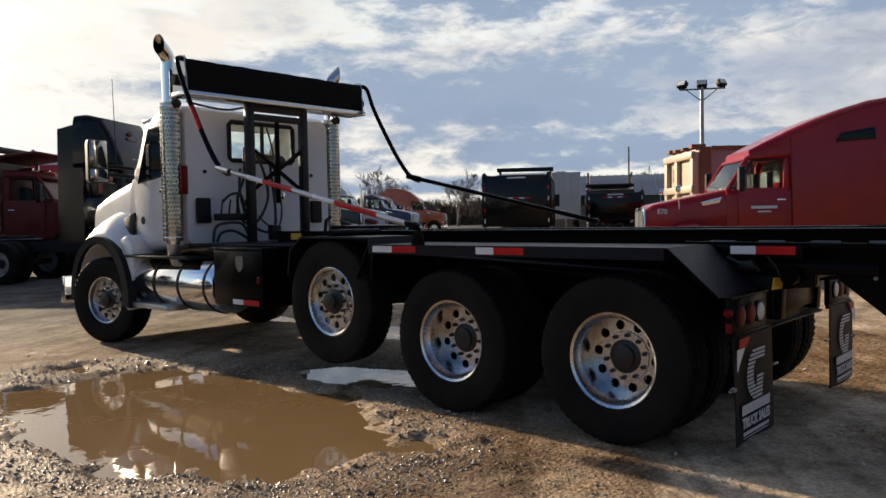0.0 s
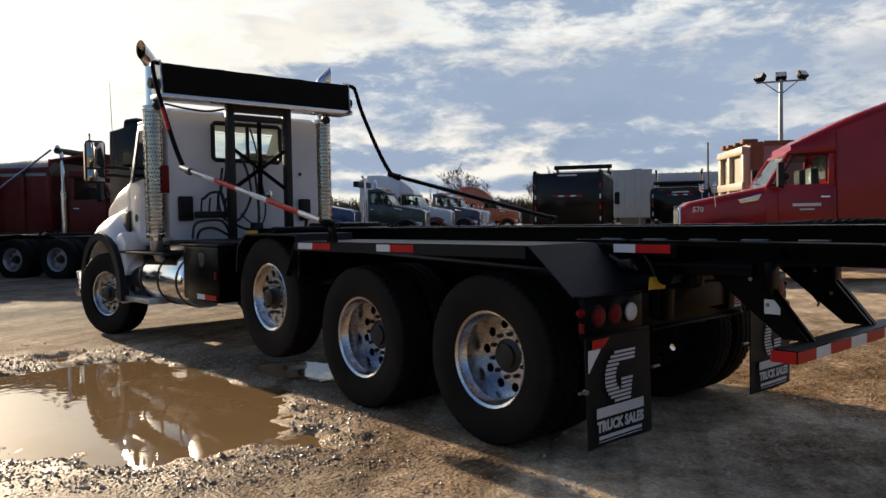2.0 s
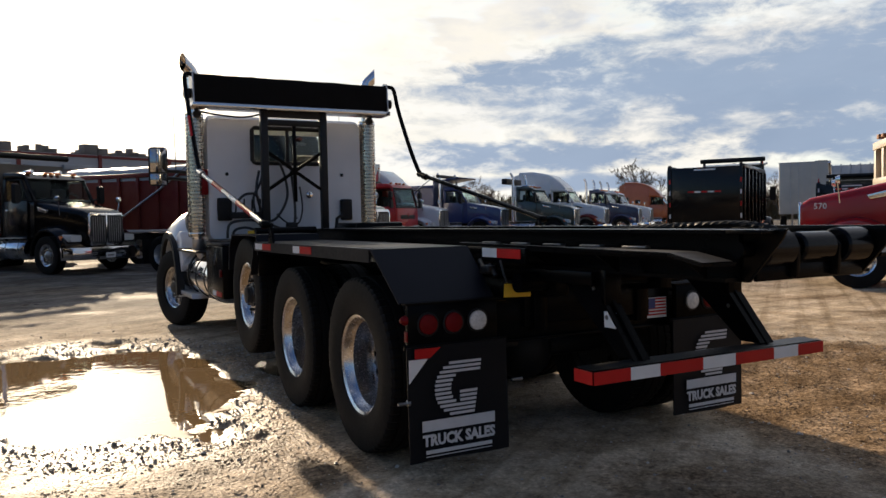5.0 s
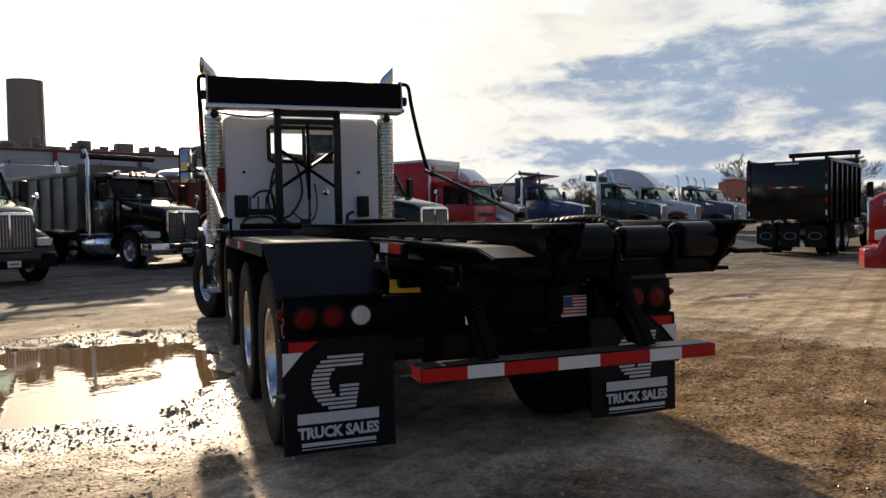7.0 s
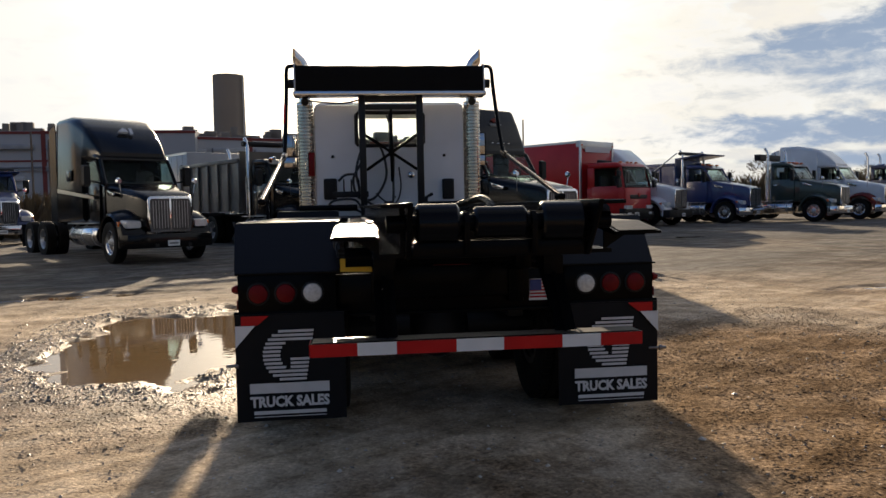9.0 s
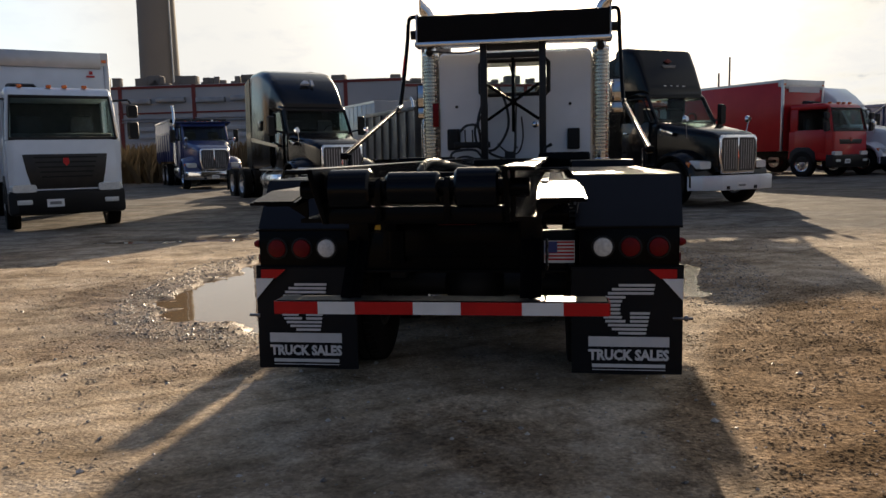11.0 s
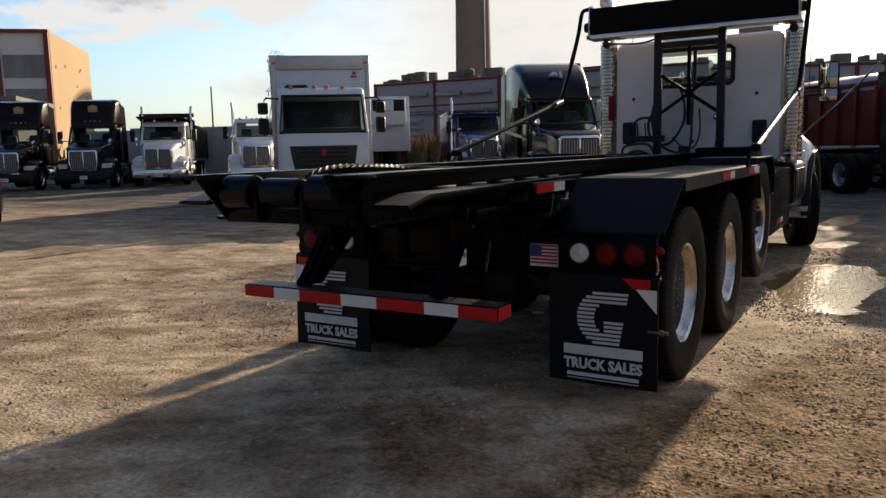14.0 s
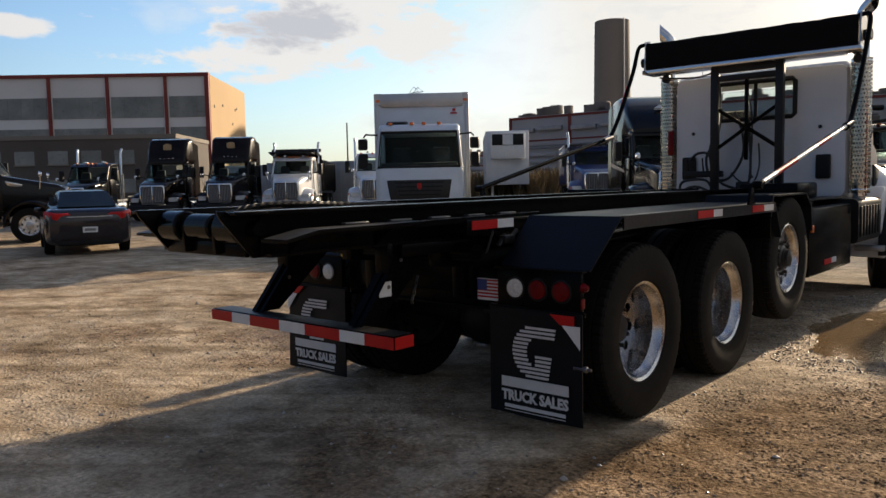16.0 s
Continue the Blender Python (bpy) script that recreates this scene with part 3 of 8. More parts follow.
def pipe(bm, pts, r, n=8, close=True):
    """A tube along a bent line; r is one radius or one for each point."""
    pts = [Vector(p) for p in pts]
    rad = r if isinstance(r, (list, tuple)) else [r] * len(pts)
    rows, side = [], None
    for i, p in enumerate(pts):
        d = (pts[min(i + 1, len(pts) - 1)] - pts[max(i - 1, 0)]).normalized()
        if side is None:
            side = d.orthogonal().normalized()
        side = (side - d * side.dot(d)).normalized()
        up = d.cross(side)
        rows.append([bm.verts.new(p + rad[i] * (math.cos(a) * side + math.sin(a) * up)) for a in (2 * math.pi * k / n for k in range(n))])
    for a, c in zip(rows, rows[1:]):
        for i in range(n):
            bm.faces.new((a[i], a[(i + 1) % n], c[(i + 1) % n], c[i]))
    if close:
        bm.faces.new(rows[0][::-1]), bm.faces.new(rows[-1])
    return bm


def rod(bm, p0, p1, r, n=14, r1=None):
    return pipe(bm, [p0, p1], [r, r if r1 is None else r1], n)


def lathe(bm, prof, axis, c, n=40):
    """Revolves (radius, place along the axis) round an axis through c. No end caps."""
    rows = []
    for r, a in prof:
        row = []
        for k in range(n):
            t = 2 * math.pi * k / n
            u, v = r * math.cos(t), r * math.sin(t)
            row.append(bm.verts.new({"x": (c[0] + a, c[1] + u, c[2] + v), "y": (c[0] + u, c[1] + a, c[2] + v), "z": (c[0] + u, c[1] + v, c[2] + a)}[axis]))
        rows.append(row)
    f = []
    for a, b in zip(rows, rows[1:]):
        f += [bm.faces.new((a[i], a[(i + 1) % n], b[(i + 1) % n], b[i])) for i in range(n)]
    bmesh.ops.recalc_face_normals(bm, faces=f)
    return bm


def slab(bm, pts, t):
    """A flat plate through pts (in order), t thick along its normal."""
    p = [Vector(q) for q in pts]
    nrm = (p[1] - p[0]).cross(p[2] - p[0]).normalized() * t
    lo, hi = [bm.verts.new(q) for q in p], [bm.verts.new(q + nrm) for q in p]
    n = len(p)
    f = [bm.faces.new(lo[::-1]), bm.faces.new(hi)] + [bm.faces.new((lo[i], lo[(i + 1) % n], hi[(i + 1) % n], hi[i])) for i in range(n)]
    bmesh.ops.recalc_face_normals(bm, faces=f)
    return bm


def mesh_of(name, bm, mat, sharp=38):
    me = bpy.data.meshes.new(name)
    bm.normal_update()
    bm.to_mesh(me)
    bm.free()
    me.materials.append(mat)
    for p in me.polygons:
        p.use_smooth = True
    me.set_sharp_from_angle(angle=radians(sharp))
    return me


def put(name, me, parent, label="", m=None):
    ob = new(name, me)
    ob.parent = parent
    if m is not None:
        ob.matrix_basis = m
    return tagged(ob, label)


def part(name, bm, mat, parent, label="", m=None):
    return put(name, mesh_of(name, bm, mat), parent, label, m)


def thing(name, m, label, category, group="", kind=""):
    ob = new(name)
    ob.empty_display_size = 0.2
    ob.matrix_basis = m
    return tagged(ob, label, category, group, kind)


def single(name, bm, mat, label, category, m=None, group="", kind=""):
    ob = new(name, mesh_of(name, bm, mat))
    if m is not None:
        ob.matrix_basis = m
    return tagged(ob, label, category, group, kind)


def B():
    return bmesh.new()


def letters(text, size, offset=0.0, shear=0.0):
    """A mesh of raised letters in the xz plane, centred, facing -y."""
    cu = bpy.data.curves.new("letters", "FONT")
    cu.body, cu.size, cu.align_x, cu.extrude, cu.offset, cu.shear = text, size, "CENTER", 0.0012, offset, shear
    cu.resolution_u = 2
    ob = bpy.data.objects.new("letters", cu)
    scene.collection.objects.link(ob)
    me = bpy.data.meshes.new_from_object(ob.evaluated_get(bpy.context.evaluated_depsgraph_get()))
    bpy.data.objects.remove(ob)
    me.transform(pose(0, 0, 0, 90, 0, 0))
    return me


def smooth(pts, sub=5):
    p = [Vector(q) for q in pts]
    out = []
    for i in range(len(p) - 1):
        a, b_, c, d = p[max(i - 1, 0)], p[i], p[i + 1], p[min(i + 2, len(p) - 1)]
        for k in range(sub):
            t = k / sub
            out.append(0.5 * ((2 * b_) + (c - a) * t + (2 * a - 5 * b_ + 4 * c - d) * t * t + (3 * b_ - a - 3 * c + d) * t ** 3))
    return out + [p[-1]]


def rise(x, y):
    """The yard climbs a little ahead of the truck."""
    k = min(1.0, max(0.0, (y - 6.0) / 26.0))
    return 0.26 * k * k * (3 - 2 * k)


# ---- wheels ----
def tyre_mesh(R=0.535, w=0.28, ri=0.292, lugs=60, blocky=True):
    bm = B()
    h = w / 2
    prof = [(ri, -h * 0.80), (ri + 0.02, -h * 0.92), (ri + 0.09, -h * 1.0), (R - 0.11, -h * 1.02), (R - 0.05, -h * 0.99), (R - 0.018, -h * 0.95), (R - 0.004, -h * 0.86),
            (R, -h * 0.56), (R - 0.014, -h * 0.54), (R - 0.014, -h * 0.46), (R + 0.002, -h * 0.44), (R + 0.003, -h * 0.05), (R - 0.014, -h * 0.04)]
    prof = prof + [(r, -a) for r, a in prof[::-1]]
    n = lugs * 4 if blocky else lugs
    rows = []
    for i, (r, a) in enumerate(prof):
        row = []
        for k in range(n):
            t = 2 * math.pi * k / n
            rr = r
            if blocky and 5 <= i <= 8 or blocky and len(prof) - 9 <= i <= len(prof) - 6:
                rr = r - (0.010 if k % 4 == 0 else 0.0)
            row.append(bm.verts.new((a, rr * math.cos(t), rr * math.sin(t))))
        rows.append(row)
    f = []
    for a, b in zip(rows, rows[1:]):
        f += [bm.faces.new((a[i], a[(i + 1) % n], b[(i + 1) % n], b[i])) for i in range(n)]
    bmesh.ops.recalc_face_normals(bm, faces=f)
    return mesh_of("tyre", bm, M["rubber"], 30)


def rim_mesh(dish, hw=0.14, mat=None, ri=0.292, holes=10, seg=48):
    """A truck wheel whose outer side faces +x; dish: how far the disc lies behind the outer lip."""
    bm = B()
    lip = hw * 0.82
    lathe(bm, [(ri + 0.013, lip - 0.012), (ri + 0.018, lip), (ri + 0.006, lip + 0.006), (ri - 0.012, lip - 0.004), (ri - 0.022, lip - 0.035), (ri - 0.040, lip - 0.06), (ri - 0.046, lip - dish), (ri - 0.046, -lip), (ri, -lip)], "x", (0, 0, 0), seg)
    # disc with round hand holes
    x = lip - dish
    edges = []

    def circle(cy, cz, r, n):
        v = [bm.verts.new((x, cy + r * math.cos(2 * math.pi * k / n), cz + r * math.sin(2 * math.pi * k / n))) for k in range(n)]
        edges.extend(bm.edges.new((v[k], v[(k + 1) % n])) for k in range(n))
    circle(0, 0, ri - 0.046, seg)
    circle(0, 0, 0.085, 20)
    for k in range(holes):
        a = 2 * math.pi * (k + 0.5) / holes
        circle(0.209 * math.cos(a), 0.209 * math.sin(a), 0.032, 14)
    made = bmesh.ops.triangle_fill(bm, use_beauty=True, use_dissolve=False, edges=edges)
    faces = [g for g in made["geom"] if isinstance(g, bmesh.types.BMFace)]
    ext = bmesh.ops.extrude_face_region(bm, geom=faces)
    bmesh.ops.translate(bm, vec=(-0.018, 0, 0), verts=[g for g in ext["geom"] if isinstance(g, bmesh.types.BMVert)])
    # raised bolt pad
    lathe(bm, [(0.168, x - 0.004), (0.164, x + 0.012), (0.09, x + 0.014), (0.085, x - 0.01)], "x", (0, 0, 0), 32)
    bmesh.ops.recalc_face_normals(bm, faces=bm.faces[:])
    return mesh_of("rim", bm, mat or M["rimalu"], 32)


def hub_mesh(dish, hw=0.14, out=0.10, r=0.075, mat=None):
    bm = B()
    x = hw * 0.82 - dish
    lathe(bm, [(0.112, x - 0.02), (0.112, x + 0.018), (0.086, x + 0.03), (0.084, x + out * 0.55), (r, x + out * 0.6), (r, x + out), (0.02, x + out + 0.012), (0.001, x + out + 0.012)], "x", (0, 0, 0), 24)
    return mesh_of("hub", bm, mat or M["hub"])


NUT = mesh_of("lug_nut", rod(B(), (0.0, 0, 0), (0.024, 0, 0), 0.0165, 6, 0.013), M["hub"])


W = {
    "tyre": tyre_mesh(0.545, 0.28, 0.300), "steer_tyre": tyre_mesh(0.535, 0.315, 0.292, 44), "far_tyre": tyre_mesh(0.52, 0.28, 0.292, 36, False),
    "deep": rim_mesh(0.195, 0.14, None, 0.305), "deep_hub": hub_mesh(0.195, 0.14, 0.055, 0.080), "inner": rim_mesh(0.195, 0.14, M["hub"], 0.305), "flat": rim_mesh(0.055), "flat_hub": hub_mesh(0.055, 0.14, 0.075),
    "far_deep": rim_mesh(0.15, 0.14, M["dull"], 0.292, 8, 28), "far_flat": rim_mesh(0.05, 0.14, M["alu"], 0.292, 8, 28), "far_hub": hub_mesh(0.05, 0.14, 0.07, 0.075, M["dull"]), "far_deep_hub": hub_mesh(0.15, 0.14, 0.11, 0.08),
}


def wheel(parent, x, y, z, side, tyre="tyre", rim="flat", hub="flat_hub", turn=0.0, spin=0.0, nuts=0.0):
    """side -1: the outer face looks to -x."""
    w = put("wheel", W[rim], parent, "", pose(x, y, z, spin, 0, (180 if side < 0 else 0) + turn))
    put("tyre", W[tyre], w)
    if hub:
        put("hub", W[hub], w)
    if nuts:
        for k in range(10):
            a = 2 * math.pi * k / 10
            put("lug_nut", NUT, w, "", pose(0.115 - nuts + 0.012, 0.142 * math.cos(a), 0.142 * math.sin(a)))
    return w

# ---- the yard: one sheet to the horizon, with puddles lying in its hollows ----
PUDDLES = [  # x, y, half sizes, turn, depth
    (-2.35, 4.05, 1.05, 2.12, 0, 0.075), (-3.05, 5.35, 0.55, 0.75, 20, 0.06), (-0.55, 3.80, 0.5, 0.75, 0, 0.05),
    (1.73, 5.1, 0.52, 1.70, -2, 0.05), (1.6, 8.3, 0.25, 0.6, -20, 0.04), (1.46, 12.0, 0.30, 1.25, -6, 0.035), (-5.5, 8.6, 2.4, 0.35, 12, 0.035),
    (7.2, 6.3, 0.8, 0.25, 10, 0.03), (-6.9, 5.3, 0.42, 0.22, 10, 0.035), (11.6, 20.8, 1.8, 0.35, 20, 0.035), (-3.4, 12.6, 0.9, 0.35, 20, 0.03)]
WATER = -0.034


def hollow(x, y):
    h = 0.0
    for px, py, a, c, turn, d in PUDDLES:
        if not d:
            continue
        t = radians(turn)
        u, v = x - px, y - py
        u, v = (u * math.cos(t) + v * math.sin(t)) / a, (-u * math.sin(t) + v * math.cos(t)) / c
        q = u * u + v * v
        if q < 4.0:
            wob = 0.42 * noise.noise((x * 1.3, y * 1.3, px)) + 0.22 * noise.noise((x * 3.7, y * 3.7, px)) + 0.12 * noise.noise((x * 11, y * 11, px))
            q = q * (1 + wob) + wob * 0.35
            h = min(h, -d * max(0.0, min(1.0, (1.32 - q) / 0.55)))
    return h


def ground_z(x, y):
    z = rise(x, y)
    near = max(0.0, 1.0 - max(abs(x), abs(y)) / 40.0)
    if near > 0:
        z += near * (0.020 * noise.noise((x * 0.45, y * 0.45, 0.3)) + 0.011 * noise.noise((x * 2.1, y * 2.1, 5.0)) + 0.012 * noise.noise((x * 5.1, y * 5.1, 9.0)) + 0.009 * noise.noise((x * 9.0, y * 9.0, 3.0)))
        # wheel ruts that run beside the truck
        for cx, depth in ((4.1, 0.03), (5.7, 0.03), (-5.2, 0.02)):
            bend = cx + 0.35 * math.sin(y * 0.22 + cx)
            k = (x - bend) / 0.28
            if abs(k) < 2:
                z += near * depth * (0.5 * math.exp(-(abs(k) - 1.3) ** 2 * 6) - math.exp(-k * k * 1.5)) * (0.6 + noise.noise((x * 0.7, y * 0.5, 2)))
        if abs(x) < 1.45 and -0.2 < y < 9.2:
            z *= 0.35
    return z + hollow(x, y)


def steps(lo, hi, d, far):
    out, v, s = [], hi, d
    while v < far:
        s *= 1.22
        v += s
        out.append(v)
    low, v, s = [], lo, d
    while v > -far:
        s *= 1.22
        v -= s
        low.append(v)
    k = int(round((hi - lo) / d))
    return low[::-1] + [lo + (hi - lo) * i / k for i in range(k + 1)] + out


GX, GY = steps(-7.5, 7.5, 0.055, 3000), steps(-4.5, 10.0, 0.055, 3000)
gv = [(x, y, ground_z(x, y)) for y in GY for x in GX]
gw = len(GX)
gf = [(j * gw + i, j * gw + i + 1, (j + 1) * gw + i + 1, (j + 1) * gw + i) for j in range(len(GY) - 1) for i in range(gw - 1)]
gm = bpy.data.meshes.new("ground")
gm.from_pydata(gv, [], gf)
gm.materials.append(M["ground"])
for p in gm.polygons:
    p.use_smooth = True
tagged(new("ground", gm), "rutted brown dirt and gravel truck yard with damp patches", "ground", "", "structure")

for k, (px, py, a, c, turn, d) in enumerate(PUDDLES):
    if not d:
        continue
    if k == 1:
        continue
    bm = B()
    if k == 0:
        px, py, a, c, turn = -2.6, 4.2, 1.5, 2.3, 0
    bm.faces.new([bm.verts.new((1.25 * a * math.cos(t), 1.25 * c * math.sin(t), 0)) for t in (2 * math.pi * k / 40 for k in range(40))])
    single("puddle", bm, M["ripples" if k in (3, 4, 5) else "water"], "shallow puddle of muddy brown water in a hollow of the yard", "puddle", pose(px, py, max(rise(px, py), 0.0) + (WATER if d > 0.045 else -0.022) - 0.0008 * k, 0, 0, turn), "puddles", "structure")

# ---- the roll-off truck ----
truck = thing("roll_off_truck", pose(0, 0, 0), "white roll-off truck with black hoist rails, rolled tarp and mud flaps", "truck")


def both(fn):
    for s in (-1, 1):
        fn(s)


# chassis rails, cross members, axles
def chassis_rail(s):
    bm = B()
    box(bm, s * 0.43 - 0.045, s * 0.43 + 0.045, 0.06, 9.0, 0.80, 1.08, 0.012)
    part("chassis_rail", bm, M["black"], truck)
both(chassis_rail)
for y in (0.10, 1.5, 2.85, 4.3, 5.4, 8.6):
    part("cross_member", box(B(), -0.38, 0.38, y - 0.06, y + 0.06, 0.82, 1.05, 0.01), M["black"], truck)
for y, z in ((0.825, 0.54), (2.20, 0.54), (3.58, 0.76), (8.30, 0.52)):
    bm = B()
    rod(bm, (-0.95, y, z), (0.95, y, z), 0.085, 16)
    if y < 3:
        bmesh.ops.create_uvsphere(bm, u_segments=16, v_segments=10, radius=0.22, matrix=Matrix.Translation((0, y, z)))
        for s in (-1, 1):
            box(bm, s * 0.43 - 0.05, s * 0.43 + 0.05, y - 0.55, y + 0.55, z + 0.12, z + 0.2, 0.01)
    part("axle", bm, M["matte"], truck)
part("drive_shaft", rod(B(), (0, 2.3, 0.62), (0, 6.5, 0.85), 0.06, 14), M["matte"], truck)

# wheels: tandem duals, raised pusher axle, steer axle
for y, z, spin in ((0.825, 0.546, 12), (2.20, 0.546, 31)):
    for s in (-1, 1):
        wheel(truck, s * 1.085, y, z, s, "tyre", "deep", "deep_hub", 0, spin, 0.195)
        wheel(truck, s * 0.755, y, z, s, "tyre", "inner", None, 0, spin + 9)
for s in (-1, 1):
    wheel(truck, s * 1.10, 3.58, 0.765, s, "tyre", "flat", "flat_hub", 0, 5, 0.055)
    wheel(truck, s * 1.10, 7.98, 0.535, s, "steer_tyre", "flat", "flat_hub", 17.0, 20, 0.055)

# fenders over the tandem with a sloped tread-plate tail, and tape along their edge
for s in (-1, 1):
    bm = B()
    slab(bm, [(s * 0.66, 0.40, 1.268), (s * 1.29, 0.40, 1.268), (s * 1.29, 3.0, 1.268), (s * 0.66, 3.0, 1.268)][:: s], 0.008)
    slab(bm, [(s * 0.66, 0.40, 1.268), (s * 1.29, 0.40, 1.268), (s * 1.26, 0.10, 0.985), (s * 0.66, 0.10, 0.985)][:: -s], 0.008)
    box(bm, min(s * 1.28, s * 1.292), max(s * 1.28, s * 1.292), 0.42, 3.0, 1.20, 1.274)
    # folded front
    slab(bm, [(s * 0.66, 3.0, 1.268), (s * 1.29, 3.0, 1.268), (s * 1.29, 3.16, 0.98), (s * 0.66, 3.16, 0.98)][:: s], 0.008)
    fender = part("fender", bm, M["plate"], truck, "black tread-plate fender")
    for y0, y1, mt in ((2.94, 2.72, "tape_white"), (2.72, 2.46, "tape_red"), (1.86, 1.70, "tape_white"), (1.70, 1.44, "tape_red")):
        part("reflective_tape", box(B(), min(s * 1.293, s * 1.2965), max(s * 1.293, s * 1.2965), y1, y0, 1.215, 1.265), M[mt], fender)
    # bright worn edge of the top plate
    part("edge_strip", box(B(), min(s * 1.255, s * 1.291), max(s * 1.255, s * 1.291), 0.45, 1.42, 1.2765, 1.2795), M["worn"], fender, "worn bare edge of the fender")
    # pusher fender
    prof = [(2.96, 1.16), (3.02, 1.335), (3.92, 1.335), (4.08, 1.22), (4.12, 0.98), (4.10, 0.98), (4.06, 1.21), (3.91, 1.322), (3.03, 1.322), (2.98, 1.16)]
    part("pusher_fender", prism(B(), prof, "x", min(s * 0.70, s * 1.27), max(s * 0.70, s * 1.27)), M["plate"], truck)
    bm = B()
    box(bm, s * 1.12 - 0.14, s * 1.12 + 0.14, 2.98, 3.02, 0.98, 1.22, 0.004)
    part("fender_bracket", bm, M["black"], truck)

# hoist rails
for s in (-1, 1):
    bm = B()
    prism(bm, [(s * 0.377, 1.372), (s * 0.475, 1.372), (s * 0.475, 1.356), (s * 0.393, 1.356), (s * 0.393, 1.173), (s * 0.475, 1.173), (s * 0.475, 1.157), (s * 0.377, 1.157)], "y", -1.40, 5.45)
    rail = part("hoist_rail", bm, M["black"], truck, "long black steel hoist rail")
    part("tip_flange", box(B(), min(s * 0.377, s * 0.475), max(s * 0.377, s * 0.475), -1.575, -1.402, 1.356, 1.372, 0.003), M["black"], rail)
    part("rail_tip", prism(B(), [(-1.61, 1.3755), (-0.7, 1.3755), (-0.7, 1.152), (-1.43, 1.152), (-1.59, 1.335)], "x", s * 0.365 - 0.011, s * 0.365 + 0.011, 0.004), M["black"], rail)
    part("worn_edge", box(B(), min(s * 0.40, s * 0.474), max(s * 0.40, s * 0.474), -1.55, 3.6, 1.3724, 1.3742), M["worn"], rail, "rail top worn to bare steel")
    # guide wing beside the rail: a narrow strip that widens, with a bent-down tail
    def wide(x0, x1, y0, y1, z0, z1):
        return box(B(), min(s * x0, s * x1), max(s * x0, s * x1), y0, y1, z0, z1, 0.002)
    bm = B()
    prism(bm, [(-1.46, 1.244), (-1.26, 1.278), (0.62, 1.290), (0.62, 1.262), (-1.24, 1.250), (-1.45, 1.228)], "x", min(s * 0.474, s * 0.60), max(s * 0.474, s * 0.60))
    slab(bm, [(s * 0.601, -1.455, 1.232), (s * 0.665, -1.455, 1.232), (s * 0.655, -1.26, 1.266), (s * 0.601, -1.26, 1.266)][:: s], 0.012)
    slab(bm, [(s * 0.601, -1.258, 1.266), (s * 0.655, -1.258, 1.266), (s * 0.645, -0.52, 1.271), (s * 0.601, -0.52, 1.271)][:: s], 0.012)
    # gussets that carry it
    for y in (-1.30, -0.75, -0.2, 0.35):
        prism(bm, [(s * 0.475, 1.262), (s * 0.61, 1.252), (s * 0.475, 1.165)], "y", y - 0.006, y + 0.006)
    wing = part("guide_wing", bm, M["black"], truck)
    bm = B()
    slab(bm, [(s * 0.488, -1.452, 1.2468), (s * 0.655, -1.452, 1.2468), (s * 0.645, -1.262, 1.2806), (s * 0.488, -1.262, 1.2806)][:: s], 0.0015)
    slab(bm, [(s * 0.488, -1.258, 1.2806), (s * 0.645, -1.258, 1.2806), (s * 0.635, -0.53, 1.2856), (s * 0.488, -0.53, 1.2856)][:: s], 0.0015)
    part("wing_top", bm, M["scuffed"], wing, "guide wing top scuffed to grey steel")
    part("wing_edge", slab(B(), [(s * 0.586, -0.51, 1.2856), (s * 0.599, -0.51, 1.2856), (s * 0.599, 0.60, 1.2915), (s * 0.586, 0.60, 1.2915)][:: s], 0.0015), M["worn"], wing)
    for k in range(5):
        y = -0.98 + 0.32 * k
        part("wear_pad", wide(0.482, 0.515, y, y + 0.16, 1.288, 1.297), M["worn"], wing)
    # sub-frame under the rails
    part("sub_frame", box(B(), s * 0.43 - 0.05, s * 0.43 + 0.05, -0.55, 5.6, 1.082, 1.158, 0.01), M["black"], truck)
    # hoist cylinder
    bm = B()
    rod(bm, (s * 0.58, 0.75, 1.02), (s * 0.58, 3.6, 1.13), 0.075, 20)
    part("hoist_cylinder", bm, M["black"], truck)
    part("cylinder_rod", rod(B(), (s * 0.58, 3.6, 1.13), (s * 0.58, 4.4, 1.16), 0.045, 16), M["chrome"], truck)
for y in (-0.4, 0.9, 2.2, 3.4, 4.5, 5.4):
    part("rail_tie", box(B(), -0.38, 0.38, y - 0.05, y + 0.05, 1.17, 1.30, 0.008), M["black"], truck)
part("rail_deck", box(B(), -0.37, 0.37, 1.0, 5.3, 1.20, 1.225, 0.004), M["black"], truck)
part("winch_beam", box(B(), -0.30, 0.30, 3.7, 4.25, 1.225, 1.36, 0.02), M["black"], truck)

# tail rollers between the rail ends
for x0, x1, r in ((-0.335, -0.165, 0.078), (-0.105, 0.105, 0.064), (0.165, 0.335, 0.078)):
    bm = B()
    lathe(bm, [(0.03, x0), (r - 0.01, x0), (r, x0 + 0.01), (r, x1 - 0.01), (r - 0.01, x1), (0.03, x1)], "x", (0, -1.44, 1.292), 28)
    part("tail_roller", bm, M["roller"], truck, "black steel tail roller")
part("roller_shaft", rod(B(), (-0.45, -1.44, 1.292), (0.45, -1.44, 1.292), 0.035, 14), M["black"], truck)
part("tail_plate", box(B(), -0.345, 0.345, -1.45, -1.43, 1.155, 1.222, 0.004), M["black"], truck)

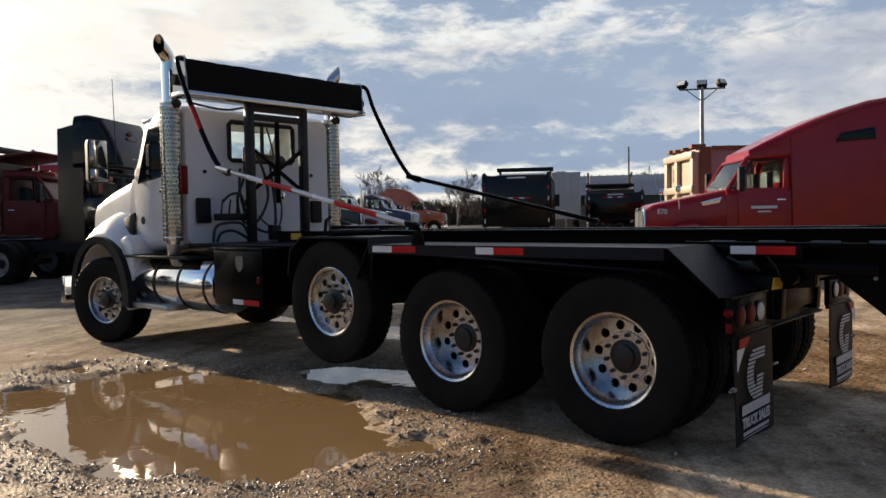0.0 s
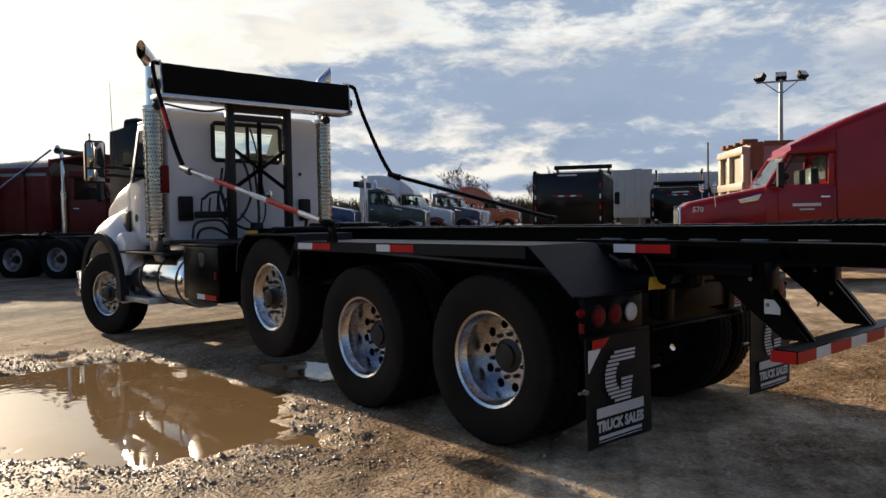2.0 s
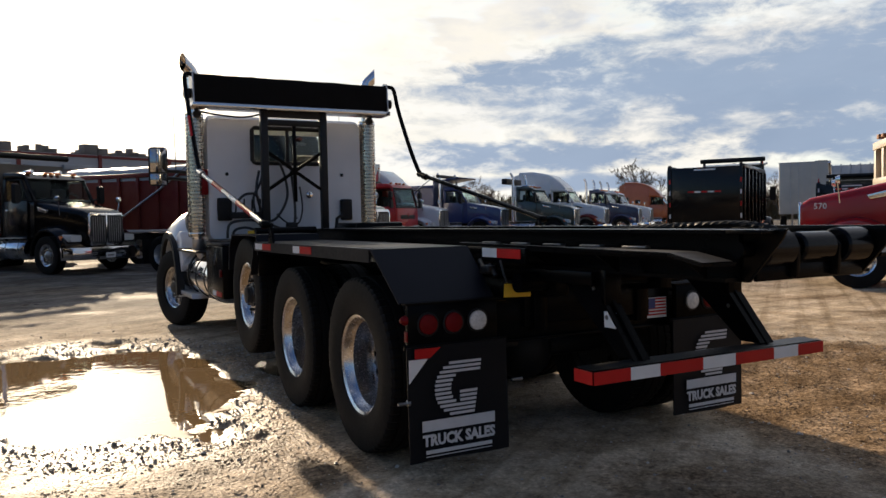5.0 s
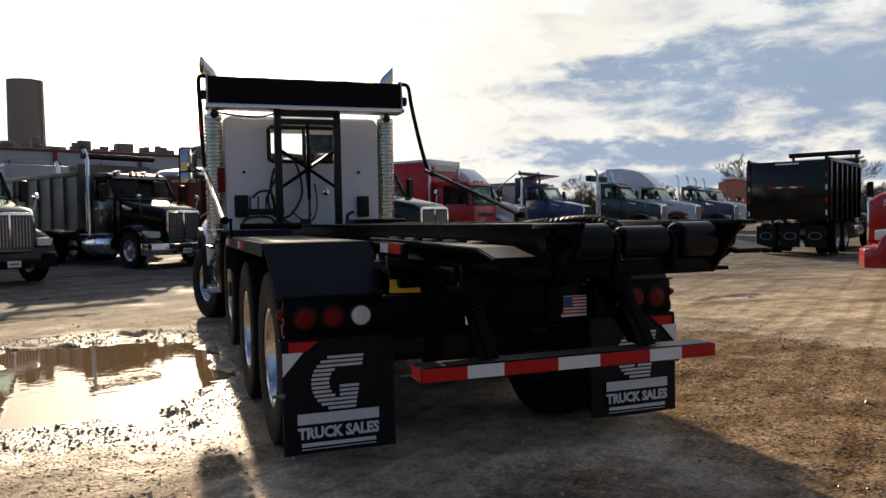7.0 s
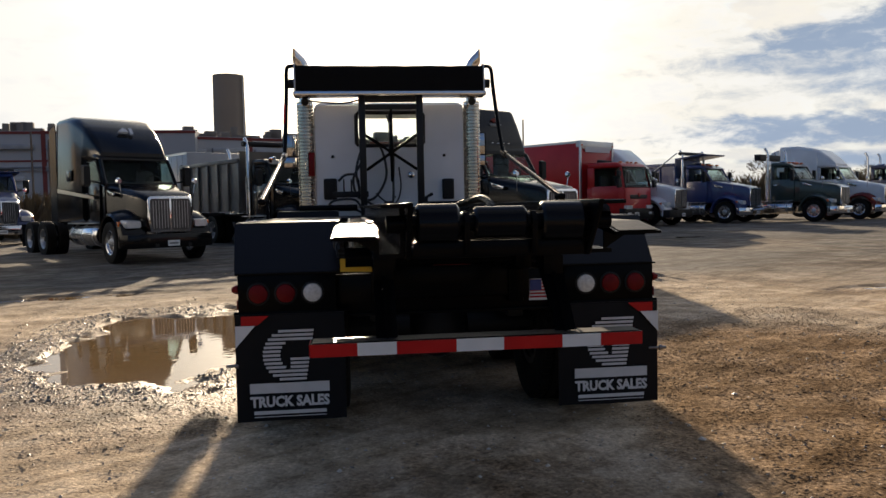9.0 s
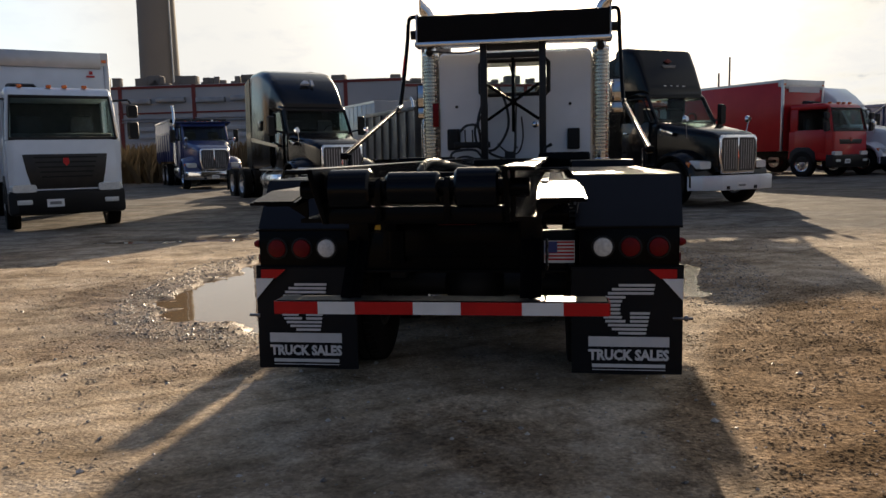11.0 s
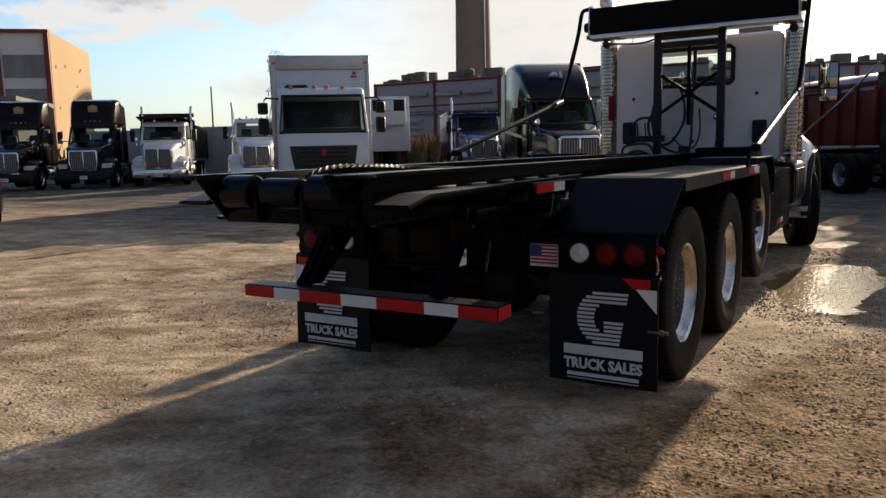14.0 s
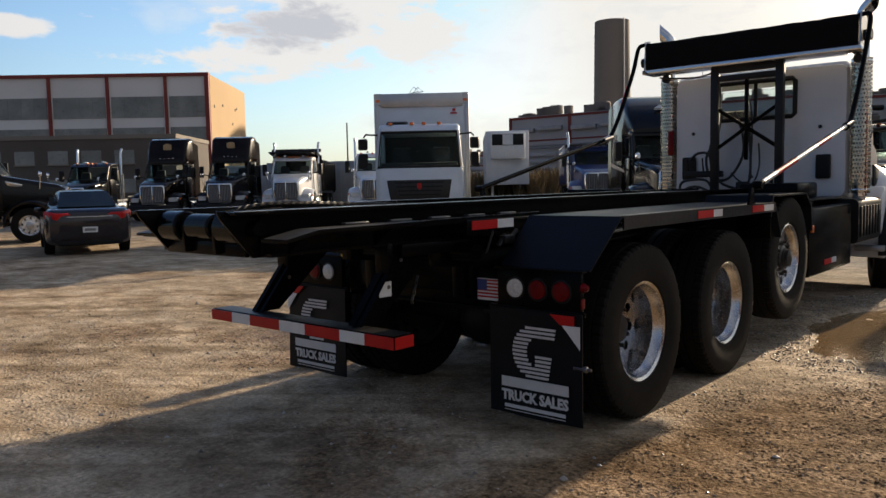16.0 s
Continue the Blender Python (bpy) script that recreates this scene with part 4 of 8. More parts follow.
# wire rope over the rollers and the loop that hangs behind
cable = smooth([(0.0, 0.9, 1.318), (0.01, 0.2, 1.340), (0.0, -0.25, 1.360), (-0.01, -0.52, 1.372), (0.0, -0.82, 1.386), (0.0, -1.08, 1.388), (0.0, -1.24, 1.366), (0.0, -1.32, 1.328), (0.0, -1.35, 1.27)])
bm = B()
pipe(bm, cable, 0.015, 8)
rope = part("wire_rope", bm, M["rope"], truck, "grey braided wire rope")
bm = B()
cv = [Vector(p) for p in cable]
length = [0.0]
for a, b_ in zip(cv, cv[1:]):
    length.append(length[-1] + (b_ - a).length)


def along(pts, acc, d):
    for i in range(len(acc) - 1):
        if d <= acc[i + 1]:
            return pts[i].lerp(pts[i + 1], (d - acc[i]) / max(1e-6, acc[i + 1] - acc[i]))
    return pts[-1]


for strand in range(3):
    line = []
    for k in range(140):
        d = length[-1] * k / 139
        p, q = along(cv, length, d), along(cv, length, min(length[-1], d + 0.02))
        t = (q - p).normalized() if (q - p).length > 1e-6 else Vector((0, -1, 0))
        e1 = t.cross(Vector((1, 0, 0))).normalized()
        a = d * 42 + strand * 2.094
        line.append(p + 0.010 * (math.cos(a) * e1 + math.sin(a) * Vector((1, 0, 0))))
    pipe(bm, line, 0.0085, 5)
tagged(part("rope_strand", bm, M["rope"], rope), kind="stuff")
for x in (-0.135, 0.135):
    part("roller_bracket", prism(B(), [(-1.48, 1.165), (-1.30, 1.165), (-1.30, 1.33), (-1.46, 1.335), (-1.49, 1.30)], "x", x - 0.012, x + 0.012, 0.003), M["black"], truck)

# rear light boxes, cross beam, lamps
for s in (-1, 1):
    bm = B()
    box(bm, min(s * 0.68, s * 1.235), max(s * 0.68, s * 1.235), 0.035, 0.075, 0.765, 0.985, 0.006)
    slab(bm, [(s * 0.66, 0.03, 0.985), (s * 1.25, 0.03, 0.985), (s * 1.25, 0.12, 0.985), (s * 0.66, 0.12, 0.985)][:: s], 0.01)
    lightbox = part("light_box", bm, M["black"], truck)
    for x, mt, nm in ((1.12, "lens_red", "tail_lamp"), (0.965, "lens_red", "tail_lamp"), (0.812, "lens_white", "reverse_lamp")):
        bm = B()
        lathe(bm, [(0.066, 0.034), (0.066, 0.026), (0.056, 0.024), (0.054, 0.034)], "y", (s * x, 0, 0.878), 28)
        lamp = part(nm, bm, M["matte"], lightbox)
        bm = B()
        lathe(bm, [(0.0545, 0.030), (0.052, 0.018), (0.03, 0.013), (0.001, 0.012)], "y", (s * x, 0, 0.878), 28)
        part("lens", bm, M[mt], lamp)
    bm = B()
    lathe(bm, [(0.026, 0.0), (0.026, s * 0.012), (0.014, s * 0.034), (0.001, s * 0.036)], "x", (s * 1.236, 0.055, 0.905), 16)
    part("side_marker", bm, M["lens_red"], lightbox)
    part("side_reflector", box(B(), min(s * 1.236, s * 1.243), max(s * 1.236, s * 1.243), 0.036, 0.072, 0.79, 0.845, 0.003), M["lens_red"], lightbox)
    # inner side box beside the rails (hinge block)
    part("hinge_block", prism(B(), [(0.12, 0.78), (0.03, 0.78), (0.02, 0.98), (-0.18, 1.0), (-0.18, 1.16), (0.12, 1.16)], "x", min(s * 0.34, s * 0.43), max(s * 0.34, s * 0.43), 0.006), M["black"], truck)
beam = part("rear_beam", box(B(), -0.68, 0.68, 0.105, 0.165, 0.73, 0.97, 0.006), M["black"], truck)
part("beam_lip", box(B(), -0.68, 0.68, 0.085, 0.165, 0.722, 0.7385, 0.003), M["black"], truck)
for x in (-0.16, 0.0, 0.16):
    bm = B()
    prism(bm, [(x - 0.05, 0.895), (x + 0.05, 0.895), (x + 0.02, 0.85), (x - 0.02, 0.85)], "y", 0.093, 0.106, 0.004)
    part("center_marker_lamp", bm, M["lens_red"], beam)
part("hinge_tube", rod(B(), (-0.62, -0.08, 1.08), (0.62, -0.08, 1.08), 0.055, 18), M["black"], truck)
part("center_reflector", box(B(), -0.12, 0.10, -0.062, -0.05, 1.02, 1.05, 0.003), M["lens_red"], truck)

# stickers: flag, warning plates
flag = part("flag_sticker", box(B(), 0.480, 0.655, 0.099, 0.104, 0.778, 0.908), M["paper"], beam, "small flag sticker with red stripes and blue corner")
for k in range(6):
    z = 0.904 - 0.0100 * 2 * k
    part("red_stripe", box(B(), 0.484, 0.651, 0.0965, 0.0985, z - 0.0100, z), M["tape_red"], flag)
part("blue_canton", box(B(), 0.484, 0.555, 0.094, 0.096, 0.838, 0.904), M["blue"], flag)
part("yellow_plate", slab(B(), [(-0.65, 0.012, 0.994), (-0.47, 0.012, 0.989), (-0.47, 0.004, 1.064), (-0.65, 0.004, 1.069)], 0.003), M["yellow"], truck, "yellow warning sticker with faded print")

# under-ride bumper on two raked legs
bar = part("rear_bumper", box(B(), -0.785, 0.785, -0.935, -0.80, 0.680, 0.745, 0.006), M["black"], truck, "black under-ride bumper with red and white tape")
part("bumper_top", box(B(), -0.775, 0.775, -0.925, -0.80, 0.7462, 0.7478), M["frame"], bar)
edges_x = [-0.783, -0.57, -0.39, -0.112, 0.112, 0.393, 0.58, 0.783]
for k in range(7):
    part("reflective_tape", box(B(), edges_x[k], edges_x[k + 1], -0.9385, -0.9355, 0.683, 0.742), M["tape_red" if k % 2 == 0 else "tape_white"], bar)
for s in (-1, 1):
    part("bumper_end_tape", box(B(), min(s * 0.7855, s * 0.7885), max(s * 0.7855, s * 0.7885), -0.93, -0.80, 0.683, 0.742), M["tape_red"], bar)
    bm = B()
    prism(bm, [(-0.88, 0.745), (-0.70, 0.745), (-0.26, 1.10), (-0.26, 1.17), (-0.62, 1.17), (-0.66, 1.02)], "x", s * 0.43 - 0.008, s * 0.43 + 0.008)
    box(bm, s * 0.43 - 0.05, s * 0.43 + 0.05, -0.66, -0.62, 1.0, 1.17, 0.004)
    slab(bm, [(s * 0.38, -0.86, 0.75), (s * 0.48, -0.86, 0.75), (s * 0.48, -0.63, 1.03), (s * 0.38, -0.63, 1.03)], 0.008)
    leg = part("bumper_leg", bm, M["black"], bar)
    for y, z in ((-0.52, 1.07), (-0.62, 0.93)):
        bm = B()
        for q in (-1, 1):
            rod(bm, (s * 0.43 + q * 0.009, y, z), (s * 0.43 + q * 0.014, y, z), 0.012, 10)
        part("leg_bolt", bm, M["worn"], leg)
for s in (-1, 1):
    part("leg_sticker", box(B(), min(s * 0.4385, s * 0.4415), max(s * 0.4385, s * 0.4415), -0.69, -0.60, 0.88, 0.96), M["paper"], truck, "small white printed sticker")
for k in range(3):
    bm = B()
    z = 0.98 - 0.05 * k
    pipe(bm, [(0.50, -0.45 - 0.02 * k, z), (0.505, -0.47 - 0.02 * k, z - 0.03), (0.50, -0.46 - 0.02 * k, z - 0.05)], 0.008, 6)
    part("chain_link", bm, M["frame"], truck)

# tape and ratchet below the rails
for s in (-1, 1):
    part("reflective_tape", box(B(), min(s * 0.620, s * 0.624), max(s * 0.620, s * 0.624), 0.12, 0.28, 1.213, 1.265), M["tape_white"], truck)
    part("reflective_tape", box(B(), min(s * 0.620, s * 0.624), max(s * 0.620, s * 0.624), -0.12, 0.12, 1.213, 1.265), M["tape_red"], truck)
    part("side_plate", box(B(), min(s * 0.59, s * 0.6185), max(s * 0.59, s * 0.6185), -0.16, 0.46, 1.185, 1.272, 0.004), M["black"], truck)
    bm = B()
    pipe(bm, [(s * 0.63, 0.30, 1.19), (s * 0.66, 0.20, 1.15), (s * 0.66, 0.14, 1.17), (s * 0.65, 0.09, 1.11)], 0.014, 8)
    box(bm, s * 0.66 - 0.03, s * 0.66 + 0.03, 0.11, 0.21, 1.12, 1.17, 0.01)
    pipe(bm, [(s * 0.65, 0.04, 1.20), (s * 0.67, -0.02, 1.14), (s * 0.66, -0.04, 1.08)], 0.007, 6)
    part("ratchet", bm, M["frame"], truck, "dark steel load ratchet")


# mud flaps
def logo(bm, cx, y, z, r):
    """Striped badge: round on one side, cut by a slanted edge on the other, with an open middle."""
    n = 13
    for k in range(n):
        zz = -r + (k + 0.5) * 2 * r / n
        h = r / n * 0.62
        left, right = -math.sqrt(max(0.0, r * r - zz * zz)) * 0.98, 0.80 * r + 0.17 * zz
        hole = math.sqrt(max(0.0, (0.52 * r) ** 2 - zz * zz)) * 0.72
        spans = [(left, right)]
        if hole > 0.01:
            spans = [(left, 0.05 * r - hole)] + ([(0.05 * r, right)] if zz < 0.0 else [])
        for a, b_ in spans:
            prism(bm, [(cx + a, z + zz - h), (cx + b_ - 0.17 * h, z + zz - h), (cx + b_ + 0.17 * h, z + zz + h), (cx + a, z + zz + h)], "y", y - 0.002, y)


for s in (-1, 1):
    bm = B()
    x0, x1 = (s * 0.635, s * 1.255) if s > 0 else (s * 1.255, s * 0.635)
    rows = []
    for j in range(9):
        z = 0.145 + (0.762 - 0.145) * j / 8
        rows.append([(x0 + (x1 - x0) * i / 10, 0.018 + 0.010 * math.sin(i * 0.7 + s) * (1 - j / 8) - 0.012 * (1 - j / 8), z) for i in range(11)])
    lo = [[bm.verts.new(p) for p in r] for r in rows]
    hi = [[bm.verts.new((p[0], p[1] + 0.010, p[2])) for p in r] for r in rows]
    for j in range(8):
        for i in range(10):
            bm.faces.new((lo[j][i], lo[j][i + 1], lo[j + 1][i + 1], lo[j + 1][i]))
            bm.faces.new((hi[j][i + 1], hi[j][i], hi[j + 1][i], hi[j + 1][i + 1]))
    for j in range(8):
        for i in (0, 10):
            bm.faces.new((lo[j][i], lo[j + 1][i], hi[j + 1][i], hi[j][i]))
    for i in range(10):
        for j in (0, 8):
            bm.faces.new((lo[j][i], hi[j][i], hi[j][i + 1], lo[j][i + 1]))
    bmesh.ops.recalc_face_normals(bm, faces=bm.faces[:])
    flap = part("mud_flap", bm, M["flap"], truck, "black rubber mud flap with white print")
    cx, fy = s * 0.955, 0.000
    bm = B()
    logo(bm, cx, fy, 0.525, 0.150)
    part("logo_badge", bm, M["print"], flap, "white striped round badge")
    # the firm's name and web address stand as plain bars
    part("name_bar", box(B(), cx - 0.225, cx + 0.225, fy - 0.003, fy, 0.308, 0.366), M["print"], flap)
    me = letters("TRUCK SALES", 0.082, 0.0036)
    me.materials.append(M["print"])
    wd = max(v.co.x for v in me.vertices) - min(v.co.x for v in me.vertices)
    put("lettering", me, flap, "", pose(cx, fy - 0.003, 0.232) @ Matrix.Diagonal((0.45 / wd, 1, 1, 1)))
    part("web_bar", box(B(), cx - 0.205, cx + 0.205, fy - 0.003, fy, 0.186, 0.206), M["print"], flap)
    part("underline", box(B(), cx - 0.205, cx + 0.205, fy - 0.003, fy, 0.170, 0.174), M["print"], flap)
    xo = s * 1.252
    part("corner_triangle", prism(B(), [(xo, 0.700), (xo - s * 0.112, 0.700), (xo, 0.575)], "y", fy - 0.003, fy), M["tape_white"], flap)
    part("corner_tape", prism(B(), [(xo - s * 0.035, 0.755), (xo - s * 0.19, 0.755), (xo - s * 0.125, 0.702), (xo - s * 0.035, 0.702)], "y", fy - 0.003, fy), M["tape_red"], flap)
    part("flap_bracket", box(B(), min(s * 0.62, s * 1.26), max(s * 0.62, s * 1.26), 0.03, 0.05, 0.745, 0.775, 0.004), M["black"], flap)
    bm = B()
    rod(bm, (s * 1.20, 0.02, 0.47), (s * 1.31, 0.02, 0.47), 0.009, 10)
    lathe(bm, [(0.009, 0.0), (0.017, 0.004), (0.017, 0.02), (0.009, 0.024)], "x", (s * 1.262, 0.02, 0.47), 10)
    part("spring_pin", bm, M["worn"], flap)
    bm = B()
    rod(bm, (s * 0.60, 0.02, 0.52), (s * 0.53, 0.02, 0.52), 0.010, 10)
    part("spring_pin", bm, M["worn"], flap)

# ---- cab ----
bm = B()
loft(bm, [ring(6.255, 1.02, 1.24, 2.76, 0.09), ring(6.30, 1.035, 1.22, 2.80, 0.10), ring(6.75, 1.05, 1.18, 2.86, 0.12, w2=1.02), ring(7.02, 1.05, 1.16, 2.81, 0.12, w2=1.0), ring(7.17, 1.05, 1.15, 2.68, 0.12, w2=0.99), ring(7.62, 1.04, 1.15, 2.03, 0.12, w2=1.0)])
bm.normal_update()
gone = [f for f in bm.faces if all(v.co.y < 6.27 for v in f.verts) or (7.2 < f.calc_center_median().y < 7.6 and f.normal.z > 0.3 and abs(f.calc_center_median().x) < 0.3)]
bmesh.ops.delete(bm, geom=gone, context="FACES")
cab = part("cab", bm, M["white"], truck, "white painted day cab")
bm = B()
rim_pts = ring(6.257, 1.018, 1.242, 2.758, 0.09)
hole = ring(6.257, 0.44, 2.225, 2.645, 0.04)
loops = []
for pts in (rim_pts, hole):
    v = [bm.verts.new(p) for p in pts]
    loops += [bm.edges.new((v[k], v[(k + 1) % len(v)])) for k in range(len(v))]
made = bmesh.ops.triangle_fill(bm, use_beauty=True, use_dissolve=False, edges=loops)
ext = bmesh.ops.extrude_face_region(bm, geom=[g for g in made["geom"] if isinstance(g, bmesh.types.BMFace)])
bmesh.ops.translate(bm, vec=(0, 0.03, 0), verts=[g for g in ext["geom"] if isinstance(g, bmesh.types.BMVert)])
bmesh.ops.recalc_face_normals(bm, faces=bm.faces[:])
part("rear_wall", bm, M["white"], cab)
part("dash", box(B(), -0.95, 0.95, 7.3, 7.55, 1.6, 2.0, 0.04), M["seat"], truck)
part("cab_floor", box(B(), -1.0, 1.0, 6.3, 7.55, 1.2, 1.25), M["seat"], truck)
# rear window and its rubber
part("window_seal", pipe(B(), [(-0.43, 6.25, 2.21), (0.43, 6.25, 2.21), (0.46, 6.25, 2.24), (0.46, 6.25, 2.63), (0.43, 6.25, 2.66), (-0.43, 6.25, 2.66), (-0.46, 6.25, 2.63), (-0.46, 6.25, 2.24), (-0.43, 6.25, 2.21)], 0.028, 8), M["matte"], cab)
part("window_divider", box(B(), -0.02, 0.02, 6.24, 6.26, 2.22, 2.65), M["matte"], cab)
for a, b_ in ((-0.43, -0.02), (0.02, 0.43)):
    pane = part("rear_window_pane", box(B(), a, b_, 6.262, 6.268, 2.225, 2.645), M["glass"], cab)
    pane.visible_shadow = False
for x in (-0.79, 0.745):
    part("rubber_plug", lathe(B(), [(0.022, 6.252), (0.020, 6.240), (0.001, 6.238)], "y", (x, 0, 2.065), 16), M["matte"], cab)
for x0, x1, z0, z1 in ((0.71, 0.875, 1.455, 1.74), (-0.925, -0.745, 1.475, 1.765)):
    bm = B()
    box(bm, x0, x1, 6.20, 6.254, z0, z1, 0.02)
    vent = part("cab_vent", bm, M["matte"], cab, "black plastic cab vent")
    for k in range(5):
        part("vent_slat", box(B(), x0 + 0.02, x1 - 0.02, 6.192, 6.199, z0 + 0.03 + k * 0.048, z0 + 0.055 + k * 0.048), M["matte"], vent)
part("cab_lamp_plate", lathe(B(), [(0.045, 6.252), (0.045, 6.235), (0.03, 6.225), (0.001, 6.224)], "y", (0.28, 0, 1.80), 20), M["chrome"], cab)
# doors, side windows, handles
for s in (-1, 1):
    bm = B()
    prism(bm, [(6.46, 1.30), (7.34, 1.24), (7.42, 1.95), (7.08, 2.66), (6.46, 2.70)], "x", min(s * 1.040, s * 1.058), max(s * 1.040, s * 1.058), 0.008)
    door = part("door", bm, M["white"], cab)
    part("door_window", prism(B(), [(6.54, 2.06), (7.28, 1.98), (7.00, 2.58), (6.54, 2.60)], "x", min(s * 1.0585, s * 1.062), max(s * 1.0585, s * 1.062)), M["darkglass"], door)
    part("window_frame", pipe(B(), [(s * 1.06, 6.53, 2.05), (s * 1.06, 7.29, 1.97), (s * 1.06, 7.01, 2.59), (s * 1.06, 6.53, 2.61), (s * 1.06, 6.53, 2.05)], 0.012, 6), M["matte"], door)
    part("door_handle", box(B(), min(s * 1.058, s * 1.085), max(s * 1.058, s * 1.085), 6.58, 6.76, 1.84, 1.875, 0.008), M["matte"], door)
    part("door_badge", lathe(B(), [(0.05, s * 1.0585), (0.05, s * 1.062), (0.001, s * 1.062)], "x", (0, 7.2, 1.52), 20), M["green"], door)
    part("grab_bar", pipe(B(), [(s * 1.06, 6.40, 2.45), (s * 1.13, 6.40, 2.45), (s * 1.145, 6.40, 2.41), (s * 1.145, 6.40, 1.70), (s * 1.13, 6.40, 1.66), (s * 1.06, 6.40, 1.66)], 0.014, 8), M["alu"], cab)
shield = part("windshield", slab(B(), [(-0.88, 7.605, 2.06), (0.88, 7.605, 2.06), (0.87, 7.19, 2.66), (-0.87, 7.19, 2.66)], 0.008), M["glass"], cab)
shield.visible_shadow = False
part("sun_visor", box(B(), -0.95, 0.95, 7.14, 7.38, 2.70, 2.75, 0.02), M["white"], cab)
for x in (-0.7, -0.25, 0.0, 0.25, 0.7):
    part("roof_marker", box(B(), x - 0.04, x + 0.04, 6.92, 7.04, 2.81, 2.88, 0.015), M["lens_amber"], cab)

# hood and front fenders
bm = B()
loft(bm, [ring(7.58, 1.0, 1.20, 2.06, 0.16), ring(8.5, 0.88, 1.10, 1.93, 0.18), ring(9.2, 0.74, 1.0, 1.80, 0.18), ring(9.40, 0.66, 1.0, 1.68, 0.16)])
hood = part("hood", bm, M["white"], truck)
part("grille", box(B(), -0.48, 0.48, 9.40, 9.44, 0.85, 1.62, 0.03), M["chrome"], hood)
part("grille_mesh", box(B(), -0.43, 0.43, 9.441, 9.445, 0.90, 1.56), M["grille"], hood)
for s in (-1, 1):
    rows = []
    for k in range(15):
        a = radians(-14 + 204 * k / 14)
        c, d = math.cos(a), math.sin(a)
        r0, r1 = 0.635, 0.70 + 0.05 * max(0, d)
        y0, z0 = 7.98 + r0 * c * 1.02, 0.60 + r0 * d
        y1, z1 = 7.98 + r1 * c * 1.08, 0.60 + r1 * d * 1.06
        rows.append([(s * 0.62, y0, z0), (s * 1.235, y0, z0), (s * 1.265, (y0 + y1) / 2, (z0 + z1) / 2), (s * 1.255, y1, z1 - 0.02), (s * 1.20, y1 + 0.02 * c, z1 + 0.06 * max(0, d)), (s * 1.09, y1 + 0.04 * c, z1 + 0.16 * max(0, d)), (s * 0.97, y1 + 0.05 * c, z1 + 0.23 * max(0, d)), (s * 0.62, y1 + 0.06 * c, z1 + 0.25 * max(0, d))])
    bm = loft(B(), rows)
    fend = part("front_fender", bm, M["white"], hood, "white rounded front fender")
    bm = B()
    rows = []
    for k in range(15):
        a = radians(-8 + 196 * k / 14)
        y, z = 7.98 + 0.645 * math.cos(a) * 1.02, 0.60 + 0.645 * math.sin(a)
        e = 0.10 + 0.07 * max(0.0, -math.cos(a))
        rows.append([(s * 1.18, y, z), (s * 1.29, y, z), (s * 1.30, y + e * math.cos(a), z + 0.9 * e * math.sin(a)), (s * 1.20, y + (e + 0.015) * math.cos(a), z + (0.9 * e + 0.015) * math.sin(a))])
    part("fender_flare", loft(bm, rows), M["matte"], fend, "black rubber fender flare")
    # skirt between wheel and step
    bm = B()
    prism(bm, [(7.40, 0.53), (7.22, 0.55), (7.12, 0.86), (7.16, 1.22), (7.30, 1.36), (7.52, 1.30), (7.37, 0.95)], "x", min(s * 0.95, s * 1.235), max(s * 0.95, s * 1.235), 0.05)
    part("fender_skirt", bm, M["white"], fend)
    part("headlamp", loft(B(), [ring(8.60, 0.10, 1.08, 1.28, 0.04, cx=s * 1.05), ring(8.74, 0.08, 1.09, 1.25, 0.04, cx=s * 1.04)]), M["lens_white"], fend)
    part("hood_intake", prism(B(), [(7.36, 1.62), (7.62, 1.56), (7.60, 1.38), (7.40, 1.34)], "x", min(s * 1.0605, s * 1.09), max(s * 1.0605, s * 1.09), 0.01), M["matte"], hood)
part("front_bumper", prism(B(), [(-1.2, 9.30), (-1.05, 9.52), (1.05, 9.52), (1.2, 9.30), (1.2, 9.20), (-1.2, 9.20)], "z", 0.42, 0.78, 0.02), M["chrome"], truck)

# mirrors
for s in (-1, 1):
    bm = B()
    loft(bm, [ring(7.50, 0.125, 1.97, 2.50, 0.05, cx=s * 1.44), ring(7.60, 0.11, 1.98, 2.49, 0.05, cx=s * 1.44), ring(7.66, 0.08, 2.03, 2.44, 0.05, cx=s * 1.44)])
    mir = part("door_mirror", bm, M["matte"], truck, "black door mirror on twin arms")
    part("mirror_glass", box(B(), s * 1.44 - 0.105, s * 1.44 + 0.105, 7.492, 7.498, 2.16, 2.48, 0.003), M["mirror"], mir)
    part("convex_glass", box(B(), s * 1.44 - 0.105, s * 1.44 + 0.105, 7.492, 7.498, 1.99, 2.14, 0.003), M["mirror"], mir)
    for z in (2.08, 2.18):
        part("mirror_arm", pipe(B(), [(s * 1.33, 7.56, z), (s * 1.18, 7.52, z - 0.01), (s * 1.04, 7.42, z - 0.03)], 0.024, 8), M["matte"], mir)
    part("antenna", rod(B(), (s * 1.20, 7.54, 2.15), (s * 1.215, 7.56, 3.25), 0.006, 6, 0.003), M["matte"], mir)

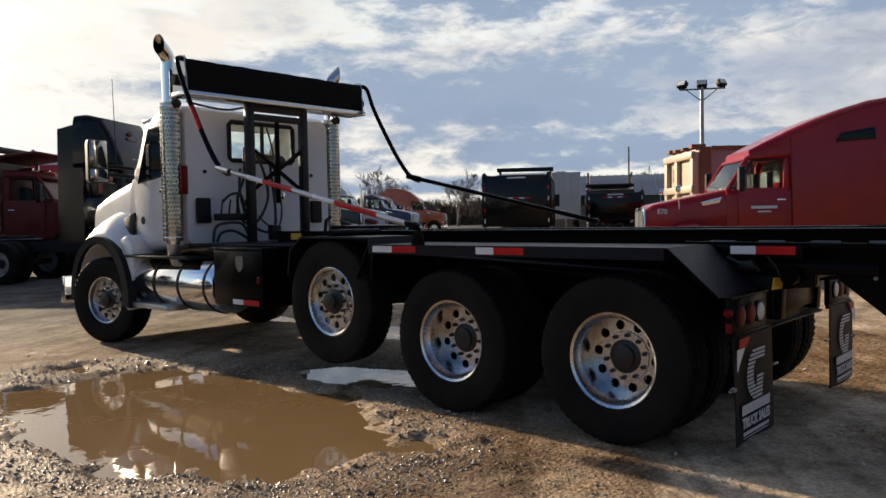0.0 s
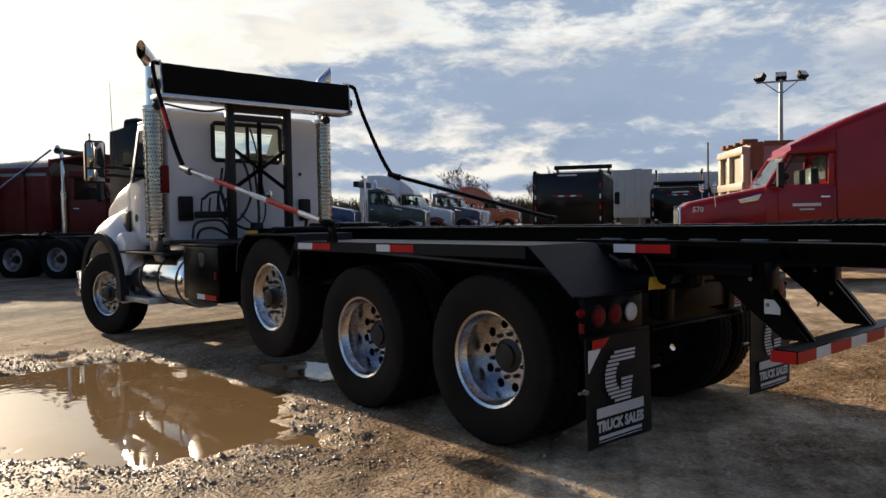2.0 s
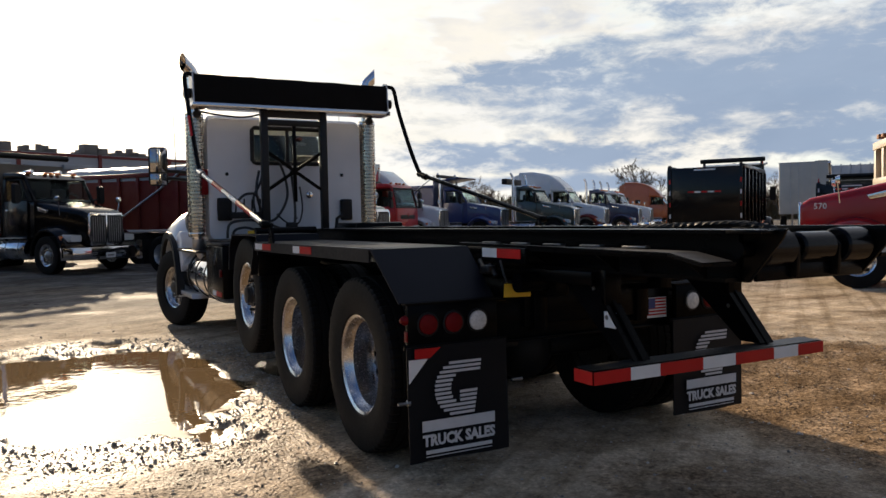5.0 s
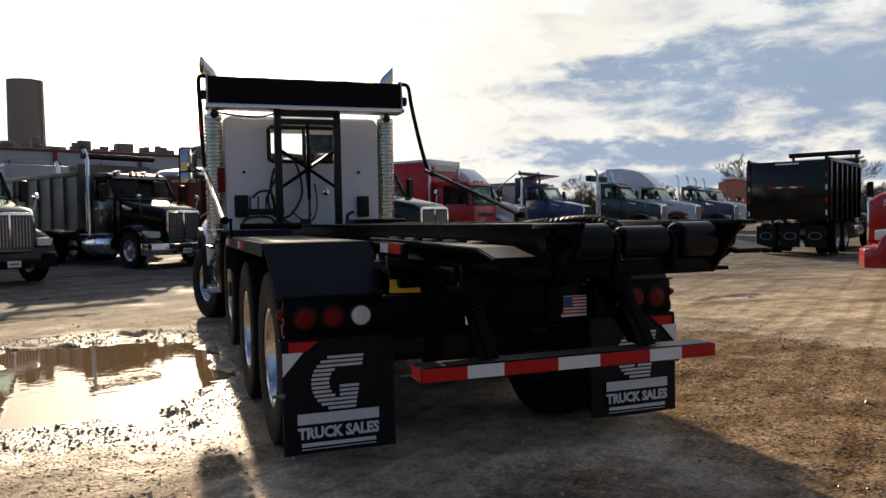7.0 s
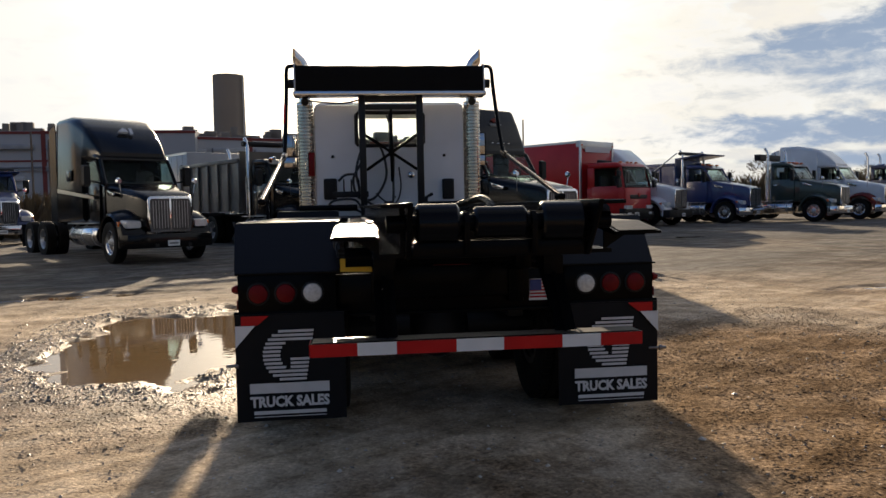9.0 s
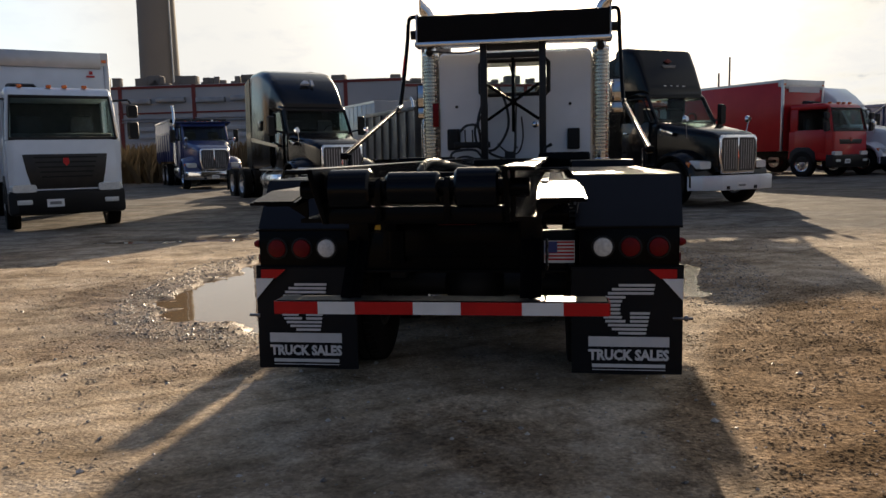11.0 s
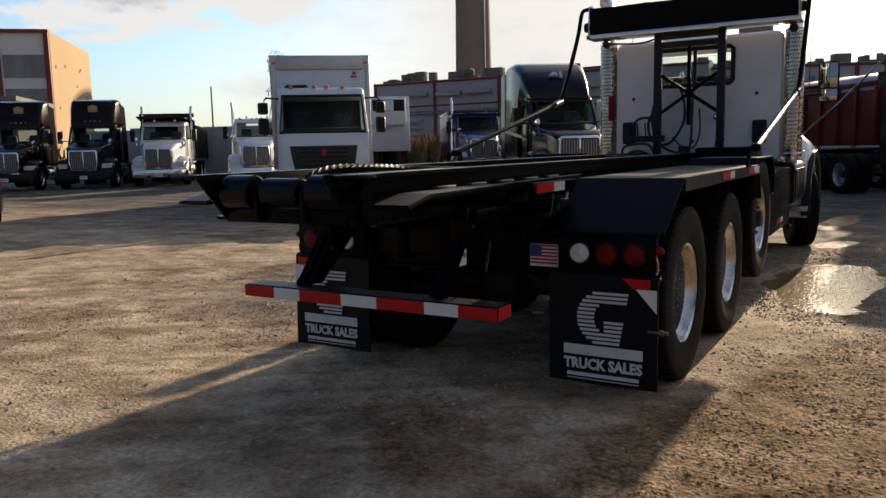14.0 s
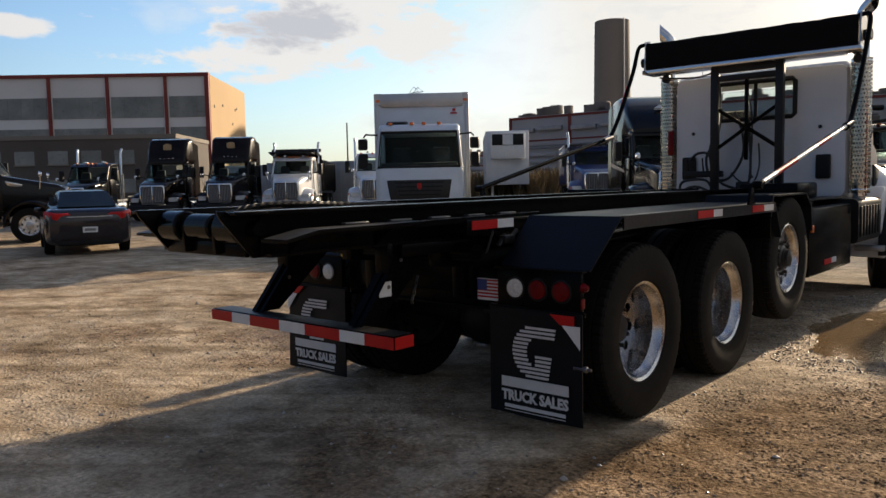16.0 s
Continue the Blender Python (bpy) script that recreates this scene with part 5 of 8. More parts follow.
# exhaust stacks with perforated guards
for s in (-1, 1):
    x, y = s * 1.155, 6.33
    bm = B()
    # straight pipe, then a turn outwards that ends in an upright slanted cut
    turn = []
    for k in range(9):
        w = radians(45 * k / 8)
        c = Vector((x + s * 0.16 * (1 - math.cos(w)), y - 0.04 * (1 - math.cos(w)), 3.25 + 0.16 * math.sin(w)))
        d = Vector((s * math.sin(w), -0.25 * math.sin(w), math.cos(w))).normalized()
        turn.append((c, d))
    for rad in (0.078, 0.071):
        rows = []
        for c, d in [(Vector((x, y, 1.25)), Vector((0, 0, 1))), (Vector((x, y, 3.0)), Vector((0, 0, 1)))] + turn:
            u = Vector((0, 1, 0))
            v = d.cross(u).normalized()
            u = v.cross(d).normalized()
            rows.append([c + rad * (u * math.cos(q) + v * math.sin(q)) for q in (2 * math.pi * j / 24 for j in range(24))])
        face = Vector((s, -0.35, 0.0)).normalized()
        c, d = turn[-1]
        stop = c + d * 0.11
        rows.append([p + d * (max(0.0, (stop - p).dot(face)) / d.dot(face)) for p in rows[-1]])
        loft(bm, rows, False)
    stack = part("exhaust_pipe", bm, M["chrome"], truck, "chrome exhaust stack with slanted outward tip")
    part("stack_floor", rod(B(), (x, y, 3.06), (x, y, 3.07), 0.070, 22), M["matte"], stack)
    # guard: a curved sheet with rows of slots
    bm = B()
    R, n, rows = 0.112, 44, 66
    z0, z1 = 1.28, 2.81
    grid = [[bm.verts.new((x + R * math.cos(2 * math.pi * i / n), y + R * math.sin(2 * math.pi * i / n), z0 + (z1 - z0) * j / rows)) for i in range(n)] for j in range(rows + 1)]
    for j in range(rows):
        for i in range(n):
            if 2 < j < rows - 3 and (i % 2 == (j // 2) % 2) and j % 2 == 0:
                continue
            bm.faces.new((grid[j][i], grid[j][(i + 1) % n], grid[j + 1][(i + 1) % n], grid[j + 1][i]))
    part("heat_guard", bm, M["guard"], stack, "perforated steel heat guard with a brownish heat tint")
    part("muffler", rod(B(), (x, y, 1.3), (x, y, 2.78), 0.092, 22), M["dull"], stack)
    for z in (1.32, 2.77):
        part("guard_band", lathe(B(), [(R + 0.003, z - 0.012), (R + 0.006, z), (R + 0.003, z + 0.012)], "z", (x, y, 0), 28), M["chrome"], stack)
    part("stack_lamp", rod(B(), (x - s * 0.01, y - 0.15, 2.80), (x - s * 0.01, y - 0.10, 2.80), 0.05, 18), M["matte"], stack, "small round work lamp")
    part("exhaust_elbow", pipe(B(), [(x, y, 1.27), (x, y, 1.16), (x - s * 0.05, y + 0.05, 1.06), (x - s * 0.25, y + 0.1, 1.02)], 0.07, 16), M["dull"], stack)
part("marker_reflector", box(B(), -1.115, -1.035, 6.196, 6.206, 1.80, 2.12, 0.003), M["lens_red"], truck, "tall red reflector on the stack guard")

# fuel tank with straps, tool box, steps
def cyl_tank(s, y0, y1):
    bm = B()
    lathe(bm, [(0.001, y0 - 0.03), (0.20, y0 - 0.02), (0.285, y0 + 0.02), (0.30, y0 + 0.05), (0.30, y1 - 0.05), (0.285, y1 - 0.02), (0.20, y1 + 0.02), (0.001, y1 + 0.03)], "y", (s * 0.93, 0, 0.80), 44)
    tank = part("fuel_tank", bm, M["chrome"], truck, "polished cylindrical fuel tank with black straps")
    for k in range(4):
        y = y0 + 0.16 + k * (y1 - y0 - 0.3) / 3
        part("tank_strap", lathe(B(), [(0.301, y - 0.022), (0.308, y - 0.018), (0.308, y + 0.018), (0.301, y + 0.022)], "y", (s * 0.93, 0, 0.80), 44), M["matte"], tank)
    part("tank_cap", lathe(B(), [(0.001, 0.05), (0.05, 0.05), (0.055, 0.0)], "z", (s * 0.95, y0 + 0.25, 1.09), 20), M["chrome"], tank)
    return tank


cyl_tank(-1, 5.46, 7.35)
part("step_plate", box(B(), -1.26, -0.90, 5.9, 7.30, 1.085, 1.115, 0.006), M["frame"], truck, "dark ribbed step plate")
part("lower_step", prism(B(), [(6.33, 0.50), (7.2, 0.50), (7.2, 0.56), (6.38, 0.56)], "x", -1.25, -1.0, 0.01), M["dull"], truck)
for k in range(14):
    part("step_rib", box(B(), -1.25, -0.92, 5.95 + k * 0.105, 5.97 + k * 0.105, 1.1152, 1.122), M["frame"], truck)
bm = B()
box(bm, -1.24, -0.62, 4.55, 5.40, 0.64, 1.20, 0.02)
tool = part("tool_box", bm, M["black"], truck, "black steel side tool box")
part("box_lid", box(B(), -1.25, -0.60, 4.53, 5.42, 1.202, 1.228, 0.006), M["plate"], tool)
part("box_latch", prism(B(), [(4.86, 1.14), (4.98, 1.14), (4.98, 1.03), (4.92, 0.98), (4.86, 1.03)], "x", -1.248, -1.241), M["alu"], tool)
part("reflective_tape", box(B(), -1.2445, -1.241, 4.87, 5.05, 0.66, 0.712), M["tape_white"], tool)
part("reflective_tape", box(B(), -1.2445, -1.241, 4.61, 4.87, 0.66, 0.712), M["tape_red"], tool)
part("side_marker", box(B(), -1.262, -1.241, 4.57, 4.61, 0.88, 0.95, 0.006), M["lens_red"], tool)
bm = B()
loft(bm, [ring(5.95, 0.24, 0.72, 1.22, 0.06, cx=1.0), ring(7.05, 0.24, 0.72, 1.22, 0.06, cx=1.0)])
batt = part("battery_box", bm, M["matte"], truck, "black battery box with ribbed cover")
for k in range(7):
    part("cover_rib", box(B(), 1.241, 1.256, 6.02 + k * 0.14, 6.09 + k * 0.14, 0.80, 1.14, 0.004), M["matte"], batt)
part("step_plate", prism(B(), [(7.05, 0.62), (7.62, 0.62), (7.62, 0.55), (7.05, 0.55)], "x", 0.95, 1.28, 0.008), M["dull"], truck)
bm = B()
box(bm, 0.62, 1.22, 4.20, 5.75, 0.52, 1.18, 0.02)
tool2 = part("tool_box", bm, M["black"], truck)
part("reflective_tape", box(B(), 1.2215, 1.225, 4.70, 4.96, 0.60, 0.655), M["tape_red"], tool2)
part("reflective_tape", box(B(), 1.2215, 1.225, 4.96, 5.14, 0.60, 0.655), M["tape_white"], tool2)
part("side_marker", box(B(), 1.222, 1.245, 4.22, 4.27, 0.95, 1.02, 0.006), M["lens_amber"], tool2)

# deck behind the cab: plate, valves, hoses
part("deck_plate", box(B(), -1.05, 1.05, 4.2, 6.2, 1.232, 1.25, 0.004), M["plate"], truck)
part("hydraulic_tank", box(B(), 0.35, 0.95, 4.75, 5.45, 1.252, 1.42, 0.03), M["black"], truck)
bm = B()
box(bm, -0.80, -0.32, 5.98, 6.08, 1.50, 1.58, 0.01)
for k in range(5):
    rod(bm, (-0.75 + 0.1 * k, 6.0, 1.58), (-0.75 + 0.1 * k, 5.96, 1.74), 0.010, 8)
part("valve_block", bm, M["matte"], truck)
hose_paths = [
    [(-0.36, 6.10, 2.35), (-0.40, 6.06, 2.0), (-0.52, 6.02, 1.75), (-0.46, 6.02, 1.50), (-0.25, 6.04, 1.48), (-0.08, 6.05, 1.75), (-0.10, 6.08, 2.05), (-0.20, 6.1, 2.3)],
    [(-0.42, 6.10, 2.1), (-0.48, 6.02, 1.8), (-0.35, 6.0, 1.45), (-0.05, 6.02, 1.36), (0.02, 6.04, 1.6), (-0.02, 6.08, 2.2)],
    [(-0.72, 6.0, 1.72), (-0.62, 5.98, 1.80), (-0.48, 6.0, 1.78), (-0.44, 6.0, 1.55)],
    [(-0.86, 6.0, 1.26), (-0.84, 5.98, 1.42), (-0.72, 5.97, 1.47), (-0.5, 5.97, 1.46), (-0.40, 5.97, 1.30)],
    [(-0.80, 6.02, 1.26), (-0.76, 5.99, 1.36), (-0.60, 5.98, 1.38), (-0.40, 5.98, 1.28)],
    [(-0.05, 6.08, 2.6), (0.03, 6.05, 2.2), (0.02, 6.05, 1.55), (0.05, 6.05, 1.5)],
    [(-0.22, 6.05, 1.55), (-0.10, 6.03, 1.44), (0.05, 6.03, 1.42), (0.12, 6.05, 1.62), (0.10, 6.08, 1.9)]]


for k, pts in enumerate(hose_paths):
    part("hydraulic_hose", pipe(B(), smooth(pts), 0.017 if k < 5 else 0.011, 8), M["hose"], truck)
part("air_box", box(B(), -0.12, 0.02, 5.92, 6.02, 1.26, 1.44, 0.02), M["matte"], truck)
part("lever", pipe(B(), [(0.40, 5.6, 1.26), (0.42, 5.58, 1.48), (0.50, 5.6, 1.52)], 0.022, 8), M["matte"], truck)
part("yellow_plate", box(B(), -1.0, -0.88, 4.4, 4.404, 1.30, 1.36), M["yellow"], truck)
part("yellow_cap", box(B(), -0.96, -0.86, 3.72, 3.86, 1.338, 1.372, 0.006), M["yellow"], truck)
part("white_sticker", box(B(), -0.84, -0.77, 4.396, 4.40, 1.25, 1.32), M["paper"], truck)
bm = B()
rod(bm, (-1.1, 3.7, 1.36), (-0.5, 3.7, 1.36), 0.035, 14)
part("cross_tube", bm, M["black"], truck)

# tarp gantry: two posts, head frame, cross braces
for s in (-1, 1):
    part("gantry_post", box(B(), s * 0.385 - 0.045, s * 0.385 + 0.045, 5.90, 5.99, 1.25, 2.83, 0.008), M["frame"], truck)
    part("cross_brace", pipe(B(), [(s * 0.34, 5.95, 1.86), (-s * 0.34, 5.95, 2.32)], 0.028, 4), M["black"], truck)
for z0, z1 in ((2.66, 2.73), (2.76, 2.84)):
    part("gantry_head", box(B(), -0.34, 0.34, 5.905, 5.985, z0, z1, 0.008), M["frame"], truck)
part("center_bar", box(B(), -0.02, 0.02, 5.92, 5.97, 1.70, 2.66, 0.004), M["black"], truck)
# rolled tarp in its housing
bm = B()
rows = []
for i in range(33):
    x = -1.235 + 2.47 * i / 32
    sag = 0.003 * math.sin(i * 0.9) + 0.002 * math.sin(i * 2.3)
    prof = [(5.80, 2.885), (5.785, 2.98), (5.80, 3.07), (5.78, 3.16), (5.80, 3.215 + sag), (5.90, 3.235 + sag), (6.02, 3.21), (6.06, 3.05), (6.04, 2.89)]
    rows.append([(x, y + 0.004 * math.sin(i * 0.8 + z * 14), z) for y, z in prof])
tarp = part("rolled_tarp", loft(bm, rows), M["tarp"], truck, "black rolled tarp across the gantry")
part("housing_rail", box(B(), -1.27, 1.27, 5.76, 6.08, 2.83, 2.882, 0.006), M["alu"], truck, "bright aluminium tarp rail")
for s in (-1, 1):
    part("tarp_end_plate", prism(B(), [(5.78, 2.84), (6.07, 2.84), (6.05, 3.20), (5.92, 3.27), (5.82, 3.25)], "x", s * 1.25 - 0.008, s * 1.25 + 0.008), M["dull"], truck)
    part("tarp_motor", rod(B(), (s * 1.26, 5.92, 3.0), (s * 1.34, 5.92, 3.0), 0.06, 16), M["matte"], truck)
    # swing arm: black upper tube, bright lower tube with tape
    x = s * 1.345
    arm = part("tarp_arm", pipe(B(), smooth([(s * 1.22, 5.86, 3.21), (s * 1.30, 5.84, 3.215), (x, 5.80, 3.16), (x, 5.66, 2.86), (x, 5.30, 2.30), (x, 5.06, 2.02), (x, 4.90, 1.95)], 4), 0.026, 10), M["black"], truck, "bent black tarp arm with taped lower tube")
    lower = part("lower_tube", pipe(B(), [(x, 5.02, 2.0), (x, 2.45, 1.43)], 0.024, 10), M["black"], arm, "black lower arm tube taped on its outer side")
    a, b_ = Vector((x, 5.02, 2.0)), Vector((x, 2.45, 1.43))
    for t0, t1, mt in ((0.07, 0.17, "dull"), (0.17, 0.27, "tape_white"), (0.27, 0.44, "tape_red"), (0.44, 0.55, "dull"), (0.55, 0.66, "tape_white"), (0.66, 0.86, "tape_red"), (0.86, 0.98, "dull")):
        bm = B()
        ends = []
        for q in (a.lerp(b_, t0), a.lerp(b_, t1)):
            ends.append([bm.verts.new(q + Vector((s * 0.0258 * math.cos(w), 0.0055 * math.sin(w), 0.0252 * math.sin(w)))) for w in (radians(-70 + 15 * k) for k in range(11))])
        for k in range(10):
            bm.faces.new((ends[0][k], ends[0][k + 1], ends[1][k + 1], ends[1][k]))
        part("reflective_tape", bm, M[mt], lower)
    if s < 0:
        p0, p1 = (5.54, 2.67), (5.38, 2.42)
        bm = B()
        ends = [[bm.verts.new((x - 0.0285 * math.cos(w), p[0] + 0.023 * math.sin(w), p[1] - 0.015 * math.sin(w))) for w in (radians(-80 + 16 * k) for k in range(11))] for p in (p0, p1)]
        for k in range(10):
            bm.faces.new((ends[0][k], ends[0][k + 1], ends[1][k + 1], ends[1][k]))
        part("reflective_tape", bm, M["tape_red"], arm)
    part("arm_collar", rod(B(), a.lerp(b_, -0.03), a.lerp(b_, 0.05), 0.034, 12), M["black" if s > 0 else "dull"], arm)
    # low pivot: a bracket plate with a thin pin, and a flat lug on the tube's end
    bm = B()
    lathe(bm, [(0.001, -0.03), (0.030, -0.03), (0.034, 0.0), (0.030, 0.03), (0.001, 0.03)], "x", (s * 1.345, 2.43, 1.424), 16)
    prism(bm, [(2.50, 1.276), (2.36, 1.276), (2.40, 1.40), (2.43, 1.44), (2.46, 1.40)], "x", min(s * 1.285, s * 1.305), max(s * 1.285, s * 1.305), 0.004)
    rod(bm, (s * 1.28, 2.43, 1.424), (s * 1.36, 2.43, 1.424), 0.014, 10)
    part("arm_pivot", bm, M["black"], arm)
part("hanging_wire", pipe(B(), smooth([(-1.14, 6.0, 2.80), (-0.9, 6.02, 2.77), (-0.6, 6.02, 2.76), (-0.35, 6.0, 2.82)]), 0.012, 6), M["hose"], truck)

# cab inside seen through the rear window
for s in (-1, 1):
    bm = B()
    loft(bm, [ring(6.75, 0.22, 1.5, 2.35, 0.08, cx=s * 0.5), ring(6.9, 0.24, 1.45, 2.38, 0.08, cx=s * 0.5)])
    part("cab_seat", bm, M["seat"], truck)

# ---- the other vehicles ----
def heading(az):
    """Unit vectors ahead and to the right for a compass heading from +y."""
    a = radians(az)
    return Vector((math.sin(a), math.cos(a), 0)), Vector((math.cos(a), -math.sin(a), 0))


def stand(x, y, az):
    return pose(x, y, rise(x, y), 0, 0, -az)


def conventional(name, m, label, color, group="parked trucks", sleeper=0.0, roof="low", wb=5.0, bumper="chrome", stacks=1, tank="alu", body=None, fend=None, hoodw=1.0, tandem=True, stripe=None, badge=None, tall=3.9, visor=True, slope=False):
    """A bonneted road truck. Its front axle stands at the origin and it looks along +y."""
    t = thing(name, m, label, "truck", group)
    C, F = M[color], M[fend or color]
    # frame
    for s in (-1, 1):
        part("chassis_rail", box(B(), s * 0.42 - 0.04, s * 0.42 + 0.04, -wb - 1.6, 0.9, 0.78, 1.02), M["matte"], t)
    # hood
    bm = loft(B(), [ring(0.98, 0.60, 0.80, 1.60, 0.12), ring(0.80, 0.68 * hoodw, 0.80, 1.72, 0.14), ring(0.1, 0.76, 0.9, 1.86, 0.18), ring(-0.72, 0.96, 0.95, 2.02, 0.18)])
    hood = part("hood", bm, C, t)
    part("grille_frame", prism(B(), [(-0.50, 0.76), (0.50, 0.76), (0.58, 1.10), (0.57, 1.58), (0.50, 1.65), (-0.50, 1.65), (-0.57, 1.58), (-0.58, 1.10)], "y", 0.96, 1.012, 0.012), M["chrome"], hood, "chrome grille surround")
    for s in (-1, 1):
        mesh = part("grille_mesh", prism(B(), [(s * 0.025, 0.82), (s * 0.45, 0.82), (s * 0.525, 1.12), (s * 0.515, 1.54), (s * 0.47, 1.59), (s * 0.025, 1.59)][:: s], "y", 1.011, 1.018), M["grille"], hood)
        for k in range(6):
            part("grille_bar", box(B(), s * (0.08 + 0.072 * k) - 0.007, s * (0.08 + 0.072 * k) + 0.007, 1.019, 1.026, 0.86, 1.54), M["dull"], mesh)
        rows = []
        for k in range(11):
            a = radians(-10 + 196 * k / 10)
            c, d = math.cos(a), math.sin(a)
            y0, z0, y1, z1 = 0.61 * c, 0.56 + 0.61 * d, 0.72 * c * (1.18 if c > 0 else 1.0), 0.56 + 0.70 * d
            rows.append([(s * 0.55, y0, z0), (s * 1.16, y0, z0), (s * 1.19, (y0 + y1) / 2, (z0 + z1) / 2), (s * 1.14, y1, z1), (s * 0.95, y1, z1 + 0.06), (s * 0.55, y1, z1 + 0.12)])
        fe = part("front_fender", loft(B(), rows), F, hood)
        part("headlamp", loft(B(), [ring(0.60, 0.21, 0.86, 1.08, 0.05, cx=s * 0.90), ring(0.86, 0.17, 0.88, 1.05, 0.05, cx=s * 0.86)]), M["lens_white"], fe)
        part("turn_lamp", box(B(), s * 1.14 - 0.03, s * 1.14 + 0.03, 0.52, 0.66, 0.92, 1.04, 0.01), M["lens_amber"], fe)
        part("hood_vent", prism(B(), [(-0.55, 1.72), (-0.62, 1.86), (-0.15, 1.74), (-0.2, 1.66)], "x", min(s * 0.90, s * 0.955), max(s * 0.90, s * 0.955), 0.006), M["alu"], hood)
    bp = {"chrome": M["chrome"], "white": M["white"], "black": M["matte"], "same": C}[bumper]
    bm = prism(B(), [(-1.18, 0.75), (-1.08, 1.02), (-0.6, 1.14), (0.6, 1.14), (1.08, 1.02), (1.18, 0.75), (1.18, 0.62), (-1.18, 0.62)], "z", 0.38, 0.72, 0.02)
    bmp = part("bumper", bm, bp, t)
    part("number_plate", box(B(), -0.15, 0.15, 1.141, 1.147, 0.42, 0.56), M["paper"], bmp)
    part("plate_bar", box(B(), -0.11, 0.11, 1.148, 1.150, 0.465, 0.51), M["ink"], bmp)
    for s in (-1, 1):
        part("tow_hole", box(B(), s * 0.42 - 0.05, s * 0.42 + 0.05, 1.141, 1.146, 0.40, 0.48), M["matte"], bmp)
    # cab
    back = -2.05
    # the cab is hollow: body below the waist, roof above, posts between, panes of real glass
    bm = loft(B(), [ring(-0.70, 0.98, 0.95, 2.02, 0.10), ring(-1.20, 0.995, 0.95, 2.02, 0.08), ring(back, 1.03, 0.95, 2.02, 0.08)])
    cb = part("cab", bm, C, t)
    part("roof", loft(B(), [ring(-1.10, 0.88, 2.65, 2.70, 0.02), ring(-1.22, 0.95, 2.64, 2.77, 0.05), ring(-1.45, 0.97, 2.64, 2.84, 0.08), ring(back, 0.99, 2.64, 2.86, 0.08)]), C, cb)
    for s in (-1, 1):
        part("windscreen_post", pipe(B(), [(s * 0.93, -0.73, 2.0), (s * 0.90, -1.14, 2.67)], 0.045, 8), C, cb)
        part("rear_post", prism(B(), [(back, 2.0), (back + 0.15, 2.0), (back + 0.15, 2.66), (back, 2.66)], "x", min(s * 0.90, s * 1.005), max(s * 0.90, s * 1.005), 0.01), C, cb)
        part("rear_panel", box(B(), min(s * 0.50, s * 0.90), max(s * 0.50, s * 0.90), back + 0.01, back + 0.06, 2.0, 2.66), C, cb)
        part("seat", loft(B(), [ring(-1.78, 0.21, 1.5, 2.42, 0.07, cx=s * 0.48), ring(-1.64, 0.22, 1.45, 2.38, 0.07, cx=s * 0.48)]), M["seat"], cb)
    part("rear_panel", box(B(), -0.50, 0.50, back + 0.01, back + 0.06, 2.0, 2.16), C, cb)
    part("dash", box(B(), -0.88, 0.88, -0.98, -0.76, 1.8, 2.07, 0.03), M["seat"], cb)
    part("steering_wheel", pipe(B(), [(-0.48 + 0.2 * math.cos(w), -1.15 + 0.10 * math.sin(w), 2.08 + 0.17 * math.sin(w)) for w in (2 * math.pi * k / 16 for k in range(17))], 0.018, 6), M["matte"], cb)
    part("windshield", slab(B(), [(-0.88, -0.715, 2.04), (0.88, -0.715, 2.04), (0.85, -1.135, 2.67), (-0.85, -1.135, 2.67)], 0.010), M["screen"], cb).visible_shadow = False
    part("wiper", pipe(B(), [(-0.1, -0.70, 2.08), (0.5, -0.74, 2.16)], 0.010, 5), M["matte"], cb)
    if visor:
        part("sun_visor", slab(B(), [(-0.90, -1.00, 2.66), (0.90, -1.00, 2.66), (0.90, -1.20, 2.76), (-0.90, -1.20, 2.76)], 0.03), C if color != "white" else M["white"], cb)
    for x in (-0.72, -0.2, 0.0, 0.2, 0.72):
        part("roof_marker", box(B(), x - 0.05, x + 0.05, -1.36, -1.22, 2.80, 2.87, 0.02), M["lens_amber"], cb)
    for s in (-1, 1):
        dr = part("door", prism(B(), [(-0.95, 0.98), (-1.98, 0.98), (-1.98, 2.03), (-0.92, 2.03)], "x", min(s * 0.99, s * 1.035), max(s * 0.99, s * 1.035), 0.01), C, cb)
        part("door_window", prism(B(), [(-0.90, 2.03), (-1.92, 2.03), (-1.92, 2.63), (-1.22, 2.63)], "x", min(s * 0.975, s * 0.981), max(s * 0.975, s * 0.981)), M["screen"], dr).visible_shadow = False
        part("window_frame", pipe(B(), [(s * 0.985, -0.90, 2.04), (s * 0.965, -1.24, 2.63), (s * 0.965, -1.92, 2.63), (s * 0.985, -1.92, 2.04)], 0.026, 6), M["matte"], dr)
        part("door_handle", box(B(), min(s * 1.036, s * 1.06), max(s * 1.036, s * 1.06), -1.92, -1.74, 1.75, 1.79, 0.006), M["chrome"], dr)
        mi = part("door_mirror", loft(B(), [ring(-0.95, 0.11, 1.95, 2.50, 0.05, cx=s * 1.34), ring(-0.84, 0.08, 1.98, 2.47, 0.05, cx=s * 1.34)]), M["matte"] if color != "silver" else M["chrome"], t)
        part("mirror_arm", pipe(B(), [(s * 1.28, -0.90, 2.1), (s * 1.0, -0.95, 2.05)], 0.025, 6), M["matte"], mi)
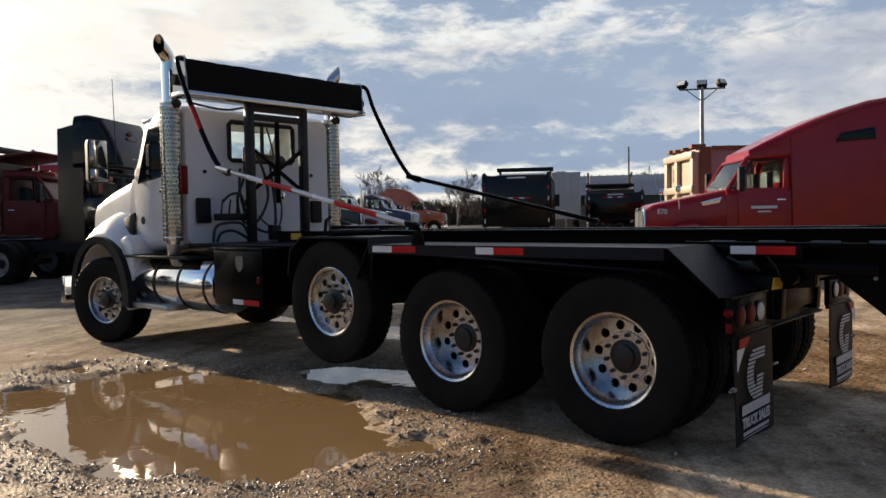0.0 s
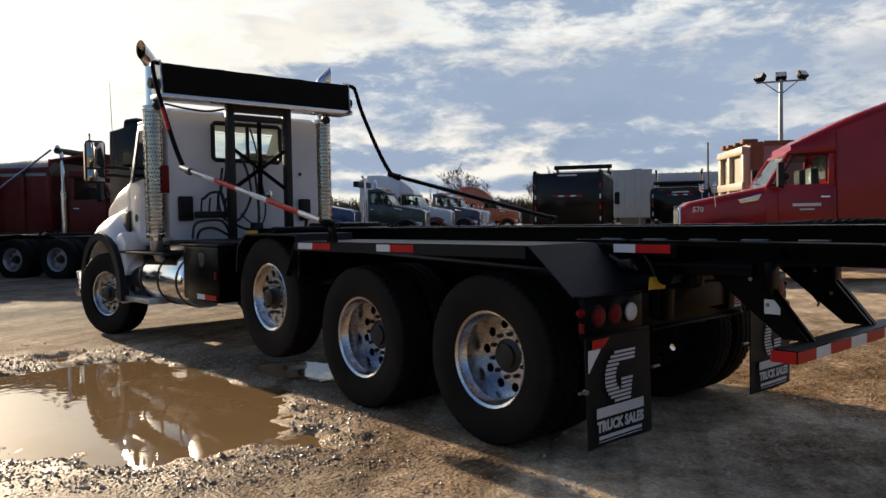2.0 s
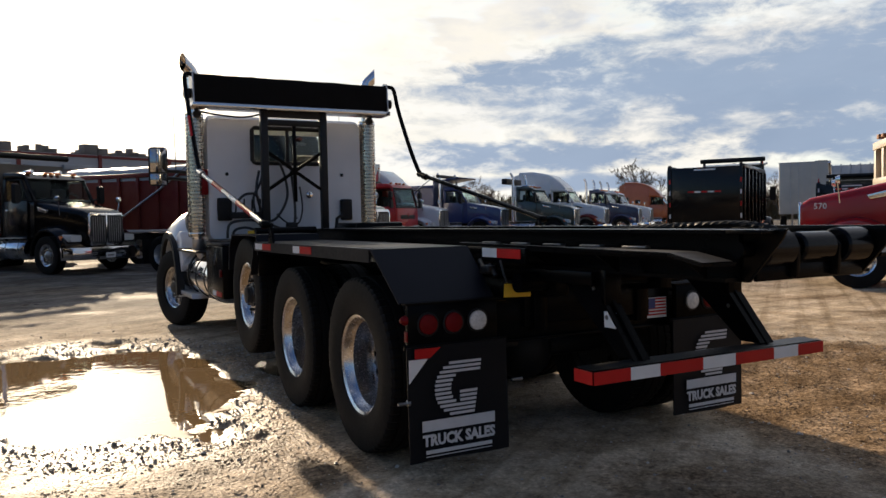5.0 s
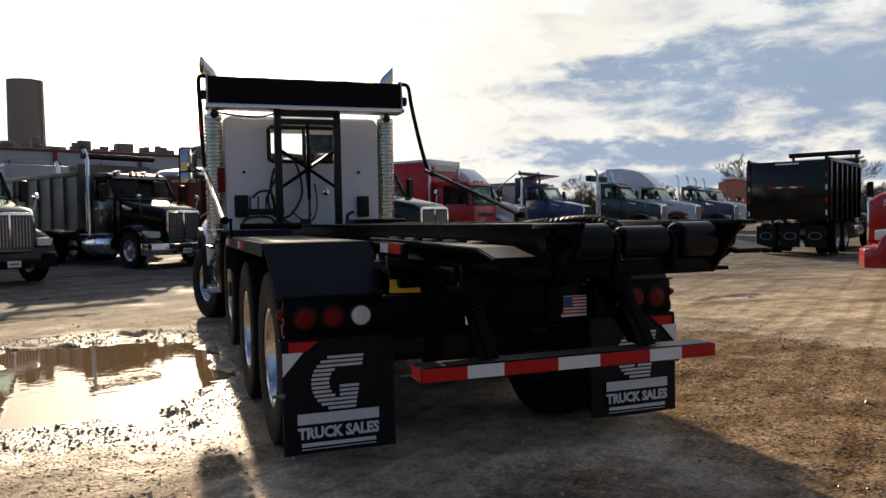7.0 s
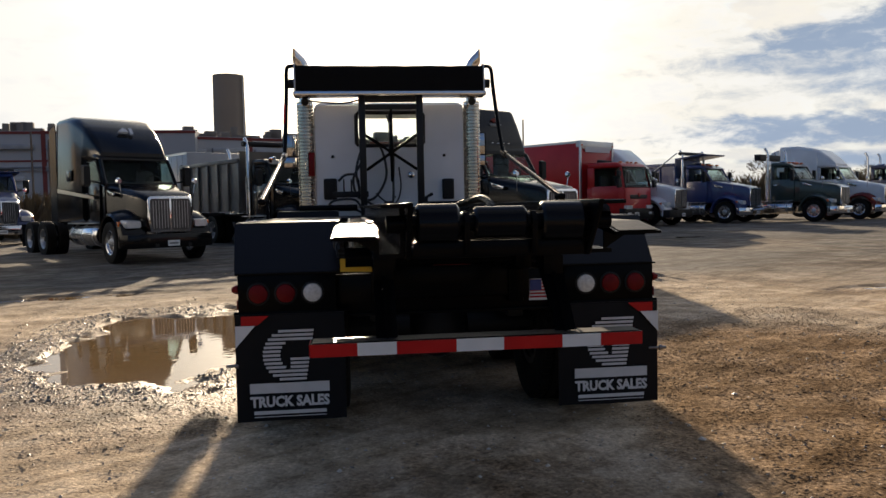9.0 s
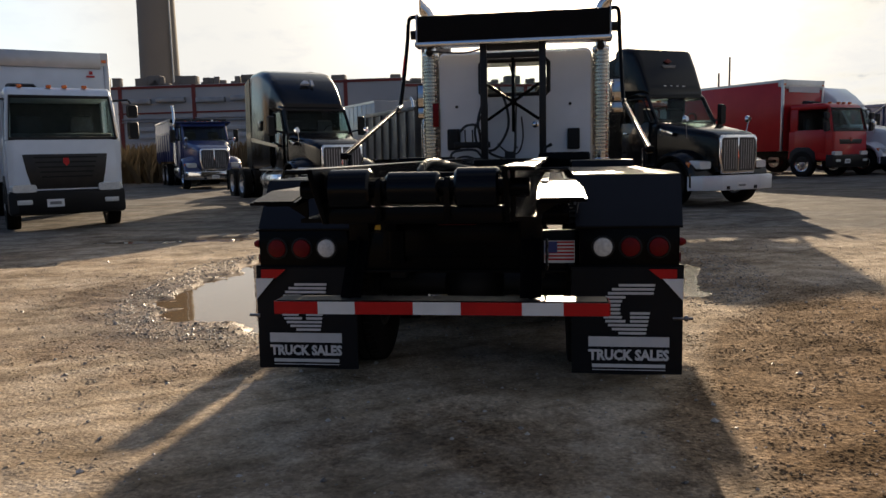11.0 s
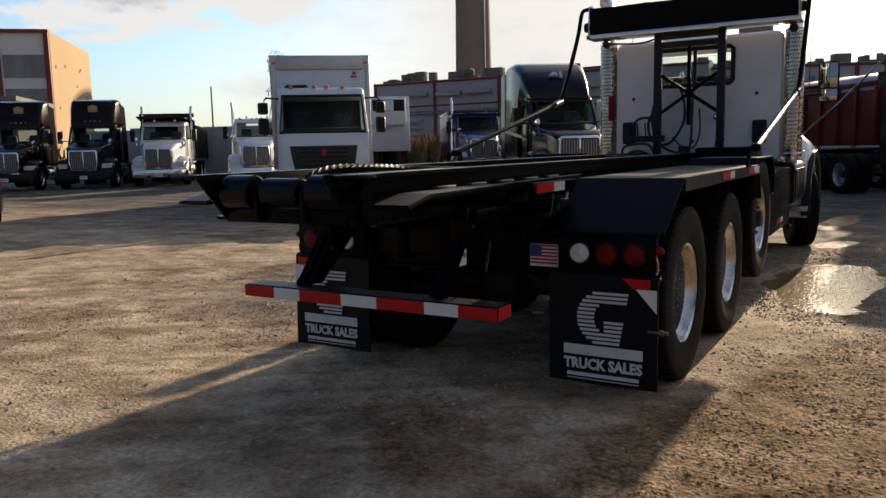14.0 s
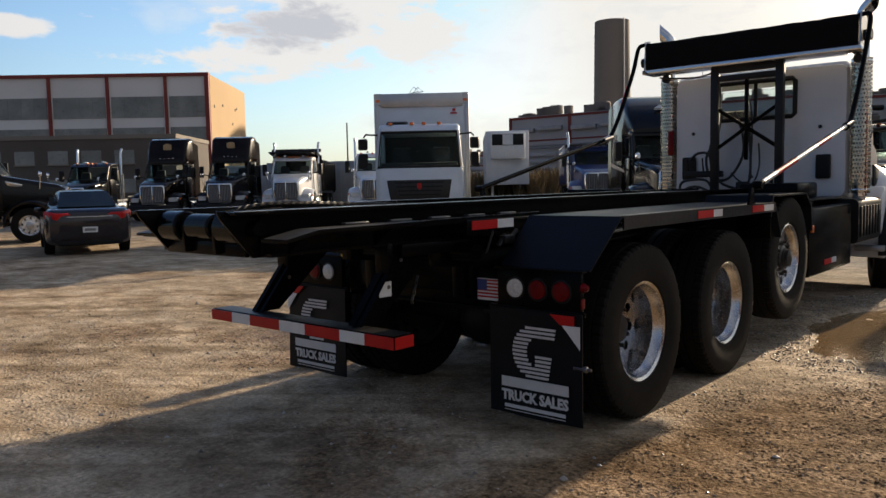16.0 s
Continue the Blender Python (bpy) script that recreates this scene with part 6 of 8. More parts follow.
        part("hood_mirror", loft(B(), [ring(0.30, 0.075, 1.96, 2.13, 0.06, cx=s * 0.98), ring(0.38, 0.05, 1.99, 2.10, 0.045, cx=s * 0.98)]), M["chrome"], t)
        part("hood_mirror_stalk", pipe(B(), [(s * 0.98, 0.34, 1.98), (s * 0.92, 0.30, 1.60)], 0.012, 5), M["chrome"], t)
        # tank and step
        if tank:
            y1, y0 = -1.0, -2.6 - 0.5 * bool(sleeper)
            tk = part("fuel_tank", lathe(B(), [(0.001, y0 - 0.02), (0.27, y0), (0.30, y0 + 0.05), (0.30, y1 - 0.05), (0.27, y1), (0.001, y1 + 0.02)], "y", (s * 0.86, 0, 0.68), 26), M[tank], t)
            for k in range(3):
                y = y0 + 0.25 + k * (y1 - y0 - 0.5) / 2
                part("tank_strap", lathe(B(), [(0.301, y - 0.025), (0.307, y), (0.301, y + 0.025)], "y", (s * 0.86, 0, 0.68), 26), M["dull"], tk)
            part("step", box(B(), s * 1.0 - 0.16, s * 1.0 + 0.16, y0, y1, 0.98, 1.01), M["dull"], tk)
        part("roof_horn", rod(B(), (s * 0.45, -1.9, 2.90), (s * 0.45, -1.5, 2.90), 0.03, 8, 0.05), M["chrome"], cb) if stacks else None
    # sleeper, roof fairing
    rear = back
    if sleeper:
        rear = back - sleeper
        z = tall
        bm = loft(B(), [ring(-1.20, 0.86, 2.70, 2.86, 0.06), ring(-1.55, 1.0, 2.62, 3.22, 0.16, w2=0.94), ring(-2.02, 1.08, 2.62, 3.58, 0.2, w2=1.0), ring(-2.06, 1.10, 1.0, 3.60, 0.2, w2=1.0), ring(-2.5, 1.14, 0.95, z - 0.12, 0.22, w2=1.06), ring(-3.1, 1.15, 0.95, z, 0.22, w2=1.08), ring(rear, 1.15, 0.95, z, 0.2, w2=1.08)])
        if slope:
            bm = loft(B(), [ring(-1.20, 0.88, 2.70, 2.86, 0.06), ring(-1.55, 1.0, 2.62, 3.04, 0.14, w2=0.92), ring(-2.02, 1.08, 2.62, 3.27, 0.2, w2=0.98), ring(-2.06, 1.10, 1.0, 3.29, 0.2, w2=0.98), ring(-2.5, 1.14, 0.95, 3.48, 0.22, w2=1.04), ring(-3.1, 1.15, 0.95, 3.70, 0.22, w2=1.08), ring(-3.7, 1.15, 0.95, 3.87, 0.22, w2=1.08), ring(rear, 1.15, 0.95, z, 0.2, w2=1.08)])
        sl = part("sleeper", bm, C, t)
        part("curtain", box(B(), -0.98, 0.98, -2.03, -1.99, 1.3, 2.64), M["seat"], cb, "dark curtain behind the seats")
        for s in (-1, 1):
            part("side_extender", slab(B(), [(s * 1.15, rear, 1.0), (s * 1.19, rear - 0.45, 1.05), (s * 1.16, rear - 0.42, z - 0.3), (s * 1.12, rear, z - 0.15)], 0.02), C, sl)
            if slope:
                part("sleeper_window", prism(B(), [(-2.95, 2.98), (-3.75, 3.02), (-3.72, 3.27), (-3.05, 3.16)], "x", min(s * 1.10, s * 1.155), max(s * 1.10, s * 1.155), 0.01), M["darkglass"], sl)
            else:
                part("sleeper_window", box(B(), min(s * 1.12, s * 1.155), max(s * 1.12, s * 1.155), -3.1, -2.7, 2.15, 2.45, 0.01), M["darkglass"], sl)
    elif roof == "fairing":
        bm = loft(B(), [ring(-1.14, 0.86, 2.72, 2.82, 0.04), ring(-1.22, 0.94, 2.72, 3.02, 0.12, w2=0.90), ring(-1.46, 1.0, 2.70, 3.56, 0.16, w2=0.93), ring(-1.66, 1.03, 2.70, tall - 0.08, 0.16, w2=0.96), ring(-2.0, 1.08, 2.70, tall, 0.16, w2=1.02), ring(-2.25, 1.10, 2.68, tall - 0.02, 0.16, w2=1.04)])
        fr = part("roof_fairing", bm, C, t, "tall roof air fairing")
        for s in (-1, 1):
            part("side_extender", slab(B(), [(s * 1.04, back, 1.0), (s * 1.12, -2.66, 1.0), (s * 1.09, -2.62, tall - 0.34), (s * 1.03, back, tall - 0.2)], 0.03), C, fr)
        part("cab_back", box(B(), -1.0, 1.0, -2.22, back - 0.005, 1.0, 2.0, 0.03), C, t)
        for x in (-0.3, -0.1, 0.1, 0.3):
            part("fairing_marker", box(B(), x - 0.035, x + 0.035, -1.24, -1.19, 2.93, 2.965), M["paper"], fr)
    if stripe:
        for s in (-1, 1):
            part("side_stripe", prism(B(), [(-0.95, 1.62), (-1.0, 1.70), (rear + 0.1, 1.98), (rear + 0.1, 1.86)], "x", min(s * 1.157, s * 1.162), max(s * 1.157, s * 1.162)), M[stripe], t, "pale side stripe")
    if badge:
        badge(t)
    # stacks
    if stacks:
        for s in ((-1, 1) if stacks == 2 else (1,)):
            y = rear - 0.14
            st = part("exhaust_pipe", pipe(B(), [(s * 1.08, y, 0.95), (s * 1.08, y, 3.30), (s * 1.09, y - 0.05, 3.45), (s * 1.11, y - 0.13, 3.58)], 0.062, 12), M["chrome"], t)
            part("muffler", rod(B(), (s * 1.08, y, 1.1), (s * 1.08, y, 2.3), 0.10, 14), M["alu"], st)
    # wheels
    for s in (-1, 1):
        wheel(t, s * 1.03, 0, 0.52, s, "far_tyre", "far_flat", "far_hub", 0, 14)
        for y in ((-wb + 0.68, -wb - 0.69) if tandem else (-wb,)):
            wheel(t, s * 1.06, y, 0.52, s, "far_tyre", "far_deep", "far_deep_hub", 0, 40)
            wheel(t, s * 0.72, y, 0.52, s, "far_tyre", "far_deep", None)
    for y in (0, -wb + 0.68, -wb - 0.69):
        part("axle", rod(B(), (-0.95, y, 0.52), (0.95, y, 0.52), 0.07, 10), M["matte"], t)
    if body == "fifth":
        part("fifth_wheel", prism(B(), [(-0.45, -wb + 0.45), (0.45, -wb + 0.45), (0.45, -wb - 0.35), (0.12, -wb - 0.5), (-0.12, -wb - 0.5), (-0.45, -wb - 0.35)], "z", 1.10, 1.18, 0.02), M["matte"], t)
        for s in (-1, 1):
            part("rear_mud_flap", box(B(), s * 0.9 - 0.3, s * 0.9 + 0.3, -wb - 1.45, -wb - 1.43, 0.25, 0.95), M["flap"], t)
    t["rear"] = rear
    return t


def dump_body(t, y1, y0, color, z0=1.10, z1=2.85, shield=True, tarp=None, posts=True, w=1.22):
    """An open steel dump box with ribs, tailgate and a shield over the cab."""
    C = M[color]
    bed = part("dump_bed", box(B(), -w, w, y0, y1, z0, z0 + 0.08), C, t)
    for s in (-1, 1):
        part("bed_side", box(B(), min(s * (w - 0.002), s * (w - 0.06)), max(s * (w - 0.002), s * (w - 0.06)), y0, y1 - 0.075, z0 + 0.081, z1 - 0.121), C, bed)
        part("top_rail", box(B(), min(s * (w + 0.05), s * (w - 0.07)), max(s * (w + 0.05), s * (w - 0.07)), y0, y1 - 0.075, z1 - 0.12, z1 + 0.02, 0.01), C, bed)
    part("head_board", box(B(), -w, w, y1 - 0.07, y1, z0 + 0.081, z1 + 0.25), C, bed)
    n = max(4, int((y1 - y0) / 0.75))
    for s in (-1, 1):
        for k in range(n + 1):
            y = y0 + 0.06 + (y1 - y0 - 0.12) * k / n
            part("side_rib", box(B(), min(s * w, s * (w + 0.07)), max(s * w, s * (w + 0.07)), y - 0.05, y + 0.05, z0, z1 - 0.12, 0.008), C, bed)
    tg = part("tailgate", box(B(), -w, w, y0 - 0.08, y0 - 0.005, z0 + 0.02, z1 - 0.05, 0.01), C, bed)
    for x in (-w + 0.05, w - 0.05):
        part("tailgate_post", box(B(), x - 0.05, x + 0.05, y0 - 0.11, y0 - 0.02, z0 - 0.1, z1 + 0.05, 0.01), C, tg)
        for k in range(4):
            part("reflective_tape", box(B(), x - 0.022, x + 0.022, y0 - 0.115, y0 - 0.111, z0 + 0.14 + k * 0.4, z0 + 0.29 + k * 0.4), M["tape_red" if k % 2 else "tape_white"], tg)
    for k in range(5):
        part("reflective_tape", box(B(), -0.56 + k * 0.22, -0.36 + k * 0.22, y0 - 0.086, y0 - 0.081, z0 + 1.02, z0 + 1.07), M["tape_red" if k % 2 == 0 else "tape_white"], tg)
    part("top_tape", box(B(), -0.35, 0.35, y0 - 0.086, y0 - 0.081, z1 - 0.16, z1 - 0.11), M["tape_white"], tg)
    if shield:
        part("cab_shield", prism(B(), [(y1 - 0.05, z1 + 0.16), (y1 + 1.35, z1 + 0.34), (y1 + 1.37, z1 + 0.40), (y1 - 0.05, z1 + 0.25)], "x", -w + 0.05, w - 0.05, 0.01), C, bed)
    if tarp:
        bm = B()
        rows = []
        for k in range(13):
            y = y0 + (y1 - y0) * k / 12
            rows.append([(w * math.cos(a), y, z1 + 0.02 + 0.30 * math.sin(a) + 0.02 * math.sin(k * 2.1)) for a in (math.pi * j / 10 for j in range(11))] + [(-w, y, z1 - 0.22), (w, y, z1 - 0.22)])
        part("load_tarp", loft(bm, rows), M[tarp], bed, "grey tarp drawn over the load")
    part("tarp_roller", rod(B(), (-w, y1 + 0.2, z1 + 0.48), (w, y1 + 0.2, z1 + 0.48), 0.09, 12), M["matte"], bed)
    if posts:
        for s in (-1, 1):
            part("tarp_arm", pipe(B(), [(s * (w + 0.1), y1 + 0.1, z1 + 0.5), (s * (w + 0.1), y1 - 1.5, z1 - 0.55), (s * (w + 0.1), y1 - 3.2, z0 + 0.3)], 0.03, 8), M["dull"], bed)
    return bed


def cab_over(name, m, label, color, boxcolor, roofcolor, group="parked trucks", boxlen=6.2, boxtop=3.92, badge=None, slot=False, up=0.0):
    """A cab-over box truck."""
    t = thing(name, m, label, "truck", group)
    C = M[color]
    for s in (-1, 1):
        part("chassis_rail", box(B(), s * 0.42 - 0.04, s * 0.42 + 0.04, -7.0, 1.0, 0.75, 0.98), M["matte"], t)
    w0, w1 = 1.74 + up, 2.62 + up
    bm = loft(B(), [ring(1.30, 0.98, 0.62, w0 - 0.02, 0.12), ring(1.24, 1.07, 0.60, w0 + 0.02, 0.12), ring(0.9, 1.09, 0.60, w0 + 0.04, 0.12), ring(-0.62, 1.10, 0.62, w0 + 0.06, 0.12)])
    cb = part("cab", bm, C, t)
    part("roof", loft(B(), [ring(1.06, 0.92, w1 - 0.02, w1 + 0.02, 0.02), ring(0.98, 1.0, w1 - 0.04, w1 + 0.12, 0.08), ring(0.80, 1.02, w1 - 0.04, w1 + 0.20, 0.10), ring(-0.62, 1.04, w1 - 0.04, w1 + 0.24, 0.12)]), C, cb)
    part("rear_panel", box(B(), -1.02, 1.02, -0.61, -0.55, w0 + 0.04, w1), M["seat"], cb)
    part("dash", box(B(), -0.95, 0.95, 0.75, 1.10, 1.5, w0 + 0.12, 0.04), M["seat"], cb)
    part("windshield", slab(B(), [(-1.01, 1.262, w0), (1.01, 1.262, w0), (0.93, 1.055, w1), (-0.93, 1.055, w1)], 0.012), M["screen"], cb).visible_shadow = False
    part("screen_surround", pipe(B(), [(-1.01, 1.275, w0 + 0.01), (1.01, 1.275, w0 + 0.01), (0.93, 1.07, w1 - 0.01), (-0.93, 1.07, w1 - 0.01), (-1.01, 1.275, w0 + 0.01)], 0.036, 6), M["matte"], cb)
    for s in (-1, 1):
        part("windscreen_post", pipe(B(), [(s * 1.03, 1.22, w0 - 0.02), (s * 0.96, 1.02, w1 + 0.02)], 0.05, 8), C, cb)
        part("rear_post", box(B(), min(s * 0.98, s * 1.06), max(s * 0.98, s * 1.06), -0.62, -0.28, w0 + 0.02, w1, 0.01), C, cb)
        part("seat", loft(B(), [ring(-0.25, 0.22, 1.1, 2.30 + up, 0.07, cx=s * 0.52), ring(-0.10, 0.23, 1.1, 2.26 + up, 0.07, cx=s * 0.52)]), M["seat"], cb)
        part("wiper", pipe(B(), [(s * 0.1, 1.295, w0 + 0.02), (s * 0.6, 1.29, w0 + 0.10)], 0.012, 5), M["matte"], cb)
    if slot:
        part("grille_panel", prism(B(), [(-0.70, 1.42), (0.70, 1.42), (0.66, 1.24), (-0.66, 1.24)], "y", 1.27, 1.315, 0.01), M["hub"], cb, "narrow black grille slot")
    else:
        part("grille_panel", prism(B(), [(-0.80, 1.58), (0.80, 1.58), (0.74, 1.20), (0.66, 0.87), (-0.66, 0.87), (-0.74, 1.20)], "y", 1.27, 1.315, 0.01), M["hub"], cb, "black plastic grille panel")
    for k in range(0 if slot else 5):
        part("grille_bar", box(B(), -0.6 + 0.03 * k, 0.6 - 0.03 * k, 1.316, 1.325, 1.50 - 0.1 * k, 1.53 - 0.1 * k), M["matte"], cb)
    part("nose_badge", prism(B(), [(-0.05, 1.50), (0.05, 1.50), (0.06, 1.40), (0.0, 1.33), (-0.06, 1.40)], "y", 1.326, 1.336), M["boxred"], cb)
    bmp = part("bumper", loft(B(), [ring(1.05, 1.12, 0.34, 0.86, 0.08), ring(1.30, 1.10, 0.34, 0.84, 0.08), ring(1.38, 0.95, 0.38, 0.80, 0.08)]), M["matte"] if color == "white" else M["matte"], t)
    part("number_plate", box(B(), 0.10, 0.42, 1.381, 1.388, 0.50, 0.66), M["yellow"] if color == "white" else M["paper"], bmp)
    part("plate_bar", box(B(), 0.15, 0.37, 1.389, 1.391, 0.55, 0.61), M["ink"], bmp)
    for s in (-1, 1):
        part("headlamp", loft(B(), [ring(1.24, 0.24, 0.80, 0.98, 0.05, cx=s * 0.82), ring(1.36, 0.22, 0.81, 0.96, 0.05, cx=s * 0.80)]), M["lens_white"], bmp)
        part("fog_lamp", box(B(), s * 0.82 - 0.14, s * 0.82 + 0.14, 1.365, 1.392, 0.56, 0.66, 0.02), M["lens_white"], bmp)
        dr = part("door", prism(B(), [(0.98, 0.9), (-0.35, 0.9), (-0.35, w0 + 0.06), (0.98, w0 + 0.06)], "x", min(s * 1.06, s * 1.10), max(s * 1.06, s * 1.10), 0.01), C, cb)
        part("door_window", prism(B(), [(1.12, w0 + 0.05), (-0.27, w0 + 0.05), (-0.27, w1 - 0.02), (0.95, w1 - 0.02)], "x", min(s * 1.03, s * 1.036), max(s * 1.03, s * 1.036)), M["screen"], dr).visible_shadow = False
        part("air_slot", box(B(), s * 0.96 - 0.03, s * 0.96 + 0.03, 1.235, 1.262, 1.15, 1.62, 0.01), M["dull"], cb)
        for z0, z1 in ((2.18 + up, 2.46 + up), (1.72 + up, 2.10 + up)):
            mi = part("door_mirror", loft(B(), [ring(1.18, 0.12, z0, z1, 0.05, cx=s * 1.38), ring(1.28, 0.09, z0 + 0.02, z1 - 0.02, 0.05, cx=s * 1.38)]), M["matte"], t)
        part("mirror_arm", pipe(B(), [(s * 1.36, 1.2, 2.48 + up), (s * 1.30, 1.2, 2.56 + up), (s * 1.02, 1.0, 2.55 + up)], 0.022, 6), M["matte"], t)
        part("wheel_arch", prism(B(), [(0.62, 0.55), (0.55, 0.95), (0.30, 1.14), (-0.30, 1.14), (-0.55, 0.95), (-0.62, 0.55)], "x", min(s * 0.7, s * 1.12), max(s * 0.7, s * 1.12), 0.02), M["matte"], t)
        wheel(t, s * 1.0, 0, 0.48, s, "far_tyre", "far_flat", "far_hub", 0, 9)
        wheel(t, s * 1.03, -4.6, 0.50, s, "far_tyre", "far_deep", "far_deep_hub")
    for x in (-0.5, -0.12, 0.18, 0.72):
        part("roof_marker", box(B(), x - 0.05, x + 0.05, 0.80, 0.92, w1 + 0.18, w1 + 0.25, 0.02), M["lens_amber"], cb)
    part("roof_scoop", loft(B(), [ring(0.2, 0.26, w1 + 0.15, w1 + 0.30, 0.08, cx=0.62), ring(-0.2, 0.30, w1 + 0.15, w1 + 0.36, 0.08, cx=0.62)]), M["matte"], cb)
    # cargo box
    W2 = 1.26
    bx = part("cargo_box", box(B(), -W2, W2, -0.85 - boxlen, -0.85, 1.0, boxtop, 0.02), M[boxcolor], t)
    for s in (-1, 1):
        part("corner_post", box(B(), s * (W2 - 0.03) - 0.06, s * (W2 - 0.03) + 0.06, -0.90, -0.82, 1.0, boxtop + 0.006, 0.02), M[roofcolor], bx)
        part("corner_cap", loft(B(), [ring(-1.05, 0.10, boxtop - 0.28, boxtop + 0.012, 0.03, cx=s * (W2 - 0.08)), ring(-0.81, 0.10, boxtop - 0.28, boxtop + 0.012, 0.03, cx=s * (W2 - 0.08))]), M["dull"], bx)
        part("box_marker", box(B(), s * (W2 - 0.08) - 0.05, s * (W2 - 0.08) + 0.05, -0.808, -0.795, boxtop - 0.22, boxtop - 0.15), M["lens_amber"], bx)
        part("side_rail", box(B(), min(s * W2, s * (W2 + 0.02)), max(s * W2, s * (W2 + 0.02)), -0.85 - boxlen, -0.9, boxtop - 0.1, boxtop), M["dull"], bx)
    part("top_rail", box(B(), -W2 + 0.15, W2 - 0.15, -0.86, -0.80, boxtop - 0.36, boxtop + 0.008, 0.02), M["dull"] if roofcolor == "dull" else M[roofcolor], bx)
    if badge:
        badge(t, bx)
    return t


def shield_badge(t):
    f = [c for c in t.children if c.name.startswith("roof_fairing")][0]
    part("shield_badge", prism(B(), [(-0.20, 3.62), (0.0, 3.68), (0.20, 3.62), (0.20, 3.40), (0.12, 3.30), (0.0, 3.24), (-0.12, 3.30), (-0.20, 3.40)], "y", -1.40, -1.375, 0.006), M["tan"], f, "tan shield badge")


def grey_badge(t):
    """Pale slanted mark on the sleeper's nose."""
    f = [c for c in t.children if c.name.startswith("sleeper") or c.name.startswith("roof_fairing")][0]
    part("nose_mark", slab(B(), [(-0.20, -1.66, 3.42), (-0.12, -1.66, 3.42), (-0.12, -1.80, 3.58), (-0.20, -1.80, 3.58)], 0.06), M["print"], f, "pale nose mark")
    part("nose_mark", slab(B(), [(-0.08, -1.70, 3.47), (0.20, -1.70, 3.47), (0.05, -1.82, 3.58), (-0.05, -1.80, 3.56)], 0.06), M["print"], f)


def side_badge(t):
    f = [c for c in t.children if c.name.startswith("roof_fairing")][0]
    part("front_mark", prism(B(), [(-0.22, 3.50), (0.22, 3.50), (0.18, 3.42), (-0.18, 3.42)], "y", -1.45, -1.385, 0.004), M["ink"], f, "grey mark on the fairing")
    part("front_mark", prism(B(), [(-0.12, 3.60), (0.0, 3.66), (0.12, 3.60), (0.0, 3.54)], "y", -1.50, -1.43, 0.004), M["maroon"], f)


def name_board(t, bx):
    part("name_bar", box(B(), -0.95, 0.95, -0.80, -0.792, 3.36, 3.60), M["print"], bx, "white name bar")


def box_mark(t, bx):
    part("maker_mark", box(B(), -0.96, -0.78, -0.80, -0.795, 3.36, 3.40), M["boxred"], bx)
    part("maker_mark", box(B(), -0.92, -0.84, -0.80, -0.795, 3.43, 3.50), M["boxred"], bx)


# row ahead of the truck, seen over its rails
conventional("highway_tractor", stand(-5.6, 16.25, 144), "black high-roof sleeper tractor with chrome grille and pale stripe", "gloss", sleeper=1.95, wb=6.1, bumper="same", body="fifth", stripe="cream", badge=grey_badge, stacks=0, visor=False, tall=3.95)
vt = conventional("day_cab_tractor", stand(4.22, 15.3, 147), "black day-cab tractor with tall roof fairing and white bumper", "gloss", tank=None, roof="fairing", wb=4.9, bumper="white", body="fifth", badge=side_badge, stacks=0, tall=3.98, visor=False)
for s in (-1, 1):
    fair = part("side_fairing", prism(B(), [(-0.86, 0.34), (-0.78, 0.86), (-1.95, 0.86), (-1.95, 0.34)], "x", min(s * 0.72, s * 1.12), max(s * 0.72, s * 1.12), 0.02), M["silver"], vt, "pale grey tank fairing with steps")
    for z in (0.50, 0.74):
        part("step_slot", box(B(), min(s * 1.121, s * 1.128), max(s * 1.121, s * 1.128), -1.7, -1.1, z - 0.06, z), M["matte"], fair)
a = conventional("dump_truck", stand(4.2, 20.2, 138), "dark red dump truck with chrome stacks and grey tarp", "maroon", wb=5.6, stacks=2)
dump_body(a, -2.45, -8.0, "maroon", 1.15, 2.95, tarp="roofmetal")
b = conventional("dump_truck", stand(-1.75, 20.45, 146), "black dump truck with grimy grey steel body and chrome grille", "gloss", wb=5.6, stacks=1, bumper="chrome")
dump_body(b, -2.45, -7.4, "grimy", 1.15, 2.9, shield=False, posts=False)
b = conventional("dump_truck", stand(18.0, 30.9, 143), "blue dump truck with chrome bumper and stacks", "royal", wb=5.6, stacks=2)
dump_body(b, -2.45, -7.6, "royal", 1.15, 2.95)
b = conventional("roll_off_truck", stand(21.9, 29.9, 143), "dark green day-cab truck with chrome grille and stacks", "green", wb=5.6, stacks=2)
part("tarp_gantry", box(B(), -1.2, 1.2, -2.8, -2.5, 3.0, 3.3, 0.03), M["matte"], b)
conventional("highway_tractor", stand(25.6, 31.9, 143), "white sleeper tractor with dark red fenders", "white", sleeper=1.9, wb=6.0, fend="maroon", stacks=2, body="fifth", tall=3.85)
conventional("highway_tractor", stand(13.6, 29.4, 141), "white sleeper tractor with dark bumper", "white", sleeper=1.9, wb=6.0, bumper="black", stacks=0, body="fifth", tall=3.75, visor=False)
conventional("day_cab_tractor", stand(30.5, 34.5, 143), "dark blue day-cab tractor with chrome bumper", "navy", wb=5.2, stacks=2, body="fifth")
conventional("day_cab_tractor", stand(33.8, 37.0, 143), "white day-cab tractor with chrome stacks", "white", wb=5.2, stacks=2, body="fifth")
conventional("highway_tractor", stand(43.0, 42.5, 143), "orange sleeper tractor with chrome grille", "orange", sleeper=1.9, wb=6.0, stacks=0, body="fifth", tall=3.9)
